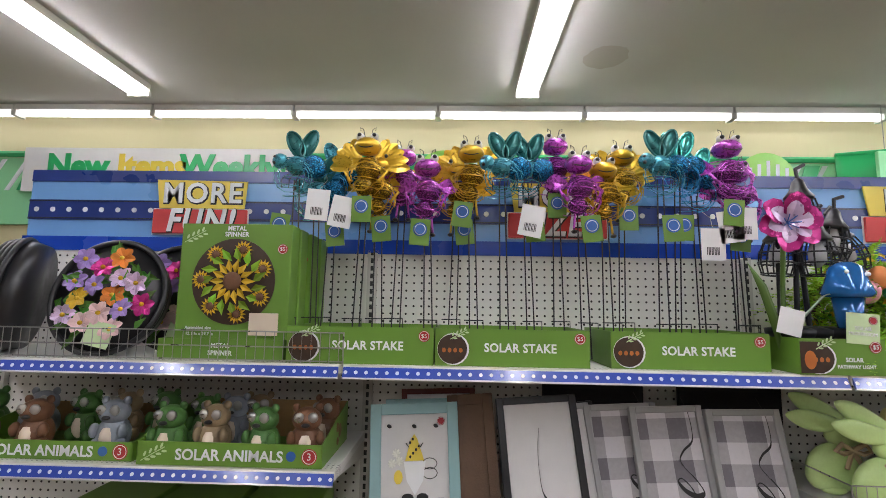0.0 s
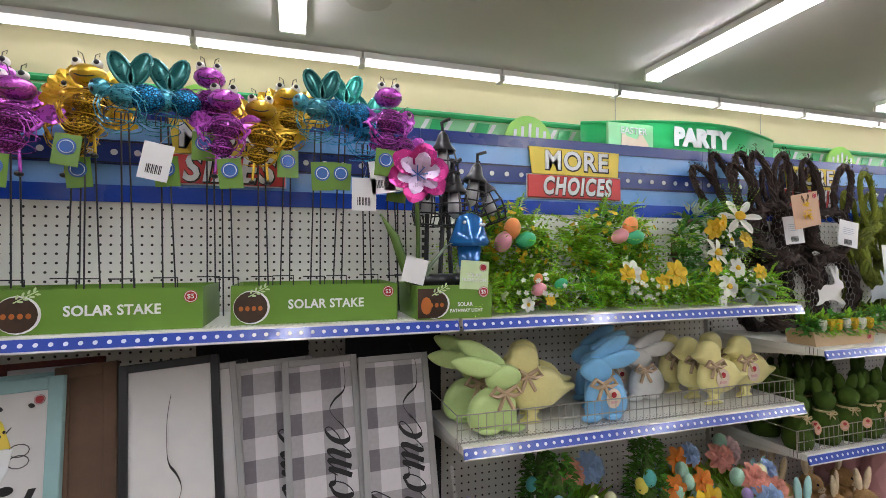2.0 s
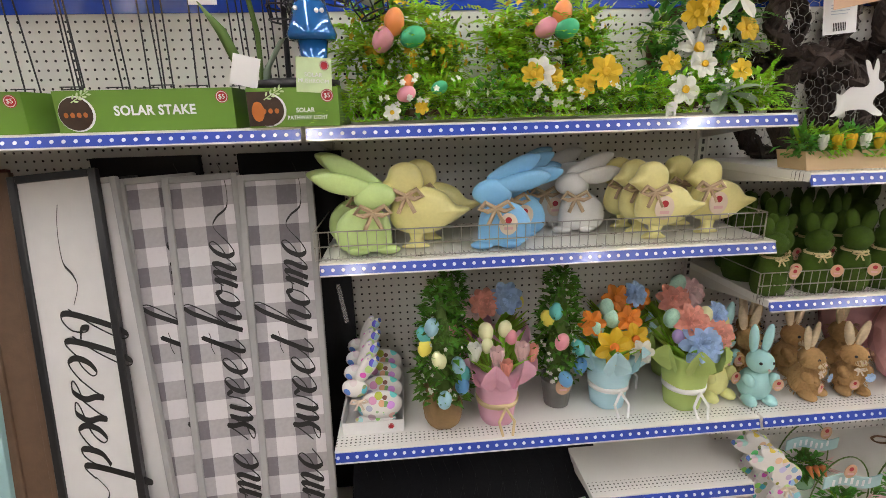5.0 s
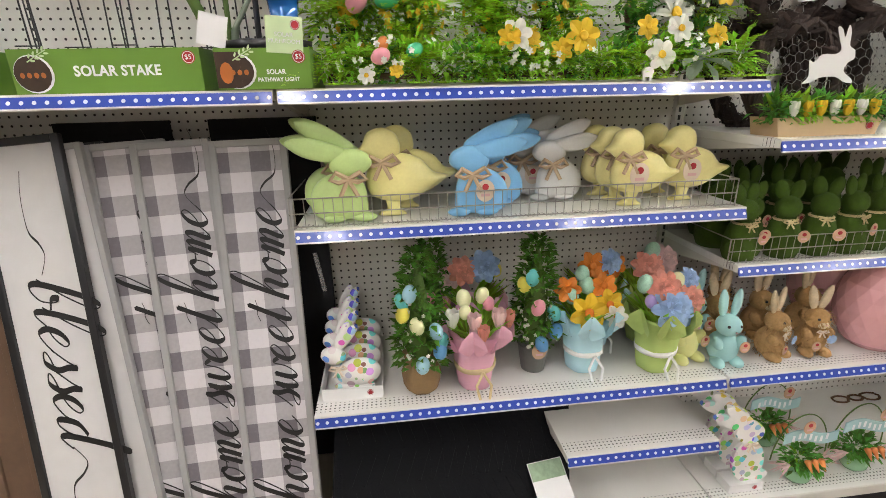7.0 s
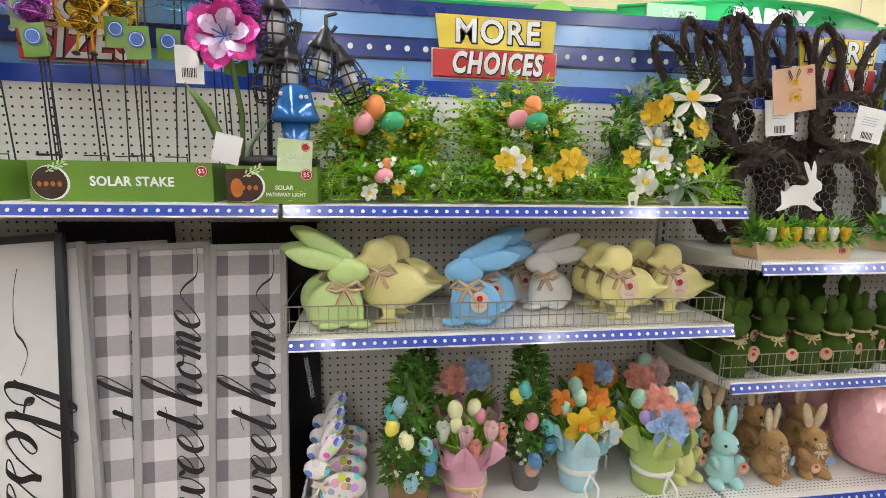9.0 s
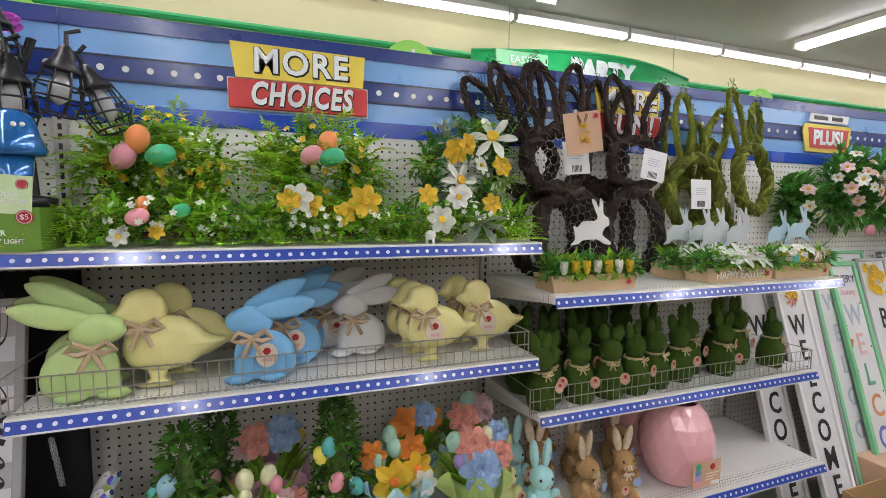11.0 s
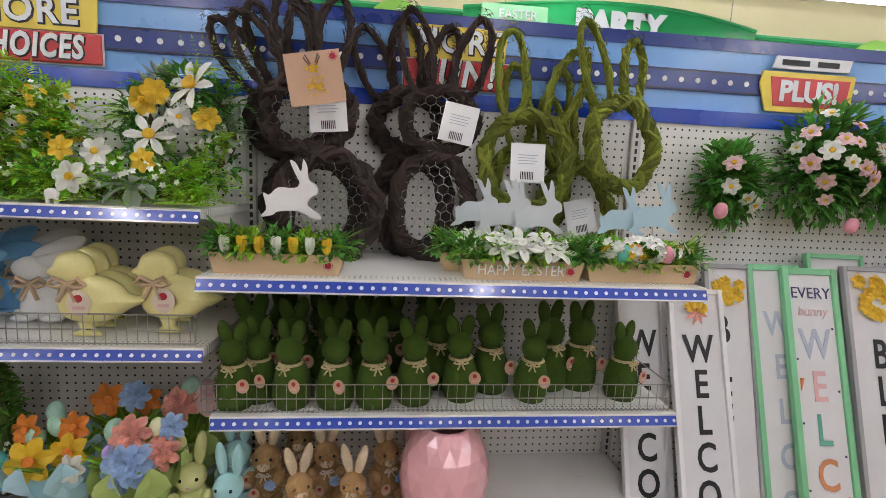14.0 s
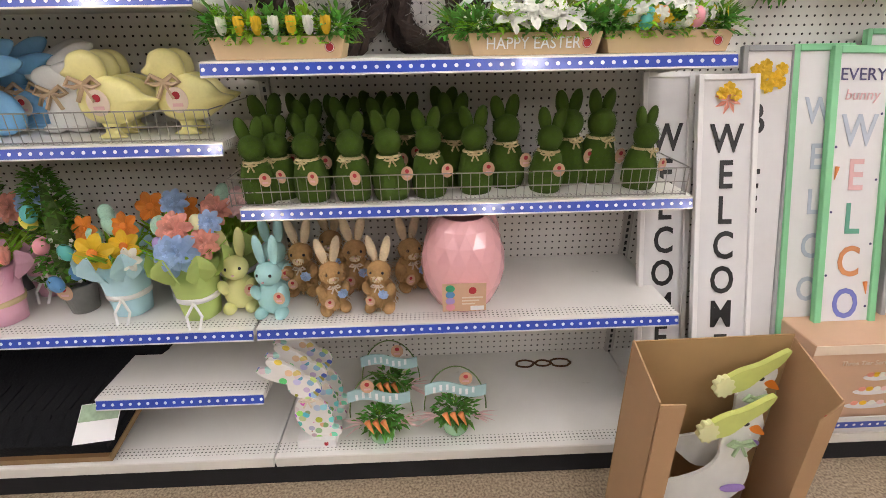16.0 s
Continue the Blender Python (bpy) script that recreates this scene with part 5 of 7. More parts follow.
def foliage(parent, c, r, ferns, leaves, mats=(FERN, LEAF2), size=0.026, fl=0.1, front=0.5, dense=2.4, low=None):
    """Sprays of fern and leaves round a middle, in two parts; nothing sinks under low."""
    c, r = Vector(c), Vector(r)
    ferns, leaves, size, fl = int(ferns * dense * 0.8), int(leaves * dense), size * 1.2, fl * 1.15
    bm = B()
    for k in range(ferns):
        d = direction(front)
        p = c + Vector((d.x * r.x, d.y * r.y, d.z * r.z)) * rnd(0.1, 0.65)
        fern_sprig(bm, p, d + Vector((0, 0, rnd(0, 0.4))), 11, fl * rnd(0.6, 1.25), fl * 0.27)
    lv = B()
    for k in range(leaves):
        d = direction(front * 0.7)
        p = c + Vector((d.x * r.x, d.y * r.y, d.z * r.z)) * rnd(0.2, 1.0)
        leaf(lv, p, d + Vector((rnd(-0.6, 0.6), rnd(-0.6, 0.2), rnd(-0.4, 0.6))), size * rnd(0.7, 1.3), size * rnd(0.35, 0.6))
    for b, m, name in ((bm, mats[0], "fern_sprays"), (lv, mats[1], "leaves")):
        if low is not None:
            for v in b.verts:
                if v.co.z < low:
                    v.co.z = low + rnd(0, 0.006)
        part(name, b, m, parent)


def sprinkle(parent, c, r, color, n, size=0.008, name="blossom_sprinkle"):
    bm = B()
    for k in range(n):
        d = direction(0.9)
        p = Vector(c) + Vector((d.x * r[0], d.y * r[1], d.z * r[2])) * rnd(0.8, 1.08)
        flower(bm, p, size, 5, d, 0.7, 0.3)
    tagged(part(name, bm, PETAL[color], parent), kind="stuff")


def bloom(parent, p, r, color, n=6, centre="yellow", normal=(0, -1, 0.2), layers=1, wide=0.7):
    bm = B()
    for k in range(layers):
        flower(bm, p, r * (1 - 0.22 * k), n + k, normal, wide, 0.25 + 0.3 * k)
    f = part("flower", bm, PETAL[color], parent)
    if centre:
        q = Vector(p) + Vector(normal).normalized() * r * 0.18
        part("flower_heart", lathe(B(), [(r * 0.14, -r * 0.1), (r * 0.25, r * 0.12), (r * 0.2, r * 0.16), (r * 0.02, r * 0.05)], 10), PETAL[centre], f, "", Matrix.Translation(q) @ Vector(normal).to_track_quat("Z", "Y").to_matrix().to_4x4(), True)


def eggs(parent, items):
    for x, y, z, c, r, a in items:
        part("egg", egg_shape(B(), (x, y, z), r, a), EGG[c], parent, f"{c} speckled egg", None, True)


random.seed(21)
for x, z in ((1.215, 1.575), (1.61, 1.575)):
    w = thing("egg_wreath", "green fern wreath with yellow sprigs and pastel eggs", "wreath", pose(x, 1.43, z), "egg wreaths")
    part("hoop", tube(B(), [(0.085 * math.cos(a), 0.03, 0.085 * math.sin(a)) for a in [2 * math.pi * i / 24 for i in range(24)]], 0.014, 7, True), BROWNF, w)
    for k in range(10):
        a = 2 * math.pi * k / 10
        foliage(w, (0.12 * math.cos(a), -0.02, 0.085 * math.sin(a)), (0.075, 0.055, 0.075), 9, 24, (FERN if k % 3 else LEAF1, LEAF1 if k % 3 else LEAF2), 0.024, 0.125, low=-0.15)
    sprinkle(w, (0, -0.03, 0.02), (0.19, 0.09, 0.15), "yellow", 60, 0.011)
    sprinkle(w, (0.03, -0.03, 0.0), (0.2, 0.08, 0.16), "white", 25, 0.007)
    eggs(w, ((-0.025, -0.13, 0.07, "orange", 0.026, 0.2), (-0.055, -0.13, 0.03, "pink", 0.026, 0.5), (0.02, -0.13, 0.035, "green", 0.026, 1.2)) if x < 1.4 else ((0.01, -0.13, 0.085, "orange", 0.025, 0.3), (-0.03, -0.13, 0.052, "pink", 0.024, 1.1), (0.02, -0.14, 0.048, "green", 0.025, 1.3)))
for x0, x1, fl in ((1.06, 1.45, 0), (1.45, 1.80, 1), (1.80, 2.17, 2)):
    g = thing("flower_garland", "low green spring garland with yellow and white flowers", "garland", pose((x0 + x1) / 2, 1.25, Z1 + 0.005), "shelf garlands")
    n = 6
    part("vine", tube(B(), [(-0.17 + 0.034 * k, 0.03 * math.sin(k), 0.02) for k in range(11)], 0.008, 6), BROWNF, g)
    for k in range(n):
        x = (x1 - x0) * (-0.45 + 0.9 * k / (n - 1))
        foliage(g, (x, -0.005, 0.05), (0.055, 0.05, 0.05), 8, 26, ((FERN, LEAF1), (LEAF1, LEAF1), (LEAF1, LEAF2))[(fl + k) % 3], 0.026, 0.085, low=0.001)
    sprinkle(g, (0, -0.03, 0.06), (0.17, 0.07, 0.05), "white", 36, 0.008)
    if fl == 0:
        eggs(g, ((-0.045, -0.075, 0.062, "pink", 0.018, 1.2), (-0.038, -0.06, 0.09, "orange", 0.013, 0.2), (0.035, -0.06, 0.075, "green", 0.016, 1.1)))
        bloom(g, (-0.08, -0.075, 0.02), 0.022, "white")
        bloom(g, (-0.01, -0.075, 0.03), 0.018, "yellow")
    elif fl == 1:
        for p, c, r in (((-0.09, -0.05, 0.105), "white", 0.04), ((-0.055, -0.05, 0.09), "yellow", 0.03), ((0.07, -0.06, 0.10), "yellow", 0.045), ((0.02, -0.06, 0.07), "yellow", 0.03), ((-0.11, -0.06, 0.1), "yellow", 0.03)):
            bloom(g, p, r, c)
    else:
        for p, c, r in (((-0.09, -0.07, 0.055), "white", 0.04), ((-0.04, -0.06, 0.115), "white", 0.035), ((0.06, -0.06, 0.10), "yellow", 0.03), ((-0.12, -0.05, 0.12), "yellow", 0.03)):
            bloom(g, p, r, c)
        for k in range(7):
            bm = B()
            petal(bm, (0.03, -0.06, 0.045), (math.cos(k), -0.5, math.sin(k) * 0.5 - 0.2), 0.075, 0.038)
            part("sage_leaf", bm, SAGE, g)
sw = thing("lily_wreath", "green wreath with white lilies and yellow daffodils", "wreath", pose(2.05, 1.42, 1.59))
part("hoop", tube(B(), [(0.11 * math.cos(a), 0.03, 0.11 * math.sin(a)) for a in [2 * math.pi * i / 24 for i in range(24)]], 0.012, 7, True), BROWNF, sw)
for k in range(9):
    a = 2 * math.pi * k / 9
    foliage(sw, (0.12 * math.cos(a), -0.02, 0.12 * math.sin(a)), (0.06, 0.05, 0.06), 5, 22, (LEAF2 if k % 2 else FERN, SAGE if k % 3 == 0 else LEAF2), 0.036, 0.10, low=-0.17)
for k in range(8):
    bm = B()
    fern_sprig(bm, (0.05 + 0.012 * k, -0.03, 0.10), (0.1 * k - 0.2, -0.3, 1.0), 12, 0.16, 0.024, 0.1)
    part("tall_sprig", bm, LEAF1 if k % 2 else LEAF2, sw)
for p, c, r, wide in (((0.06, -0.10, 0.11), "white", 0.075, 0.36), ((0.02, -0.1, 0.03), "white", 0.03, 0.7), ((-0.06, -0.1, 0.07), "yellow", 0.04, 0.8), ((-0.03, -0.11, 0.09), "yellow", 0.034, 0.8), ((0.09, -0.1, 0.03), "yellow", 0.036, 0.8), ((-0.05, -0.1, -0.02), "white", 0.06, 0.4)):
    bloom(sw, p, r, c, 6, "yellow", (rnd(-0.5, 0.5), -1, rnd(-0.2, 0.5)), 1, wide)
sprinkle(sw, (0, -0.03, 0), (0.17, 0.08, 0.15), "white", 50, 0.008)
mini = thing("white_cutout", "tiny white wooden rabbit ornament on the shelf edge", "ornament", pose(1.86, 1.165, Z1))
part("body", prism(B(), oval(0, 0.022, 0.014, 0.012), -0.004, 0.004), WHITE, mini)
for s in (-1, 1):
    part("leg", box(B(), s * 0.009 - 0.003, s * 0.009 + 0.003, -0.003, 0.003, 0, 0.02), WHITE, mini)


# ---- puffed glitter figures ----
def bow(parent, c, s=1.0, m=RAFFIA):
    bm = B()
    for q in (-1, 1):
        tube(bm, [(c[0], c[1], c[2]), (c[0] + q * 0.02 * s, c[1] - 0.006, c[2] + 0.012 * s), (c[0] + q * 0.03 * s, c[1] - 0.004, c[2]), (c[0] + q * 0.016 * s, c[1] - 0.004, c[2] - 0.005 * s), (c[0], c[1], c[2])], 0.0045 * s, 5)
        tube(bm, [(c[0], c[1], c[2]), (c[0] + q * 0.015 * s, c[1] - 0.006, c[2] - 0.03 * s)], 0.004 * s, 5)
    part("bow", bm, m, parent, "ribbon bow")


def hang_tag(parent, x, y, z, r=0.022, m=KRAFT):
    g = part("tag", prism(B(), oval(x, z, r * 0.85, r), y - 0.0015, y), m, parent, "round paper tag")
    part("price_mark", prism(B(), oval(x, z + r * 0.35, r * 0.3, r * 0.3, n=12), y - 0.003, y - 0.002), PRICE, g)
    part("print_bar", box(B(), x - r * 0.4, x + r * 0.4, y - 0.003, y - 0.002, z - r * 0.5, z - r * 0.25), INKS["rose"], g)


def puffed(bm, outline, depth):
    """A pillow: an outline in x and z, swelling to depth at its middle."""
    n = len(outline)
    cx, cz = sum(p[0] for p in outline) / n, sum(p[1] for p in outline) / n
    rings = []
    for k in range(-4, 5):
        f, y = math.cos(k / 4 * 1.45) ** 0.55, depth * math.sin(k / 4 * math.pi / 2)
        rings.append([Vector((cx + (x - cx) * f, y, cz + (z - cz) * f)) for x, z in outline])
    return ring_skin(bm, rings)


def closed_run(pts, steps=4):
    out = []
    n = len(pts)
    for i in range(n):
        a, b, c, d = [Vector(pts[(i + k) % n]) for k in (-1, 0, 1, 2)]
        for k in range(steps):
            f = k / steps
            out.append(0.5 * (2 * b + (c - a) * f + (2 * a - 5 * b + 4 * c - d) * f * f + (3 * b - a - 3 * c + d) * f ** 3))
    return [(p.x, p.y) for p in out]


def glitter_bunny(x, y, c, flip=1, s=1.0, ears=0.0, tag=True, yaw=0.0):
    t = thing("glitter_bunny", f"pale {c} glittered puffed rabbit with a ribbon bow", "decoration", pose(x, y, 1.0705, 0, 0, yaw) @ Matrix.Diagonal((flip * s, s, s, 1)), "glitter figures")
    m = GLITTER[c]
    part("body", puffed(B(), closed_run([(-0.052, 0.012), (-0.02, 0.006), (0.03, 0.006), (0.07, 0.012), (0.088, 0.04), (0.08, 0.085), (0.045, 0.118), (-0.005, 0.125), (-0.045, 0.10), (-0.055, 0.055)]), 0.026), m, t, "", None, True)
    part("head", puffed(B(), closed_run([(-0.07, 0.142), (-0.04, 0.118), (0.01, 0.115), (0.035, 0.14), (0.02, 0.172), (-0.02, 0.185), (-0.06, 0.17)]), 0.02), m, t, "", None, True)
    for dx, dy, dz, tilt in ((0.0, -0.006, 0.0, 0.10 + ears), (-0.012, 0.014, 0.012, 0.36 + ears)):
        co, si = math.cos(tilt), math.sin(tilt)
        shape = closed_run([(0.0, -0.012), (0.06, -0.026), (0.115, -0.020), (0.15, 0.004), (0.11, 0.024), (0.05, 0.022), (0.0, 0.010)])
        part("ear", puffed(B(), [(-0.012 + dx + u * co - v * si, 0.168 + dz + u * si + v * co) for u, v in shape], 0.011), m, t, "", pose(0, dy, 0), True)
    for q in (-0.045, 0.03):
        part("foot", ball(B(), (q, -0.012, 0.0125), (0.032, 0.018, 0.012), 0, 12), m, t, "", None, True)
    bow(t, (-0.012, -0.026, 0.112), 1.45, RIBBON)
    if tag:
        hang_tag(t, 0.02, -0.03, 0.07, 0.029, CREAM)


def glitter_chick(x, y, c, s=1.0, flip=1, tag=True, yaw=0.0):
    t = thing("glitter_chick", f"pale {c} glittered puffed chick with a ribbon bow", "decoration", pose(x, y, 1.0705, 0, 0, yaw) @ Matrix.Diagonal((flip * s, s, s, 1)), "glitter figures")
    m = GLITTER[c]
    part("body", puffed(B(), closed_run([(-0.065, 0.085), (-0.05, 0.05), (-0.005, 0.036), (0.05, 0.042), (0.092, 0.068), (0.13, 0.092), (0.095, 0.104), (0.065, 0.135), (0.015, 0.15), (-0.045, 0.14)]), 0.028), m, t, "", None, True)
    part("head", puffed(B(), closed_run([(-0.085, 0.155), (-0.068, 0.143), (-0.05, 0.13), (-0.01, 0.126), (0.018, 0.15), (0.012, 0.19), (-0.02, 0.208), (-0.055, 0.198), (-0.068, 0.172)]), 0.022), m, t, "", None, True)
    part("leg", puffed(B(), closed_run([(-0.022, 0.05), (-0.018, 0.02), (-0.04, 0.006), (-0.03, 0.001), (0.02, 0.001), (0.028, 0.006), (0.012, 0.02), (0.018, 0.05)]), 0.012), m, t, "", None, True)
    bow(t, (-0.025, -0.026, 0.132), 1.3, RIBBON)
    if tag:
        hang_tag(t, 0.0, -0.031, 0.09, 0.031, CREAM)


RIBBON = mat("tan organza ribbon", (0.52, 0.38, 0.24), 0.6, vary=0.15)
glitter_bunny(1.10, 1.215, "green", -1, 1.02, 0.1, False)
glitter_bunny(1.07, 1.33, "green", -1, 1.04, 0.05, False)
glitter_chick(1.225, 1.25, "yellow", 1.12, 1, False)
glitter_chick(1.265, 1.33, "yellow", 1.12, 1, False)
glitter_bunny(1.44, 1.215, "blue", 1, 1.0, 0.02)
glitter_bunny(1.51, 1.32, "blue", 1, 1.0, 0.0)
glitter_bunny(1.535, 1.41, "blue", 1, 1.0, 0.05)
glitter_bunny(1.70, 1.345, "white", 1, 0.96, 0.0, False)
glitter_bunny(1.63, 1.42, "white", 1, 1.0, 0.0)
for x, y, tg in ((1.885, 1.225, True), (1.875, 1.30, False), (1.86, 1.37, False), (2.06, 1.26, True), (2.04, 1.36, False)):
    glitter_chick(x, y, "yellow", 1.03, 1, tg)


# ---- topiaries and bouquets ----
ZB = 0.5555


def topiary(x, y, pot, cols, s=1.0):
    t = thing("egg_topiary", "small boxwood cone topiary with painted eggs", "topiary", pose(x, y, ZB) @ Matrix.Scale(s, 4), "topiaries")
    if pot == "burlap":
        part("pot", lathe(B(), [(0.034, 0), (0.052, 0.02), (0.056, 0.055), (0.04, 0.09), (0.052, 0.115), (0.03, 0.118)], 24, wob=0.05), BURLAP, t, "gathered burlap wrap", None, True)
    else:
        part("pot", lathe(B(), [(0.036, 0), (0.048, 0.085), (0.051, 0.088), (0.046, 0.092), (0.03, 0.08)], 24), ZINC, t, "mottled zinc pot", None, True)
        hang_tag(t, -0.0, -0.055, 0.085, 0.026)
    z0, z1 = 0.10, 0.42
    bm = B()
    for k in range(560):
        f = rnd(0, 1) ** 1.1
        a = rnd(0, 6.283)
        r = (0.056 * (1 - f) ** 0.5 + 0.010) * rnd(0.65, 1.12)
        p = (r * math.cos(a), r * math.sin(a), z0 + (z1 - z0) * f)
        leaf(bm, p, (math.cos(a) + rnd(-0.6, 0.6), math.sin(a) + rnd(-0.6, 0.6), rnd(-0.3, 0.9)), rnd(0.024, 0.036), rnd(0.014, 0.020))
    part("foliage", bm, LEAF3, t)
    part("core", lathe(B(), [(0.03, z0), (0.036, z0 + 0.08), (0.022, z0 + 0.2), (0.004, z1 - 0.03)], 12), STEM, t)
    its = []
    for k, c in enumerate(cols):
        f, a = 0.06 + 0.72 * ((k * 0.37) % 1), -1.57 + 1.0 * math.sin(k * 2.4)
        r = 0.056 * (1 - f) ** 0.5 + 0.018
        its.append((r * math.cos(a), r * math.sin(a), z0 + (z1 - z0) * f, c, 0.0195, rnd(-0.4, 0.4)))
    eggs(t, its)
    bm = B()
    for k in range(24):
        a, f = rnd(-3, 0), rnd(0, 0.6)
        r = 0.056 * (1 - f) ** 0.5 + 0.018
        flower(bm, (r * math.cos(a), r * math.sin(a), z0 + (z1 - z0) * f), 0.006, 5, (math.cos(a), math.sin(a), 0.2))
    part("white_sprigs", bm, PETAL["white"], t)


topiary(1.275, 1.19, "burlap", ["sky", "sky", "teal", "blue", "cream", "sky", "teal", "yellow"], 1.03)
topiary(1.33, 1.40, "zinc", ["green", "pink", "teal", "green", "pink"], 0.95)
topiary(1.63, 1.25, "zinc", ["blue", "teal", "yellow", "blue", "pink", "teal"], 1.02)


def bouquet(x, y, felt, label, heads, s=1.0, ribbon=SATIN):
    t = thing("flower_bouquet", label, "bouquet", pose(x, y, ZB) @ Matrix.Scale(s, 4), "bouquets")
    part("wrap", lathe(B(), [(0.045, 0), (0.05, 0.03), (0.058, 0.1), (0.07, 0.16), (0.06, 0.165), (0.03, 0.13)], 26, wob=0.04), FELT[felt], t, "folded felt wrap", None, True)
    for k in range(7):
        bm = B()
        a = 2 * math.pi * k / 7
        petal(bm, (0.05 * math.cos(a), 0.05 * math.sin(a), 0.11), (math.cos(a) * 0.55, math.sin(a) * 0.55, 1), 0.10, 0.075, Vector((math.cos(a), math.sin(a), 0)), 0.3)
        part("wrap_fold", bm, FELT[felt], t)
    part("ribbon", lathe(B(), [(0.0535, 0.055), (0.0565, 0.056), (0.0585, 0.07), (0.0555, 0.071)], 26), ribbon, t, "ribbon", None, True)
    for q in (-1, 1):
        part("ribbon_tail", tube(B(), [(0.012, -0.058, 0.063), (0.012 + q * 0.02, -0.07, 0.03), (0.012 + q * 0.012, -0.085, -0.004)], 0.004, 5), ribbon, t)
    bm = B()
    for k in range(40):
        a = rnd(0, 6.3)
        leaf(bm, (0.03 * math.cos(a), 0.03 * math.sin(a), 0.13), (math.cos(a) * 0.7, math.sin(a) * 0.7, 1), rnd(0.07, 0.13), 0.025)
    part("leaves", bm, LEAF1, t)
    for px, py, pz, kind, c, r in heads:
        if kind == "tulip":
            bm = B()
            for k in range(6):
                a = k * 1.047
                petal(bm, (px + 0.007 * math.cos(a), py + 0.007 * math.sin(a), pz - r), (math.cos(a) * 0.34, math.sin(a) * 0.34, 1), r * 2.1, r * 1.2, Vector((math.cos(a), math.sin(a), 0)), -0.2)
            ball(bm, (px, py, pz - r * 0.2), (r * 0.55, r * 0.55, r * 0.85), 0, 10)
            part("tulip", bm, PETAL[c], t)
        elif kind == "egg":
            eggs(t, ((px, py, pz, c, r, rnd(-0.3, 0.3)),))
        elif kind == "daff":
            bloom(t, (px, py, pz), r, c, 6, "orange", (rnd(-0.2, 0.2), -1, 0.3))
        else:
            bm = B()
            nrm = Vector((rnd(-0.3, 0.3), -1, 0.5))
            for q in range(5):
                flower(bm, (px, py, pz), r * (1 - 0.15 * q), 8, nrm, 0.6, 0.05 + 0.45 * q)
            part("peony", bm, PETAL[c], t)


random.seed(31)
bouquet(1.435, 1.20, "pink", "pink felt bouquet of tulips and eggs tied with a yellow ribbon", [(-0.065, -0.03, 0.21, "tulip", "white", 0.025), (-0.01, -0.05, 0.205, "tulip", "pink", 0.025), (0.055, -0.045, 0.21, "tulip", "pink", 0.026), (0.01, -0.07, 0.185, "tulip", "coral", 0.02), (-0.03, 0, 0.255, "egg", "cream", 0.02), (-0.03, -0.02, 0.225, "egg", "cream", 0.016), (0.02, 0.0, 0.26, "egg", "cream", 0.018), (0.035, -0.01, 0.24, "egg", "pink", 0.016), (0.085, -0.03, 0.2, "tulip", "coral", 0.022)], 1.08, RAFFIA)
bouquet(1.785, 1.235, "blue", "pale blue felt bouquet of daffodils and glitter eggs", [(-0.02, -0.05, 0.20, "daff", "yellow", 0.055), (0.05, -0.03, 0.21, "daff", "yellow", 0.045), (0.065, -0.05, 0.18, "daff", "white", 0.035), (0.0, 0.01, 0.255, "egg", "mint", 0.022), (-0.045, 0.0, 0.23, "egg", "mint", 0.02), (0.045, 0.02, 0.235, "egg", "mint", 0.02), (-0.01, 0.02, 0.285, "egg", "mint", 0.02), (-0.06, 0.0, 0.25, "daff", "orange", 0.04), (0.045, 0.0, 0.255, "daff", "orange", 0.04)], 1.06)
bouquet(2.005, 1.20, "green", "lime felt bouquet of pastel peonies and eggs with a white bow", [(0.0, -0.055, 0.205, "peony", "blue", 0.06), (-0.01, -0.02, 0.255, "peony", "coral", 0.05), (0.06, -0.03, 0.22, "peony", "coral", 0.045), (0.04, 0.0, 0.265, "egg", "cream", 0.018), (-0.055, 0.0, 0.26, "egg", "mint", 0.021), (-0.05, -0.03, 0.22, "egg", "purple", 0.016), (0.07, 0.0, 0.265, "peony", "blue", 0.035)], 1.08)
bouquet(2.06, 1.37, "green", "lime felt bouquet of peonies standing behind another", [(-0.02, -0.02, 0.25, "peony", "coral", 0.05), (0.04, 0, 0.26, "peony", "pink", 0.05), (0.0, 0.0, 0.29, "egg", "mint", 0.022)], 1.1)
bouquet(1.46, 1.38, "pink", "pink bouquet in clear wrap standing at the back", [(-0.03, -0.02, 0.27, "peony", "coral", 0.045), (0.03, -0.02, 0.28, "peony", "blue", 0.05), (0.07, 0.0, 0.26, "egg", "yellow", 0.018), (-0.06, 0.0, 0.25, "peony", "pink", 0.04)], 1.1)
bouquet(1.88, 1.38, "blue", "pale blue bouquet standing at the back", [(-0.03, -0.02, 0.26, "daff", "orange", 0.045), (0.03, -0.02, 0.27, "peony", "blue", 0.04), (0.05, 0.0, 0.25, "daff", "orange", 0.04)], 1.1)
bx = thing("white_tray", "white card tray holding floral fabric rabbits", "display tray", pose(1.075, 1.165, ZB))
part("front", box(B(), -0.085, 0.085, 0, 0.003, 0, 0.038), WHITE, bx)
part("bottom", box(B(), -0.085, 0.085, 0.0032, 0.3, 0, 0.004), WHITE, bx)
for s in (-1, 1):
    part("side", box(B(), s * 0.085 - 0.0015, s * 0.085 + 0.0015, 0.0032, 0.3, 0.0042, 0.05), WHITE, bx)
price_disc(bx, 0.05, -0.0006, 0.02, 0.009)
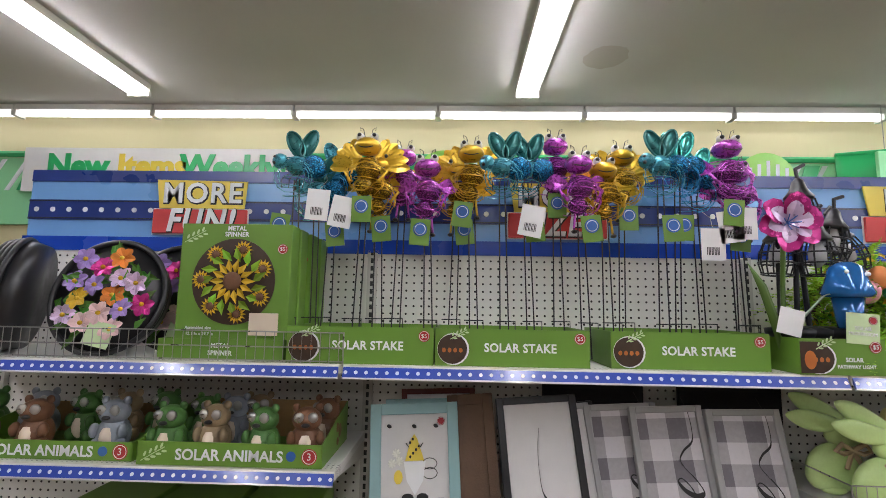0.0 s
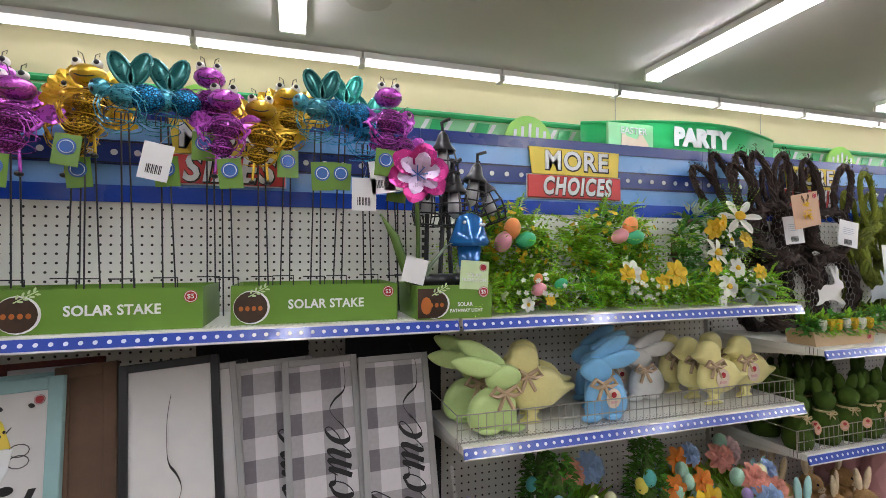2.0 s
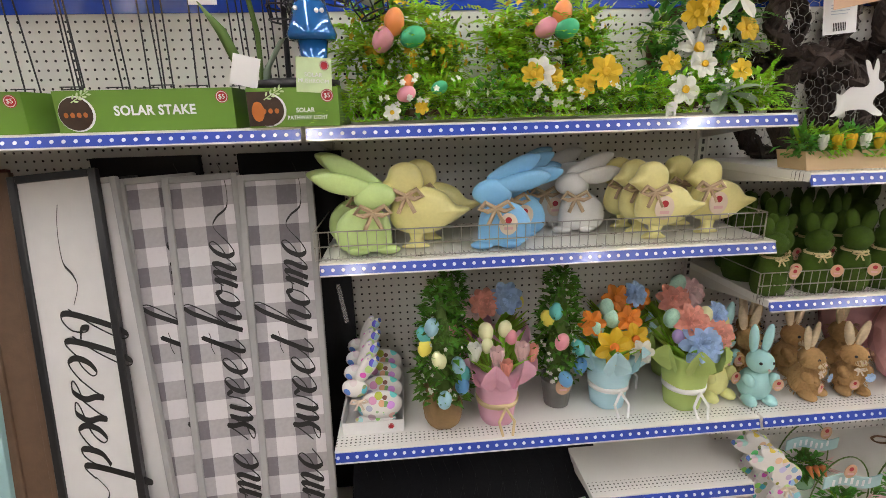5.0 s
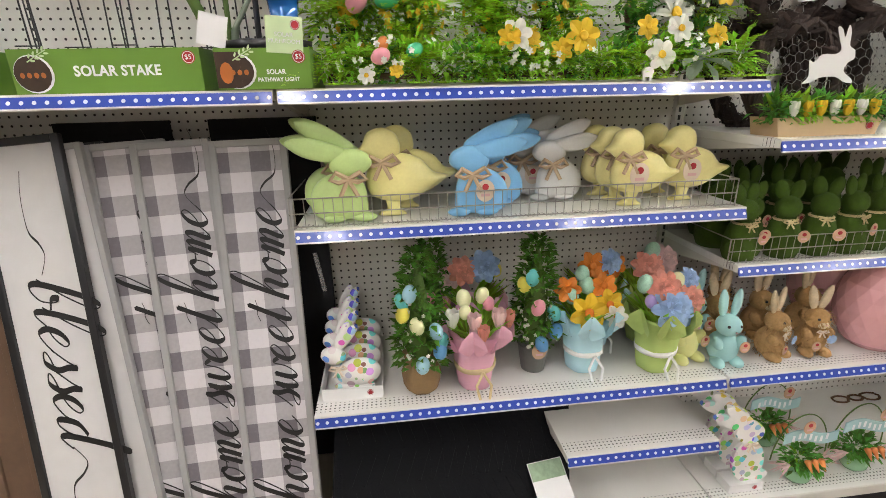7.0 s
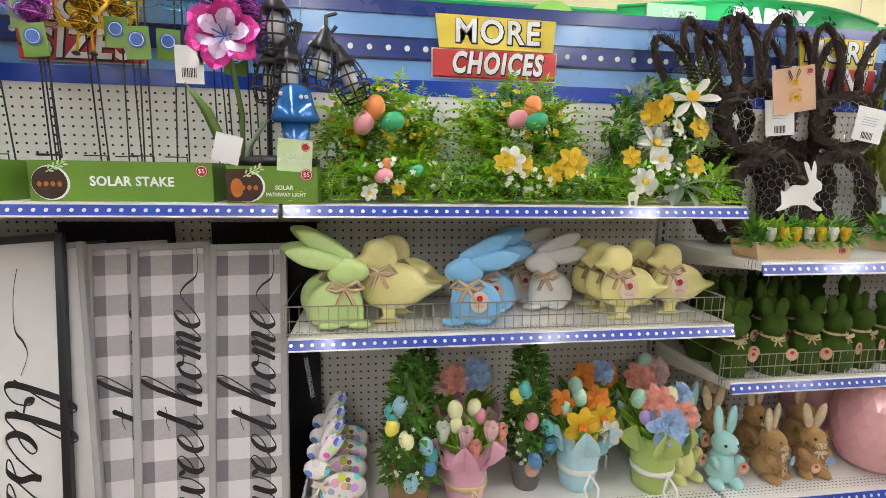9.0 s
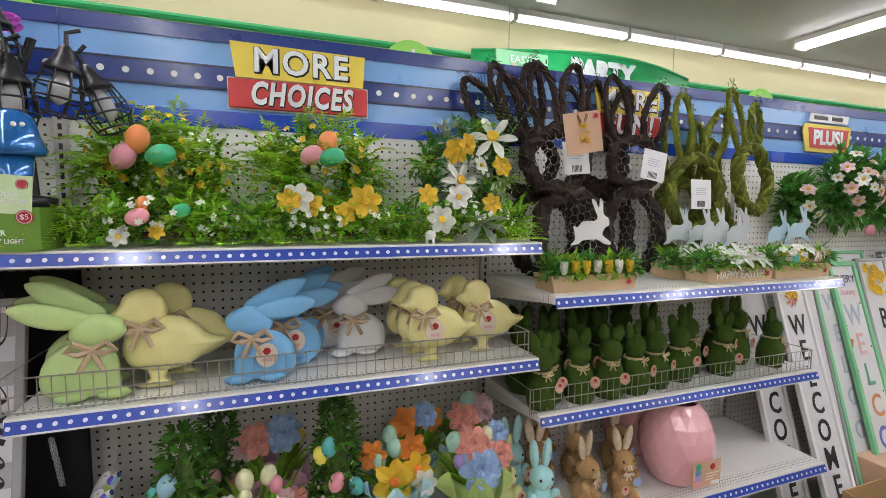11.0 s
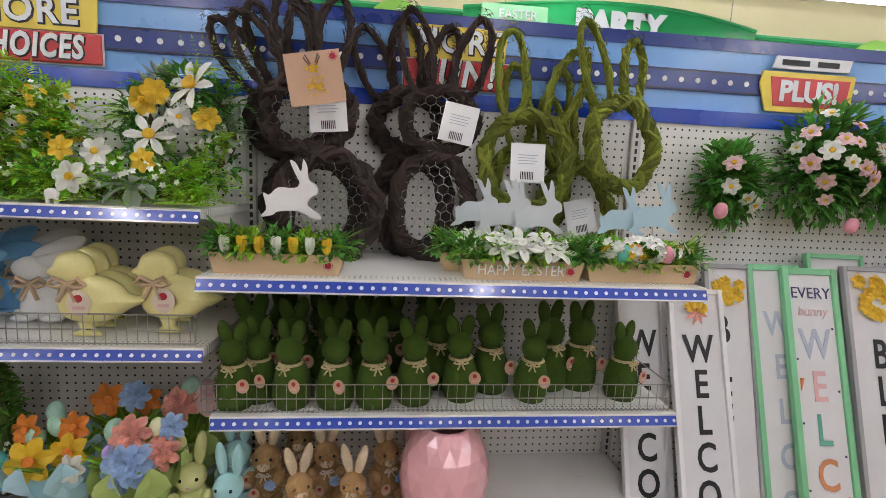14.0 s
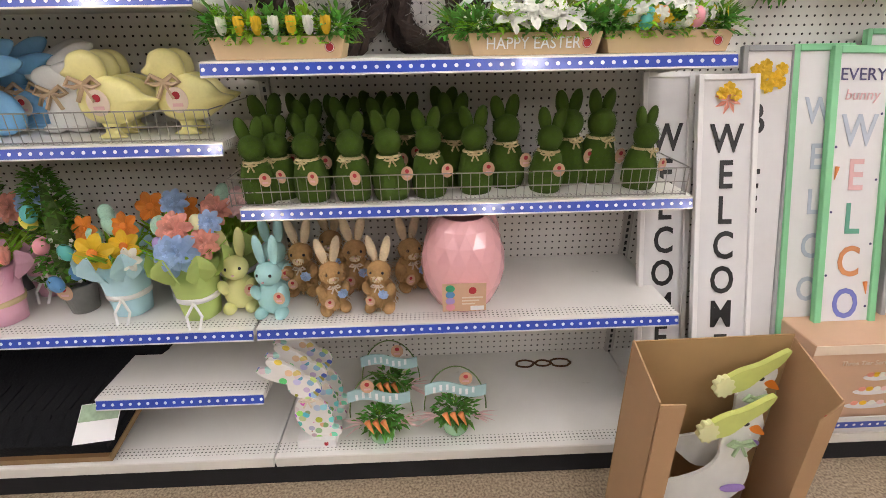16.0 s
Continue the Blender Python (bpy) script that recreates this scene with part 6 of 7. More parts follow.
for k in range(4):
    f = thing("fabric_rabbit", "floral print puffed rabbit in a tray", "decoration", pose(1.08, 1.195 + 0.06 * k, ZB + 0.005 + 0.012 * k), "fabric rabbits")
    bm = B()
    ball(bm, (0.015, 0, 0.065), (0.065, 0.022, 0.045), -0.1, 18)
    ball(bm, (0.0, 0, 0.02), (0.06, 0.018, 0.02), 0, 12)
    part("body", bm, FLORAL, f, "", None, True)
    part("head", ball(B(), (-0.052, 0, 0.125), (0.036, 0.02, 0.028), 0.2, 14), FLORAL, f, "", None, True)
    for q, a in ((-0.02, -1.15), (-0.01, -0.85)):
        part("ear", ball(B(), (q - 0.005, 0.005, 0.175), (0.055, 0.012, 0.016), a, 14), FLORAL, f, "", None, True)
    bow(f, (-0.04, -0.022, 0.095), 0.8, CREAM)
part_t = thing("hanging_label", "clear plastic strip hanging at the shelf side", "label", pose(1.0, 1.3, 0.9))
part("strip", box(B(), -0.006, 0.006, -0.001, 0.001, -0.06, 0.06), CLEAR, part_t, "", pose(0, 0, 0, 0, -8))


# ---- sitting rabbits ----
def sitting_rabbit(x, y, kind, s=1.0, yaw=0.0):
    straw = kind == "straw"
    m = FUR if straw else PASTEL[kind]
    t = thing("straw_rabbit" if straw else "flocked_rabbit", "brown straw rabbit holding a flower" if straw else f"{'pale yellow' if kind == 'yellow' else 'aqua'} flocked rabbit figure", "rabbit figure", pose(x, y, ZB, 0, 0, yaw) @ Matrix.Scale(s, 4), "sitting rabbits")
    bm = B()
    ball(bm, (0, 0, 0.05), (0.044, 0.042, 0.05), 0, 18)
    for q in (-1, 1):
        ball(bm, (q * 0.028, -0.03, 0.015), (0.018, 0.028, 0.0155), 0, 12)
        ball(bm, (q * 0.034, -0.025, 0.075), (0.014, 0.018, 0.022), q * 0.4, 12)
    part("body", bm, m, t, "", None, True)
    part("head", ball(B(), (0, -0.01, 0.125), (0.035, 0.036, 0.033), 0, 16), m, t, "", None, True)
    if straw:
        part("muzzle", ball(B(), (0, -0.038, 0.115), (0.018, 0.014, 0.013), 0, 10), FURL, t, "", None, True)
    for q in (-1, 1):
        part("ear", ball(B(), (q * 0.02, 0.0, 0.19), (0.014, 0.009, 0.045), q * (0.25 if straw else 0.1), 14), FURL if straw else m, t, "", None, True)
        part("eye", ball(B(), (q * 0.017, -0.038, 0.133), 0.0045, 0, 8), BLACK, t, "", None, True)
    part("nose", ball(B(), (0, -0.05, 0.119), (0.004, 0.003, 0.003), 0, 8), PETAL["pink"], t)
    if straw:
        bm = B()
        for k in range(420):
            d = direction(0.3)
            p = Vector((d.x * 0.043, d.y * 0.041, 0.05 + d.z * 0.048)) if k % 3 else Vector((d.x * 0.034, -0.01 + d.y * 0.035, 0.125 + d.z * 0.032))
            leaf(bm, p, d + Vector((rnd(-0.5, 0.5), rnd(-0.3, 0.3), -0.5)), 0.018, 0.0026)
        part("straw_tufts", bm, FUR, t)
        bm = B()
        flower(bm, (0.02, -0.055, 0.075), 0.016, 8)
        part("flower", bm, PETAL["blue"], t)
        hang_tag(t, -0.02, -0.056, 0.05, 0.016)
        bow(t, (0, -0.04, 0.092), 0.6, CREAM)
    else:
        hang_tag(t, 0.035, -0.045, 0.07, 0.018)


sitting_rabbit(2.115, 1.23, "yellow", 1.1, 10)
sitting_rabbit(2.225, 1.19, "teal", 1.06, -5)
sitting_rabbit(2.20, 1.33, "teal", 1.12, 0)
for x, y, yaw in ((2.285, 1.32, 0), (2.395, 1.20, 22), (2.45, 1.33, 10), (2.54, 1.20, -8), (2.62, 1.33, 25), (2.36, 1.42, 0)):
    sitting_rabbit(x, y, "straw", 1.0 + 0.08 * (y > 1.3), yaw)


def egg_planter(x, y, yaw):
    t = thing("egg_basket", "glossy pink quilted plastic egg container with an open top", "container", pose(x, y, ZB, 0, 0, yaw) @ Matrix.Scale(1.07, 4), "egg containers")
    n = 18
    prof = [(0.058, 0.0), (0.082, 0.02), (0.098, 0.05), (0.111, 0.085), (0.116, 0.125), (0.113, 0.165), (0.102, 0.205), (0.083, 0.24), (0.064, 0.262), (0.058, 0.266), (0.056, 0.258), (0.07, 0.235), (0.084, 0.2), (0.086, 0.12), (0.05, 0.02)]
    bm = B()
    vs = [[bm.verts.new((r * math.cos(2 * math.pi * (i + 0.5 * (j % 2)) / n), r * math.sin(2 * math.pi * (i + 0.5 * (j % 2)) / n), z)) for i in range(n)] for j, (r, z) in enumerate(prof)]
    for j in range(len(prof) - 1):
        for i in range(n):
            a, b, c, d = vs[j][i], vs[j][(i + 1) % n], vs[j + 1][i], vs[j + 1][(i + 1) % n]
            for f in (((a, b, d), (a, d, c)) if j % 2 else ((a, b, c), (b, d, c))):
                bm.faces.new(f)
    bm.faces.new(vs[0][::-1])
    part("shell", bm, PINKC, t)
    g = part("label", box(B(), -0.062, 0.05, -0.1265, -0.1245, 0.045, 0.125), KRAFT, t, "brown paper product label")
    for k, c in enumerate(("green", "blue", "purple", "pink")):
        part("label_photo", prism(B(), oval(-0.042, 0.112 - 0.018 * k, 0.012, 0.010, n=12), -0.128, -0.127), EGG[c], g)
    part("price_mark", prism(B(), oval(0.015, 0.105, 0.010, 0.010, n=14), -0.128, -0.127), PRICE, g)
    for k in range(3):
        part("print_bar", box(B(), -0.012, 0.042 - 0.01 * k, -0.1278, -0.127, 0.083 - 0.009 * k, 0.087 - 0.009 * k), CREAM, g)
    part("barcode", box(B(), 0.01, 0.045, -0.1278, -0.127, 0.048, 0.06), PAPER, g)
    return t


ep = egg_planter(2.785, 1.215, 0)
copy_thing(ep, pose(2.80, 1.425, ZB, 0, 0, 40))


# ---- moss rabbits ----
ZM = 0.8955


def moss_rabbit():
    t = thing("moss_rabbit", "dark green moss-covered rabbit with a raffia bow", "rabbit figure", Matrix(), "moss rabbits")
    bm = B()
    lathe(bm, [(0.04, 0.0), (0.047, 0.02), (0.046, 0.06), (0.036, 0.1), (0.022, 0.118), (0.015, 0.12)], 20)
    part("body", bm, MOSS, t, "", None, True)
    part("head", ball(B(), (0, -0.004, 0.145), (0.034, 0.033, 0.034), 0, 18), MOSS, t, "", None, True)
    for q in (-1, 1):
        part("ear", ball(B(), (q * 0.019, 0.004, 0.190), (0.0175, 0.011, 0.034), q * 0.25, 14), MOSS, t, "", None, True)
    bm = B()
    for k in range(700):
        d = direction(0.2)
        c, r = ((0, 0, 0.06), (0.046, 0.046, 0.066)) if k % 3 else ((0, -0.004, 0.145), (0.034, 0.033, 0.034))
        leaf(bm, (c[0] + d.x * r[0], c[1] + d.y * r[1], c[2] + d.z * r[2]), d + Vector((rnd(-1, 1), rnd(-1, 1), rnd(-1, 1))), 0.007, 0.0025)
    part("moss_fuzz", bm, MOSS, t)
    part("raffia_band", lathe(B(), [(0.029, 0.107), (0.032, 0.109), (0.031, 0.113), (0.026, 0.114)], 16), RAFFIA, t)
    bow(t, (0.0, -0.034, 0.108), 0.6, RAFFIA)
    hang_tag(t, 0.034, -0.045, 0.07, 0.018)
    return t


random.seed(44)
first = moss_rabbit()
random.seed(45)
spots = [(2.235, 1.21), (2.285, 1.25), (2.375, 1.215), (2.485, 1.215), (2.59, 1.215), (2.695, 1.235), (2.825, 1.255), (3.02, 1.25), (3.29, 1.255), (2.92, 1.31), (3.10, 1.33), (3.19, 1.33), (2.76, 1.34)]
spots += [(2.25 + 0.105 * k, 1.345 + 0.01 * (k % 2)) for k in range(4)] + [(2.3 + 0.11 * k, 1.46) for k in range(5)]
for k, (x, y) in enumerate(spots):
    m = pose(x, y, ZM, 0, rnd(-3, 3), rnd(-25, 25)) @ Matrix.Scale(rnd(1.0, 1.08) * (1.12 if y > 1.3 else 1.0), 4)
    if k == 0:
        first.matrix_basis = m
    else:
        o = copy_thing(first, m)
        o.matrix_basis = m


# ---- twig wreath rabbits ----
def twig_ring(bm, cx, cz, rx, rz, y, thick, strands, turn=0.0, n=36):
    for s in range(strands):
        ph, off = rnd(0, 6.3), rnd(0.2, 1.0) * thick
        pts = []
        for i in range(n):
            a = 2 * math.pi * i / n
            q = ph + 5 * a * (1 if s % 2 else -1)
            ex, ez = (rx + off * math.cos(q)) * math.cos(a), (rz + off * math.cos(q)) * math.sin(a)
            c, w = math.cos(turn), math.sin(turn)
            pts.append((cx + ex * c - ez * w + rnd(-0.0025, 0.0025), y + off * math.sin(q), cz + ex * w + ez * c + rnd(-0.0025, 0.0025)))
        tube(bm, pts, thick * (0.2 + 0.14 * (s % 3)), 5, True)
    core = [(cx + rx * math.cos(a) * math.cos(turn) - rz * math.sin(a) * math.sin(turn), y + 0.002, cz + rx * math.cos(a) * math.sin(turn) + rz * math.sin(a) * math.cos(turn)) for a in [2 * math.pi * i / n for i in range(n)]]
    tube(bm, core, thick * 0.82, 8, True)
    for k in range(int(420 * (rx + rz) / 0.15)):
        a = rnd(0, 6.3)
        c, w = math.cos(turn), math.sin(turn)
        f = 1 + rnd(-1, 1) * thick / rx
        ex, ez = rx * f * math.cos(a), rz * f * math.sin(a)
        leaf(bm, (cx + ex * c - ez * w, y - rnd(-0.3, 1.0) * thick, cz + ex * w + ez * c), (-math.sin(a) + rnd(-0.7, 0.7), rnd(-0.8, 0.2), math.cos(a) + rnd(-0.7, 0.7)), rnd(0.012, 0.024), 0.003)


def hexnet(bm, cx, cz, rx, rz, y, s=0.017):
    dx, dz = s * 1.732, s * 1.5
    for j in range(-12, 13):
        for i in range(-12, 13):
            x, z = i * dx + (j % 2) * dx / 2, j * dz
            for a in (90, 210, 330):
                u = (x + s * math.cos(radians(a)), z + s * math.sin(radians(a)))
                v = (x + s * math.cos(radians(a + 60)), z + s * math.sin(radians(a + 60)))
                if (u[0] / rx) ** 2 + (u[1] / rz) ** 2 < 1 and (v[0] / rx) ** 2 + (v[1] / rz) ** 2 < 1:
                    bulge = -0.02 * (1 - (u[0] / rx) ** 2 - (u[1] / rz) ** 2)
                    tube(bm, [(cx + u[0], y + bulge, cz + u[1]), (cx + v[0], y + bulge, cz + v[1])], 0.0007, 3)


def twig_rabbit(x, y, z, m, body, head, ears, label, net=True, spin=0.0, yaw=0.0, tag=True):
    """body: rx, rz or None; head: rx, rz. z is the foot."""
    t = thing("twig_rabbit", label, "wreath", pose(x, y, z, -4, spin, yaw), "twig rabbits")
    hz = head[1]
    if body:
        bm = B()
        twig_ring(bm, 0, body[1] + 0.015, body[0], body[1], 0, 0.026, 16)
        part("body_ring", bm, m, t)
        hz = body[1] * 2 + head[1] + 0.035
        if net:
            bm = B()
            hexnet(bm, 0, body[1] + 0.015, body[0], body[1], -0.012)
            part("wire_netting", bm, WIRE, t, "hexagonal wire netting")
    bm = B()
    twig_ring(bm, 0, hz, head[0], head[1], 0, 0.023, 16)
    part("head_ring", bm, m, t)
    if net:
        bm = B()
        hexnet(bm, 0, hz, head[0], head[1], -0.012)
        part("wire_netting", bm, WIRE, t)
    for ex, h, w, tn in ears:
        bm = B()
        c, q = math.cos(tn), math.sin(tn)
        twig_ring(bm, ex - q * h * 0.5, hz + head[1] + h * 0.46, w, h * 0.56, 0.0, 0.012, 7, tn, 26)
        part("ear_loop", bm, m, t)
    if tag:
        g = part("barcode_card", box(B(), -0.05, 0.05, -0.032, -0.031, hz - 0.06, hz + 0.05), PAPER, t, "white barcode card", pose(0, 0, 0, 0, 8 if net else -2))
        for k in range(8):
            part("bar", box(B(), -0.02 + k * 0.005, -0.0175 + k * 0.005, -0.0328, -0.0322, hz - 0.052, hz - 0.03), INK, g)
        for k in range(4):
            part("print_line", box(B(), -0.028, 0.028 - 0.006 * (k % 2), -0.0328, -0.0322, hz + 0.016 - k * 0.008, hz + 0.018 - k * 0.008), INKS["grey"], g)
    return t


random.seed(52)
ZT = 1.2565
EAR2 = ((-0.07, 0.2, 0.046, 0.3), (0.0, 0.22, 0.045, 0.0), (0.075, 0.2, 0.042, -0.35))
EAR = ((-0.055, 0.22, 0.044, 0.25), (0.055, 0.21, 0.044, -0.22))
twig_rabbit(2.475, 1.36, ZT, TWIG, (0.128, 0.140), (0.112, 0.098), EAR2, "dark twig rabbit wreath with wire netting", True, -13)
twig_rabbit(2.43, 1.45, ZT, TWIG, (0.130, 0.14), (0.112, 0.1), ((-0.06, 0.22, 0.046, 0.35), (0.0, 0.24, 0.04, 0.1), (0.06, 0.22, 0.042, -0.25)), "dark twig rabbit wreath standing behind another", True, -16, 0, False)
tag = thing("kraft_card", "brown product card with a yellow rabbit wreath picture", "card", pose(2.415, 1.29, 1.735, 0, -10))
part("card", box(B(), -0.07, 0.07, 0, 0.001, -0.065, 0.065), KRAFT, tag)
bm = B()
for k in range(90):
    a, f = rnd(0, 6.3), rnd(0, 1)
    p = (0.024 * f * math.cos(a), -0.002, -0.02 + 0.024 * f * math.sin(a)) if k % 3 else (0.018 * f * math.cos(a), -0.002, 0.022 + 0.015 * f * math.sin(a))
    leaf(bm, p, (rnd(-1, 1), -0.3, rnd(-1, 1)), 0.009, 0.005, Vector((0, -1, 0)))
part("picture", bm, PETAL["yellow"], tag)
for q in (-1, 1):
    part("picture_ear", tube(B(), [(q * 0.008, -0.002, 0.03), (q * 0.02, -0.002, 0.05), (q * 0.016, -0.002, 0.058), (q * 0.006, -0.002, 0.035)], 0.0015, 4), BROWNF, tag)
price_disc(tag, 0.052, -0.0006, 0.048, 0.011)
part("cord", tube(B(), [(0, 0.0, 0.064), (0.0, 0.05, 0.08)], 0.0008, 4), WIRE, tag)
twig_rabbit(2.725, 1.40, ZT, TWIG, (0.108, 0.145), (0.102, 0.085), EAR, "dark twig rabbit wreath with wire netting", True, 3, -6)
twig_rabbit(2.69, 1.48, ZT, TWIG, (0.108, 0.145), (0.1, 0.085), EAR2, "dark twig rabbit wreath standing behind another", False, -4, 0, False)
twig_rabbit(3.00, 1.375, ZT + 0.165, MOSSTWIG, None, (0.125, 0.135), ((-0.05, 0.23, 0.042, 0.1), (0.07, 0.2, 0.045, -0.35)), "mossy green twig rabbit head wreath", False, 2)
twig_rabbit(3.04, 1.47, ZT + 0.06, MOSSTWIG, None, (0.12, 0.145), ((-0.03, 0.25, 0.04, 0.1), (0.06, 0.24, 0.04, -0.15)), "mossy green twig rabbit head wreath standing behind", False, 0, 0, False)
twig_rabbit(3.31, 1.36, ZT + 0.24, MOSSTWIG, None, (0.10, 0.125), ((-0.04, 0.23, 0.036, 0.1), (0.05, 0.16, 0.032, -0.2)), "mossy green twig rabbit head wreath hanging tilted", False, -12, 8, False)
twig_rabbit(3.23, 1.46, ZT, MOSSTWIG, None, (0.115, 0.15), ((-0.03, 0.22, 0.04, 0.1), (0.05, 0.22, 0.04, -0.1)), "mossy green twig rabbit head wreath leaning", False, -10, 8, True)
for x, y, z in ((2.99, 1.385, ZT), (3.30, 1.36, ZT)):
    s = thing("wreath_stand", "thin wire stand holding a twig wreath", "stand", pose(x, y + 0.03, z))
    part("post", tube(B(), [(0, 0, 0), (0, 0, 0.3)], 0.002, 5), WIRE, s)


# ---- planter boxes with metal rabbits ----
def cutout(parent, x, z, m, y=0.0, flip=1, s=1.0):
    f = flip * s
    shape = [(-0.075, 0.004), (-0.045, 0.008), (-0.03, 0.016), (0.02, 0.018), (0.05, 0.006), (0.075, 0.004), (0.07, 0.013), (0.042, 0.03), (0.05, 0.048), (0.066, 0.056), (0.062, 0.074), (0.044, 0.084), (0.04, 0.11), (0.03, 0.126), (0.025, 0.1), (0.012, 0.118), (-0.002, 0.122), (0.012, 0.094), (0.022, 0.076), (0.008, 0.066), (-0.03, 0.066), (-0.052, 0.05), (-0.066, 0.054), (-0.062, 0.036), (-0.06, 0.018)]
    part("rabbit_cutout", prism(B(), closed_run([(x + f * u * 0.84, z + s * v) for u, v in shape], 3), y, y + 0.0018), m, parent, "flat metal leaping rabbit")
    part("cutout_rod", tube(B(), [(x, y + 0.003, -0.09 + z), (x, y + 0.003, z + 0.03)], 0.0015, 5), WIRE, parent)


GALV = mat("brushed zinc cutout", (0.62, 0.66, 0.68), 0.45, 0.25, vary=0.12, scale=25)
PALEB = mat("pale blue cutout", (0.46, 0.64, 0.72), 0.5, vary=0.06)


def planter(x0, x1, y, label, words, kind):
    w = (x1 - x0) / 2
    t = thing("planter_box", label, "planter", pose((x0 + x1) / 2, y, ZT), "planter boxes")
    fr = B()
    prism(fr, [(-w + 0.012, 0), (w - 0.012, 0), (w, 0.048), (-w, 0.048)], 0, 0.006)
    part("front_board", fr, CRAFT, t)
    fr = B()
    prism(fr, [(-w + 0.012, 0), (w - 0.012, 0), (w, 0.048), (-w, 0.048)], 0.09, 0.096)
    part("back_board", fr, CRAFT, t)
    for s in (-1, 1):
        bm = B()
        v = [bm.verts.new(p) for p in ((s * (w - 0.012), 0.0062, 0), (s * (w - 0.012), 0.0898, 0), (s * w, 0.0898, 0.048), (s * w, 0.0062, 0.048), (s * (w - 0.018), 0.0062, 0), (s * (w - 0.018), 0.0898, 0), (s * (w - 0.006), 0.0898, 0.048), (s * (w - 0.006), 0.0062, 0.048))]
        for f in ((0, 1, 2, 3), (4, 7, 6, 5), (0, 3, 7, 4), (1, 5, 6, 2), (3, 2, 6, 7), (0, 4, 5, 1)):
            bm.faces.new([v[i] for i in f])
        bmesh.ops.recalc_face_normals(bm, faces=bm.faces)
        part("end_board", bm, CRAFT, t)
    part("soil", box(B(), -w + 0.013, w - 0.013, 0.0065, 0.0895, 0.003, 0.038), MATBLACK, t, "dark foam filling")
    price_disc(t, w - 0.035, -0.0004, 0.024, 0.011)
    if words:
        text_part(words, 0.036, DOTW, t, pose(-0.005, -0.0012, 0.024), 0, 0.0004, squeeze=0.92)
    for k in range(5):
        x = -w * 0.85 + w * 1.7 * k / 4
        foliage(t, (x, 0.035, 0.064), (0.05, 0.045, 0.036), 4, 60, (LEAF1, LEAF1 if k % 2 else LEAF2), 0.024, 0.06, 0.4, low=0.03)
    for s in (-1, 1):
        for k in range(3 if kind == 0 else 5):
            bm = B()
            leaf(bm, (s * w * 0.8, 0.05, 0.05), (s * rnd(0.3, 0.9), rnd(-0.4, 0.2), rnd(0.5, 1)), rnd(0.08, 0.12), 0.016)
            part("blade", bm, LEAF1 if k % 2 else LEAF2, t)
    if kind == 0:
        for k in range(7):
            x = -w * 0.75 + w * 1.5 * k / 6
            c = "yellow" if k in (1, 2, 4, 6) else "white"
            bm = B()
            for q in range(5):
                a = q * 1.257
                petal(bm, (x + 0.004 * math.cos(a), 0.0 + 0.004 * math.sin(a) - 0.005, 0.05), (math.cos(a) * 0.3, math.sin(a) * 0.3, 1), 0.04, 0.022, Vector((math.cos(a), math.sin(a), 0)), -0.25)
            ball(bm, (x, -0.005, 0.068), (0.011, 0.011, 0.018), 0, 10)
            part("tulip", bm, PETAL[c], t)
        cutout(t, 0.02, 0.125, WHITE, 0.055, 1, 1.15)
    elif kind == 1:
        for x, z, r in ((-0.06, 0.075, 0.05), (-0.01, 0.085, 0.055), (0.055, 0.08, 0.05), (0.09, 0.07, 0.04)):
            bloom(t, (x, 0.0, z), r, "white", 6, "white", (rnd(-0.4, 0.4), -0.7, 0.7), 1, 0.42)
        sprinkle(t, (0, 0.03, 0.085), (0.13, 0.05, 0.035), "white", 50, 0.009)
        cutout(t, -0.045, 0.11, GALV, 0.07, 1, 1.1)
        cutout(t, 0.045, 0.11, GALV, 0.055, 1, 1.1)
    else:
        sprinkle(t, (0, 0.03, 0.08), (0.14, 0.05, 0.035), "white", 46, 0.015)
        sprinkle(t, (0, 0.03, 0.08), (0.14, 0.05, 0.03), "yellow", 18, 0.012)
        eggs(t, ((-0.06, -0.002, 0.072, "teal", 0.019, 0.3), (-0.025, 0.0, 0.078, "orange", 0.016, 0.2), (0.055, -0.002, 0.075, "pink", 0.018, -0.2)))
        cutout(t, -0.04, 0.11, PALEB, 0.07, 1, 1.05)
        cutout(t, 0.045, 0.12, PALEB, 0.055, 1, 1.1)


random.seed(61)
planter(2.205, 2.51, 1.13, "pale wood planter with tulips and a white rabbit cut-out", None, 0)
planter(2.79, 3.10, 1.13, "pale wood planter lettered Happy Easter with lilies and zinc rabbits", "HAPPY EASTER", 1)
planter(3.108, 3.41, 1.135, "pale wood planter with mixed flowers, eggs and blue rabbits", None, 2)
planter(2.75, 3.04, 1.235, "pale wood planter of lilies standing behind another", None, 1)


# ---- base shelf things ----
ZD = 0.1195
mats = thing("doormat_stack", "sloping stack of ribbed black rubber doormats on brown mats", "doormats", Matrix())


def slab(x0, x1, y0, z0, y1, z1, th, sk):
    bm = B()
    v = [bm.verts.new(p) for p in ((x0, y0, z0), (x1, y0, z0), (x1 + sk, y1, z1), (x0, y1, z1), (x0, y0, z0 + th), (x1, y0, z0 + th), (x1 + sk, y1, z1 + th), (x0, y1, z1 + th))]
    for f in ((0, 3, 2, 1), (4, 5, 6, 7), (0, 1, 5, 4), (1, 2, 6, 5), (2, 3, 7, 6), (3, 0, 4, 7)):
        bm.faces.new([v[i] for i in f])
    return bm


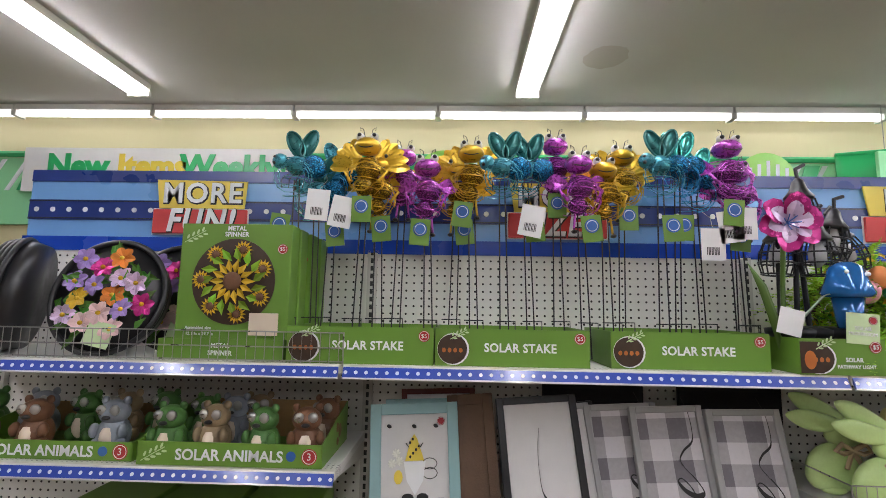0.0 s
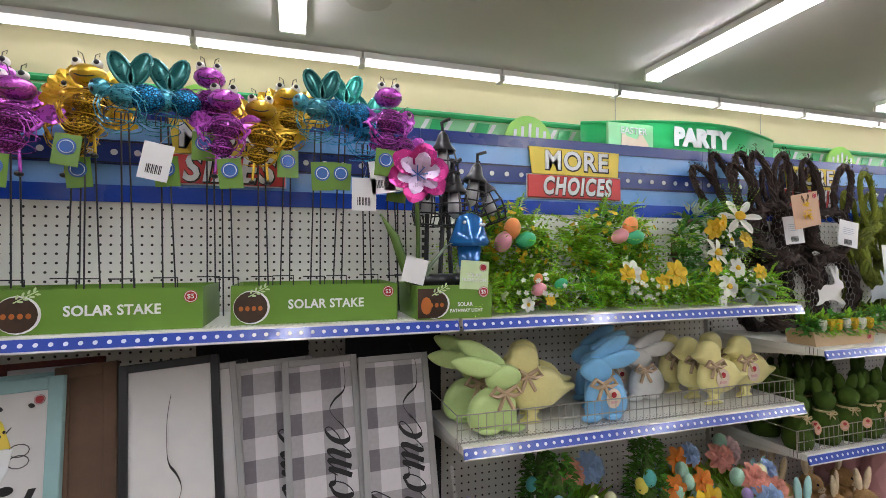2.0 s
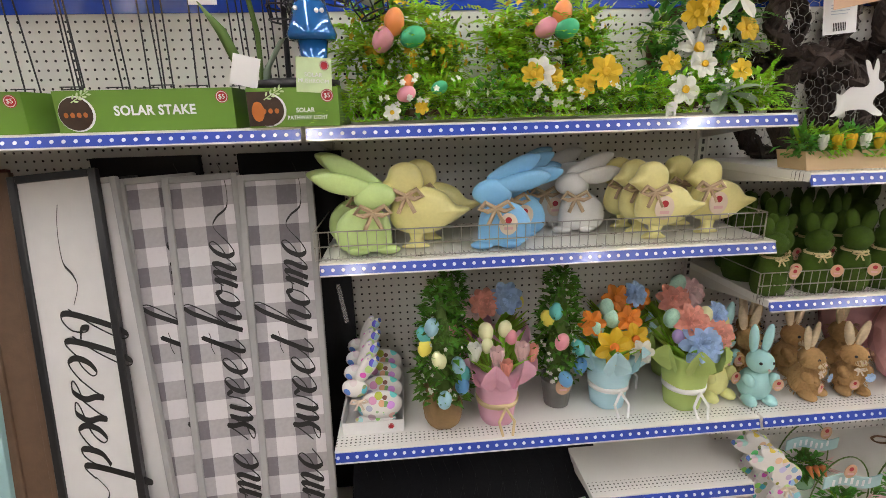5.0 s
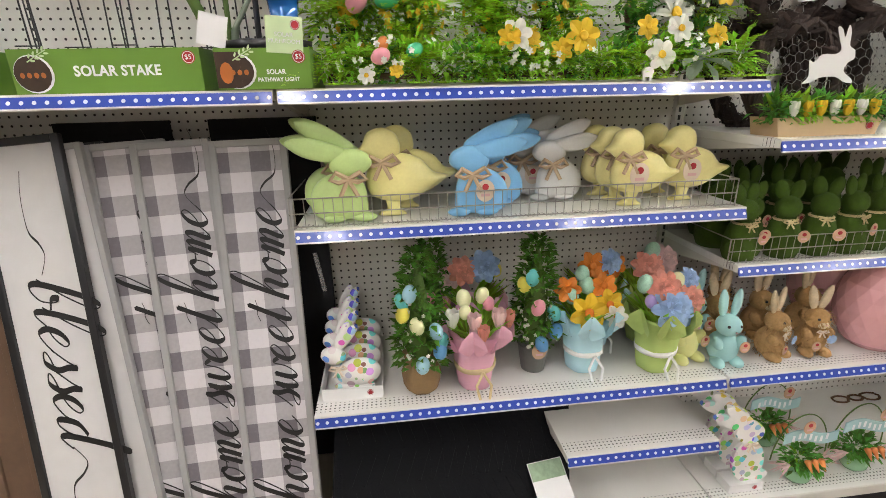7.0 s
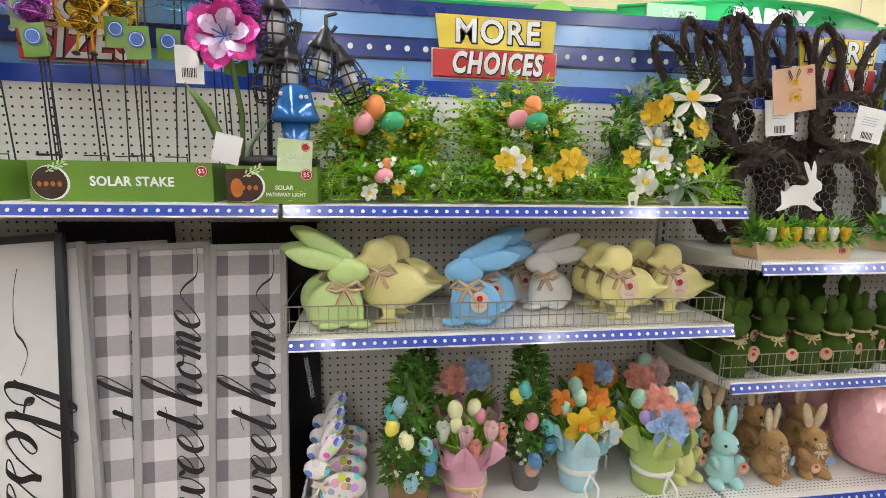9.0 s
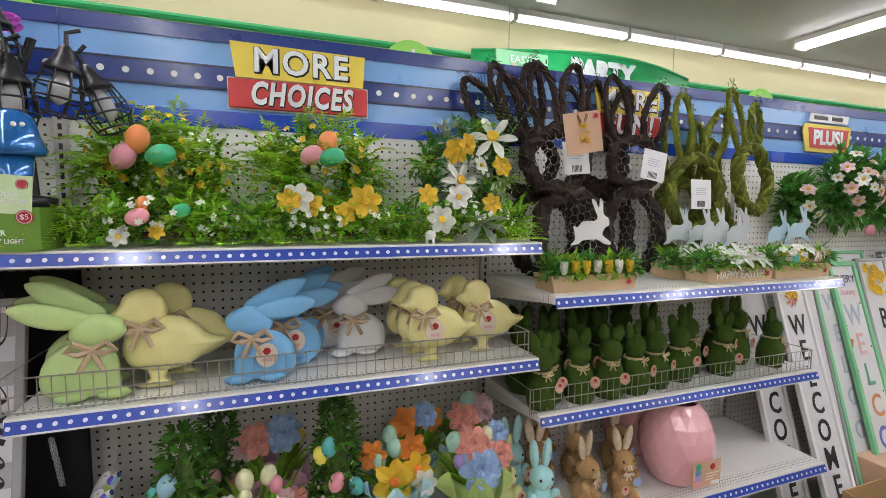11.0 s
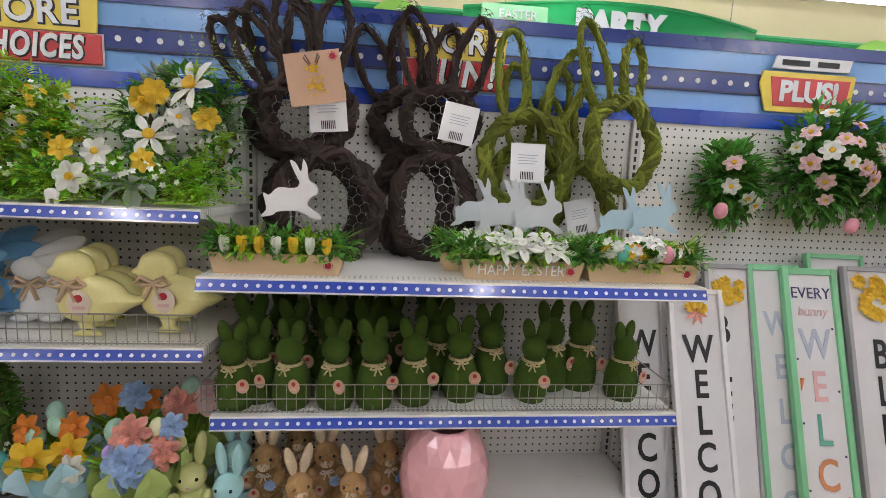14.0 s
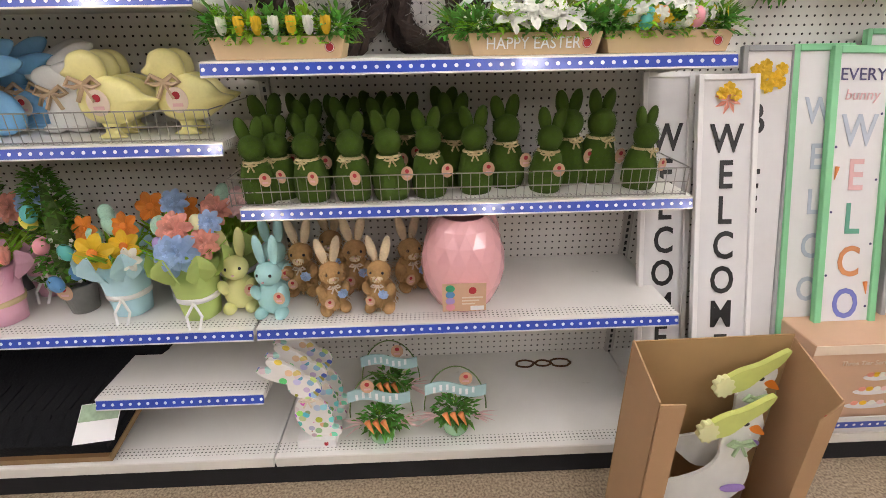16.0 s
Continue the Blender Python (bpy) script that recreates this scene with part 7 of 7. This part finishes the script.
part("brown_mat", slab(1.02, 1.69, 1.062, ZD, 1.5, 0.380, 0.02, 0.13), BURLAP, mats, "brown coir mat")
part("brown_mat", slab(1.01, 1.685, 1.06, ZD + 0.021, 1.5, 0.400, 0.018, 0.13), mat("rust brown mat", (0.16, 0.085, 0.03), 0.9, vary=0.3, bump=0.5), mats)
part("black_mat", slab(1.0, 1.70, 1.058, ZD + 0.040, 1.5, 0.425, 0.02, 0.14), RUBBER, mats, "black rubber mat")
part("black_mat", slab(0.99, 1.70, 1.052, ZD + 0.061, 1.5, 0.450, 0.018, 0.15), RUBBER, mats, "black rubber mat")
for k in range(16):
    for j in range(5):
        x = 1.04 + 0.042 * k
        q0, q1 = j * 0.088 + 0.004, j * 0.088 + 0.08
        sl = (0.45 - ZD - 0.061) / 0.448
        d = 0.035 if (k + j) % 2 else 0.0
        bm = slab(x, x + 0.007, 1.052 + q0, ZD + 0.0792 + sl * q0, 1.052 + q1, ZD + 0.0792 + sl * q1, 0.003, 0.035 if j % 2 else -0.03)
        part("rib", bm, RUBBER, mats)
card = thing("mat_label", "white and green paper label lying on the doormats", "label", pose(1.655, 1.105, ZD + 0.117, 33, 0, 8))
part("paper", box(B(), -0.058, 0.058, -0.06, 0.06, 0, 0.0012), PAPER, card)
part("photo", box(B(), -0.056, 0.056, 0.005, 0.058, 0.0013, 0.002), mat("garden photo", (0.32, 0.45, 0.3), 0.5, vary=0.5, scale=70), card)
random.seed(71)
for k in range(3):
    r = thing("floral_rabbit", "floral printed wooden rabbit standing on a white base", "rabbit figure", pose(2.315 + 0.004 * k, 1.10 + 0.07 * k, ZD), "floral rabbits")
    part("base", box(B(), -0.06, 0.06, -0.02, 0.04, 0, 0.032), WHITE, r, "white wood base")
    bm = B()
    prism(bm, oval(0.0, 0.11, 0.055, 0.085, 0.2), -0.005, 0.007)
    prism(bm, oval(0.03, 0.05, 0.05, 0.025), -0.0055, 0.0075)
    part("body", bm, FLORAL, r)
    part("head", prism(B(), oval(-0.015, 0.225, 0.05, 0.04, -0.3), -0.006, 0.008), FLORAL, r)
    for q, a in ((-0.085, 2.75), (-0.06, 2.5)):
        part("ear", prism(B(), oval(q, 0.27 + 0.02 * (a < 2.6), 0.065, 0.02, a), -0.0065 - 0.001 * (a < 2.6), 0.0085), FLORAL, r)
    bow(r, (-0.01, -0.012, 0.185), 0.8, CREAM)
    if k == 0:
        price_disc(r, 0.03, -0.0205, 0.016, 0.008)
for k, (x, y) in enumerate(((2.52, 1.11), (2.755, 1.13), (2.54, 1.28))):
    t = thing("carrot_basket", "pale green pot of greenery with carrots, wire arch and blue banner", "decoration", pose(x, y, ZD), "carrot baskets")
    part("pot", lathe(B(), [(0.028, 0), (0.04, 0.015), (0.042, 0.035), (0.034, 0.05), (0.01, 0.05)], 20), PASTEL["yellow"] if k > 5 else mat("mint ceramic", (0.30, 0.55, 0.32), 0.25, coat=0.5), t, "", None, True)
    foliage(t, (0, 0.0, 0.085), (0.07, 0.055, 0.045), 3, 90, (LEAF1, LEAF2), 0.024, 0.045, 0.3, low=0.04)
    for q in (-1, 0, 1):
        part("carrot", tube(B(), [(q * 0.024 - 0.012, -0.058, 0.125), (q * 0.024 + 0.006, -0.066, 0.085)], 0.010, 8, False, 0.002), EGG["orange"], t, "orange carrot", None, True)
    part("wire_arch", tube(B(), [(0.10 * math.cos(a), 0.01, 0.08 + 0.17 * math.sin(a)) for a in [math.pi * i / 20 for i in range(21)]], 0.0022, 5), STEM, t)
    bm = B()
    ring_skin(bm, [[Vector((-0.095 + 0.019 * i, -0.02, 0.165 + 0.012 * math.sin(i * 0.6) + dz)) for dz in (0,)] + [Vector((-0.095 + 0.019 * i, -0.02, 0.205 + 0.012 * math.sin(i * 0.6))), Vector((-0.095 + 0.019 * i, -0.016, 0.205 + 0.012 * math.sin(i * 0.6))), Vector((-0.095 + 0.019 * i, -0.016, 0.165 + 0.012 * math.sin(i * 0.6)))] for i in range(11)])
    bn = part("banner", bm, RIBBONB, t, "pale blue wavy banner")
    for q in range(7):
        part("letter_bar", box(B(), -0.07 + 0.02 * q, -0.062 + 0.02 * q, -0.0215, -0.0205, 0.175 + 0.01 * math.sin(q), 0.197 + 0.01 * math.sin(q)), DOTW, bn)
    bm = B()
    for s in (-1, 1):
        for q in range(10):
            leaf(bm, (s * 0.05, -0.02, 0.08), (s, rnd(-0.5, 0.5), rnd(-0.3, 0.4)), rnd(0.05, 0.09), 0.008)
    part("pink_sprigs", bm, PETAL["pink"], t)
    hang_tag(t, -0.03 if k == 0 else 0.03, -0.03, 0.235, 0.024)
st = thing("rust_stain", "brown rust rings stained on the base shelf", "stain", pose(3.12, 1.46, ZD), "", "structure")
bm = B()
for cx, r in ((-0.07, 0.035), (0.07, 0.04), (0.0, 0.03)):
    tube(bm, [(cx + r * math.cos(a) * rnd(0.85, 1.15), 0.6 * r * math.sin(a), 0.0004) for a in [2 * math.pi * i / 18 for i in range(18)]], 0.005, 4, True)
part("ring", bm, RUST, st)


# ---- the porch signs of the next bay ----
def letters(t, h, word, size, top, step, mats):
    for k, c in enumerate(word):
        text_part(c, size, mats[k % len(mats)], t, pose(0, -0.004, top - k * step), 0, 0.0006, bold=0.002, squeeze=0.8)


w1, h = board("porch_sign", "tall white porch sign lettered WELCOME with a painted starfish", 3.435, 3.435, 1.19, 0.16, BOARD, WHITE, 1.47, 1.15)
letters(w1, h, "WELCOME", 0.118, h - 0.20, 0.107, [INK])
w2, h = board("porch_sign", "tall white porch sign lettered WELCOME with painted flowers", 3.585, 3.583, 1.185, 0.185, BOARD, WHITE, 1.405, 1.06)
letters(w2, h, "WELCOME", 0.118, h - 0.19, 0.107, [INK])
bm = B()
for k in range(8):
    a = 0.4 + k * 0.8
    leaf(bm, (0, -0.004, h - 0.075), (math.cos(a), -0.05, math.sin(a)), 0.045, 0.014, Vector((0, -1, 0)))
part("painted_starfish", bm, PETAL["coral"], w2)
bm = B()
for p in ((0.02, 0.03), (-0.02, 0.035), (0.0, 0.05)):
    flower(bm, (p[0], -0.005, h - 0.09 + p[1]), 0.02, 6)
part("painted_flower_spray", bm, PETAL["yellow"], w2)
w3, h = board("porch_sign", "tall porch sign with pale plaid and black letters", 3.735, 3.72, 1.26, 0.17, BOARD, GREYF, 1.47, 1.14)
letters(w3, h, "BLESSED", 0.13, h - 0.22, 0.122, [INK])
for o in w3.children:
    if o.name.startswith("lettering"):
        o.location.x -= 0.03
bm = B()
for k in range(9):
    flower(bm, (rnd(-0.05, 0.05), -0.005, h - 0.08 + rnd(-0.05, 0.05)), 0.022, 6)
part("painted_flower_spray", bm, PETAL["yellow"], w3)
w4, h = board("porch_sign", "tall green framed porch sign in a stack", 3.90, 3.90, 1.262, 0.19, BOARD, MINTF, 1.47, 1.13, rim=0.02)
letters(w4, h, "WELCOME", 0.11, h - 0.2, 0.14, [INKS["grey"]])
w5, h = board("porch_sign", "tall green framed porch sign lettered EVERY and WELCOME in pastel letters", 4.02, 3.995, 1.255, 0.2, BOARD, MINTF, 1.455, 1.09, rim=0.022)
text_part("EVERY", 0.052, INKS["navy"], w5, pose(0, -0.004, h - 0.085), 0, 0.0006)
text_part("bunny", 0.045, INKS["rose"], w5, pose(0, -0.004, h - 0.145), 0.2, 0.0006)
letters(w5, h, "WELCOME", 0.135, h - 0.255, 0.135, [INKS["grey"], INKS["rose"], INKS["jade"], INKS["rust"], INKS["blueprint"], INKS["grey"], INKS["jade"]])
for z, s in ((0.36, -1), (0.72, 1)):
    part("painted_carrot", tube(B(), [(s * 0.06, -0.004, h - z), (s * 0.066, -0.004, h - z - 0.04)], 0.007, 6, False, 0.001), EGG["orange"], w5)
for k in range(8):
    part("painted_dot", prism(B(), oval((-1) ** k * 0.068, h - 0.2 - 0.1 * k, 0.004, 0.004, n=8), -0.0035, -0.0025), INKS["navy"], w5)
w6, h = board("porch_sign", "tall grey framed porch sign with flowers lettered BLESSED", 4.28, 4.26, 1.262, 0.23, BOARD, GREYF, 1.475, 1.13)
letters(w6, h, "BLESSED", 0.135, h - 0.30, 0.122, [INK])
bm = B()
for k in range(12):
    flower(bm, (rnd(-0.07, 0.07), -0.005, h - 0.12 + rnd(-0.07, 0.07)), 0.028, 6)
part("painted_flower_spray", bm, PETAL["yellow"], w6)
w7, h = board("porch_sign", "tall black gingham framed porch sign lettered HOP", 4.50, 4.47, 1.29, 0.24, BOARD, PLAID_DARK, 1.49, 1.16, rim=0.03)
letters(w7, h, "HOP", 0.17, h - 0.16, 0.18, [INK])
part("painted_egg", prism(B(), oval(0, h - 0.34, 0.045, 0.06), -0.0045, -0.0025), PLAID_DARK, w7)
w8, h = board("porch_sign", "green edged porch sign at the back of the stack", 4.16, 4.14, 1.30, 0.22, BOARD, MINTF, 1.505, 1.2)

# ---- blossom garlands on the back panel ----
random.seed(81)


def blossom(x, y, z, r, n, cols, label, leaves=300):
    t = thing("blossom_spray", label, "flower spray", pose(x, y, z), "blossom sprays")
    foliage(t, (0, 0, 0), r, 8, leaves, (LEAF2, LEAF2), 0.042, 0.1, 0.5)
    for k in range(int(n * 1.4)):
        d = direction(1.0)
        p = (d.x * r[0] * rnd(0.6, 1.1), d.y * r[1] * 1.3 - 0.02, d.z * r[2] * rnd(0.6, 1.1))
        bloom(t, p, rnd(0.022, 0.036), random.choice(cols), 6, "yellow", d, 2)
    part("twig_base", tube(B(), [(-r[0] * 0.8, 0.02, 0), (0, 0.04, 0.02), (r[0] * 0.8, 0.02, 0)], 0.005, 5), BROWNF, t)
    return t


blossom(3.70, 1.46, 1.53, (0.10, 0.06, 0.13), 4, ["pink", "white"], "leafy spray of pale pink blossom on the pegboard")
blossom(4.02, 1.45, 1.60, (0.19, 0.08, 0.19), 14, ["pink", "pink", "white"], "leafy spray of pale pink blossom on the pegboard", 420)
blossom(4.28, 1.45, 1.60, (0.16, 0.07, 0.18), 14, ["pink", "white", "pink"], "dense spray of pink blossom on the pegboard", 420)
blossom(4.52, 1.45, 1.58, (0.22, 0.07, 0.18), 18, ["pink", "orange", "white", "coral"], "spray of pink and orange blossom on the pegboard", 420)
gar = blossom(4.84, 1.42, 1.56, (0.12, 0.07, 0.2), 14, ["pink", "orange", "yellow", "coral"], "hanging garland of mixed spring flowers", 420)
for k, z in enumerate((1.28, 1.04, 0.8, 0.56, 0.34)):
    blossom(4.86 + 0.02 * (k % 2), 1.40, z, (0.14, 0.07, 0.17), 8, ["pink", "orange", "yellow", "white"], "hanging garland of mixed spring flowers", 360)
for x, z, c in ((3.62, 1.44, "pink"), (4.07, 1.41, "coral"), (4.4, 1.40, "orange"), (4.66, 1.66, "yellow")):
    t = thing("hanging_egg", f"{'pastel'} plastic egg tucked in the blossom", "egg", pose(x, 1.37, z), "hanging eggs")
    part("shell", egg_shape(B(), (0, 0, 0), 0.02, 0.3), EGG[c if c in EGG else "pink"], t, "", None, True)

# ---- the toy bay beyond ----
for x, z, m in ((5.0, 1.70, PLUSH), (5.03, 1.50, PLUSHP), (4.98, 1.62, PLUSH), (5.08, 1.42, PLUSH), (4.97, 0.80, PLUSH), (5.12, 0.79, PLUSHP), (5.28, 0.8, PLUSH)):
    t = thing("plush_rabbit", "soft white and pink plush rabbit", "plush toy", pose(x, 1.36, z, 0, rnd(-20, 20), rnd(-30, 30)), "plush rabbits")
    part("body", ball(B(), (0, 0, 0), (0.065, 0.06, 0.075), 0, 16), m, t, "", None, True)
    part("head", ball(B(), (0, -0.03, 0.085), (0.05, 0.05, 0.045), 0, 14), m, t, "", None, True)
    for q in (-1, 1):
        part("ear", ball(B(), (q * 0.03, -0.01, 0.15), (0.018, 0.012, 0.05), q * 0.3, 12), PLUSHP, t, "", None, True)
        part("paw", ball(B(), (q * 0.055, -0.04, -0.02), (0.025, 0.03, 0.025), 0, 10), m, t, "", None, True)
ch = thing("check_cloth", "dark checked cloth hanging with pastel plastic eggs", "cloth", pose(5.35, 1.45, 1.28))
bm = B()
ring_skin(bm, [[Vector((-0.2 + 0.04 * i, 0.015 * math.sin(i * 1.3) + o, z)) for z, o in ((0, 0), (0.42, 0), (0.42, 0.006), (0, 0.006))] for i in range(12)])
part("cloth", bm, PLAID_PINK, ch)
eggs(ch, [(-0.16 + 0.09 * (k % 4), -0.05, 0.08 + 0.1 * (k // 4) + 0.03 * (k % 2), c, 0.026, 0.3) for k, c in enumerate(("green", "pink", "sky", "yellow", "sky", "green", "purple", "pink", "cream", "green", "pink", "sky"))])
for x, w, m, hh in ((5.0, 0.13, WHITE, 0.06), (5.25, 0.1, PAPER, 0.09), (5.5, 0.1, PETAL["orange"], 0.06), (5.12, 0.06, LIME, 0.035)):
    t = thing("toy_box", "small printed toy box on a shelf", "box", pose(x, 1.22 + (0.1 if hh > 0.05 else 0), 1.0405), "toy boxes")
    part("body", bevel(box(B(), -w, w, -0.05, 0.05, 0, hh), 0.004), m, t)
bag = thing("gift_bag", "large glossy dark blue foil bag standing on the base shelf", "bag", pose(5.15, 1.28, ZD))
part("body", bevel(box(B(), -0.2, 0.2, -0.13, 0.13, 0, 0.46), 0.03, 3), BLUEBAG, bag, "", None, True)
part("top_fold", tube(B(), [(-0.17, 0, 0.45), (0, -0.01, 0.465), (0.17, 0, 0.45)], 0.02, 8), BLUEBAG, bag)
gb = thing("foil_bag", "crinkled gold foil bag beside the garland", "bag", pose(4.68, 1.35, ZD))
part("body", ball(B(), (0, 0, 0.26), (0.1, 0.08, 0.26), 0, 18), TINT["gold"], gb, "", None, True)

# ---- the open cardboard bin with geese and the serving stand box ----
def panel(pts, m, name, parent, th=0.004):
    """A flat card panel with thickness, from its corners."""
    p = [Vector(q) for q in pts]
    nrm = (p[1] - p[0]).cross(p[2] - p[0]).normalized() * th
    bm = B()
    a, b = [bm.verts.new(q) for q in p], [bm.verts.new(q + nrm) for q in p]
    bm.faces.new(a[::-1])
    bm.faces.new(b)
    n = len(p)
    for i in range(n):
        bm.faces.new((a[i], a[(i + 1) % n], b[(i + 1) % n], b[i]))
    bmesh.ops.recalc_face_normals(bm, faces=bm.faces)
    return part(name, bm, m, parent)


bin_ = thing("cardboard_bin", "open brown cardboard display bin with a cut-down front", "cardboard box", pose(3.385, 0.83, 0, 0, 0, -2))
L, D, H = 0.20, 0.088, 0.60
panel([(-L, D, 0), (L, D, 0), (L, D, H + 0.01), (-L, D, H - 0.005)], CARDIN, "back", bin_)
panel([(-L, -D, 0), (-L, D - 0.005, 0), (-L, D - 0.005, H), (-L, -D, H - 0.045)], CARD, "side", bin_)
panel([(L, -D, 0), (L, D - 0.005, 0), (L, D - 0.005, H), (L, -D, H - 0.045)], CARD, "side", bin_)
panel([(-L, -D - 0.005, 0), (-L + 0.055, -D - 0.005, 0), (-L + 0.055, -D - 0.005, H - 0.045), (-L, -D - 0.005, H - 0.045)], CARD, "front_flap", bin_)
panel([(L - 0.04, -D - 0.005, 0), (L, -D - 0.005, 0), (L, -D - 0.005, H - 0.045), (L - 0.04, -D - 0.005, H - 0.1)], CARD, "front_flap", bin_)
panel([(-L + 0.056, -D - 0.005, 0), (L - 0.046, -D - 0.005, 0), (L - 0.046, -D - 0.005, 0.2), (-L + 0.056, -D - 0.005, 0.2)], CARD, "front", bin_)
panel([(-L + 0.005, -D + 0.002, 0.004), (L - 0.005, -D + 0.002, 0.004), (L - 0.005, D - 0.006, 0.004), (-L + 0.005, D - 0.006, 0.004)], CARDIN, "bottom", bin_)
price_disc(bin_, L - 0.02, -D - 0.0055, H - 0.09, 0.011)
for x, y, z in ((3.43, 0.785, 0.235), (3.49, 0.85, 0.315)):
    g = thing("goose_cutout", "flat wooden goose cut-out with a yellow-green bonnet", "goose figure", pose(x, y, z, -4, 0, 0), "goose cut-outs")
    body = closed_run([(0.03, 0.16), (0.028, 0.11), (0.046, 0.05), (0.03, -0.02), (-0.03, -0.06), (-0.11, -0.07), (-0.17, -0.02), (-0.21, 0.02), (-0.13, 0.035), (-0.07, 0.06), (-0.042, 0.10), (-0.04, 0.16)])
    part("body", prism(B(), body, 0, 0.008), GOOSE, g)
    part("head", prism(B(), closed_run([(-0.05, 0.165), (0.0, 0.155), (0.036, 0.178), (0.046, 0.212), (0.03, 0.235), (-0.02, 0.215)]), -0.0012, 0.0092), GOOSE, g)
    part("beak", prism(B(), closed_run([(0.018, 0.186), (0.03, 0.172), (0.058, 0.164), (0.05, 0.18), (0.036, 0.194)]), -0.0026, 0.0086), PETAL["orange"], g)
    part("bonnet", prism(B(), closed_run([(-0.085, 0.16), (-0.03, 0.168), (0.01, 0.205), (0.048, 0.238), (0.066, 0.274), (0.05, 0.27), (0.0, 0.24), (-0.05, 0.222), (-0.088, 0.192)]), -0.0042, 0.0105), BONNET, g)
    part("bonnet_frill", prism(B(), [(-0.082 + (0.024 + 0.003 * math.cos(9 * a)) * math.cos(a), 0.178 + (0.028 + 0.003 * math.cos(9 * a)) * math.sin(a)) for a in [2 * math.pi * i / 48 for i in range(48)]], -0.0054, 0.0115), FRILL, g, "pale yellow scalloped frill")
    part("eye", prism(B(), oval(0.008, 0.198, 0.007, 0.005, 0.4, n=12), -0.0034, -0.0022), INK, g)
    bow(g, (0.0, -0.008, 0.145), 1.1, SAGEBOW)
    part("violets", ball(B(), (0.01, -0.004, 0.0), (0.035, 0.003, 0.014), 0, 10), PETAL["purple"], g, "purple painted flowers")
    part("foot_peg", box(B(), -0.05, -0.01, 0.001, 0.007, -z + 0.012, -0.03), GOOSE, g)
bx = thing("stand_box", "brown printed carton of a three tier serving stand", "box", pose(4.03, 1.19, 0.1195))
part("body", bevel(box(B(), -0.21, 0.21, -0.12, 0.12, 0.0, 0.33), 0.003, 1), KRAFT, bx)
part("top_band", box(B(), -0.208, 0.208, -0.1225, -0.1205, 0.295, 0.327), CREAM, bx)
text_part("Three Tier Serving Stand", 0.022, CREAM, bx, pose(0.0, -0.1215, 0.26))
for z, r in ((0.205, 0.045), (0.15, 0.06), (0.095, 0.07)):
    part("printed_tier", prism(B(), oval(0.02, z, r, 0.012), -0.123, -0.1208), WHITE, bx)
    for q in range(4):
        part("printed_sweet", prism(B(), oval(0.02 - r * 0.6 + q * r * 0.4, z + 0.012, 0.012, 0.009, n=10), -0.124, -0.1232), PETAL[("coral", "yellow", "white", "pink")[q]], bx)
price_disc(bx, -0.17, -0.1205, 0.2, 0.012)
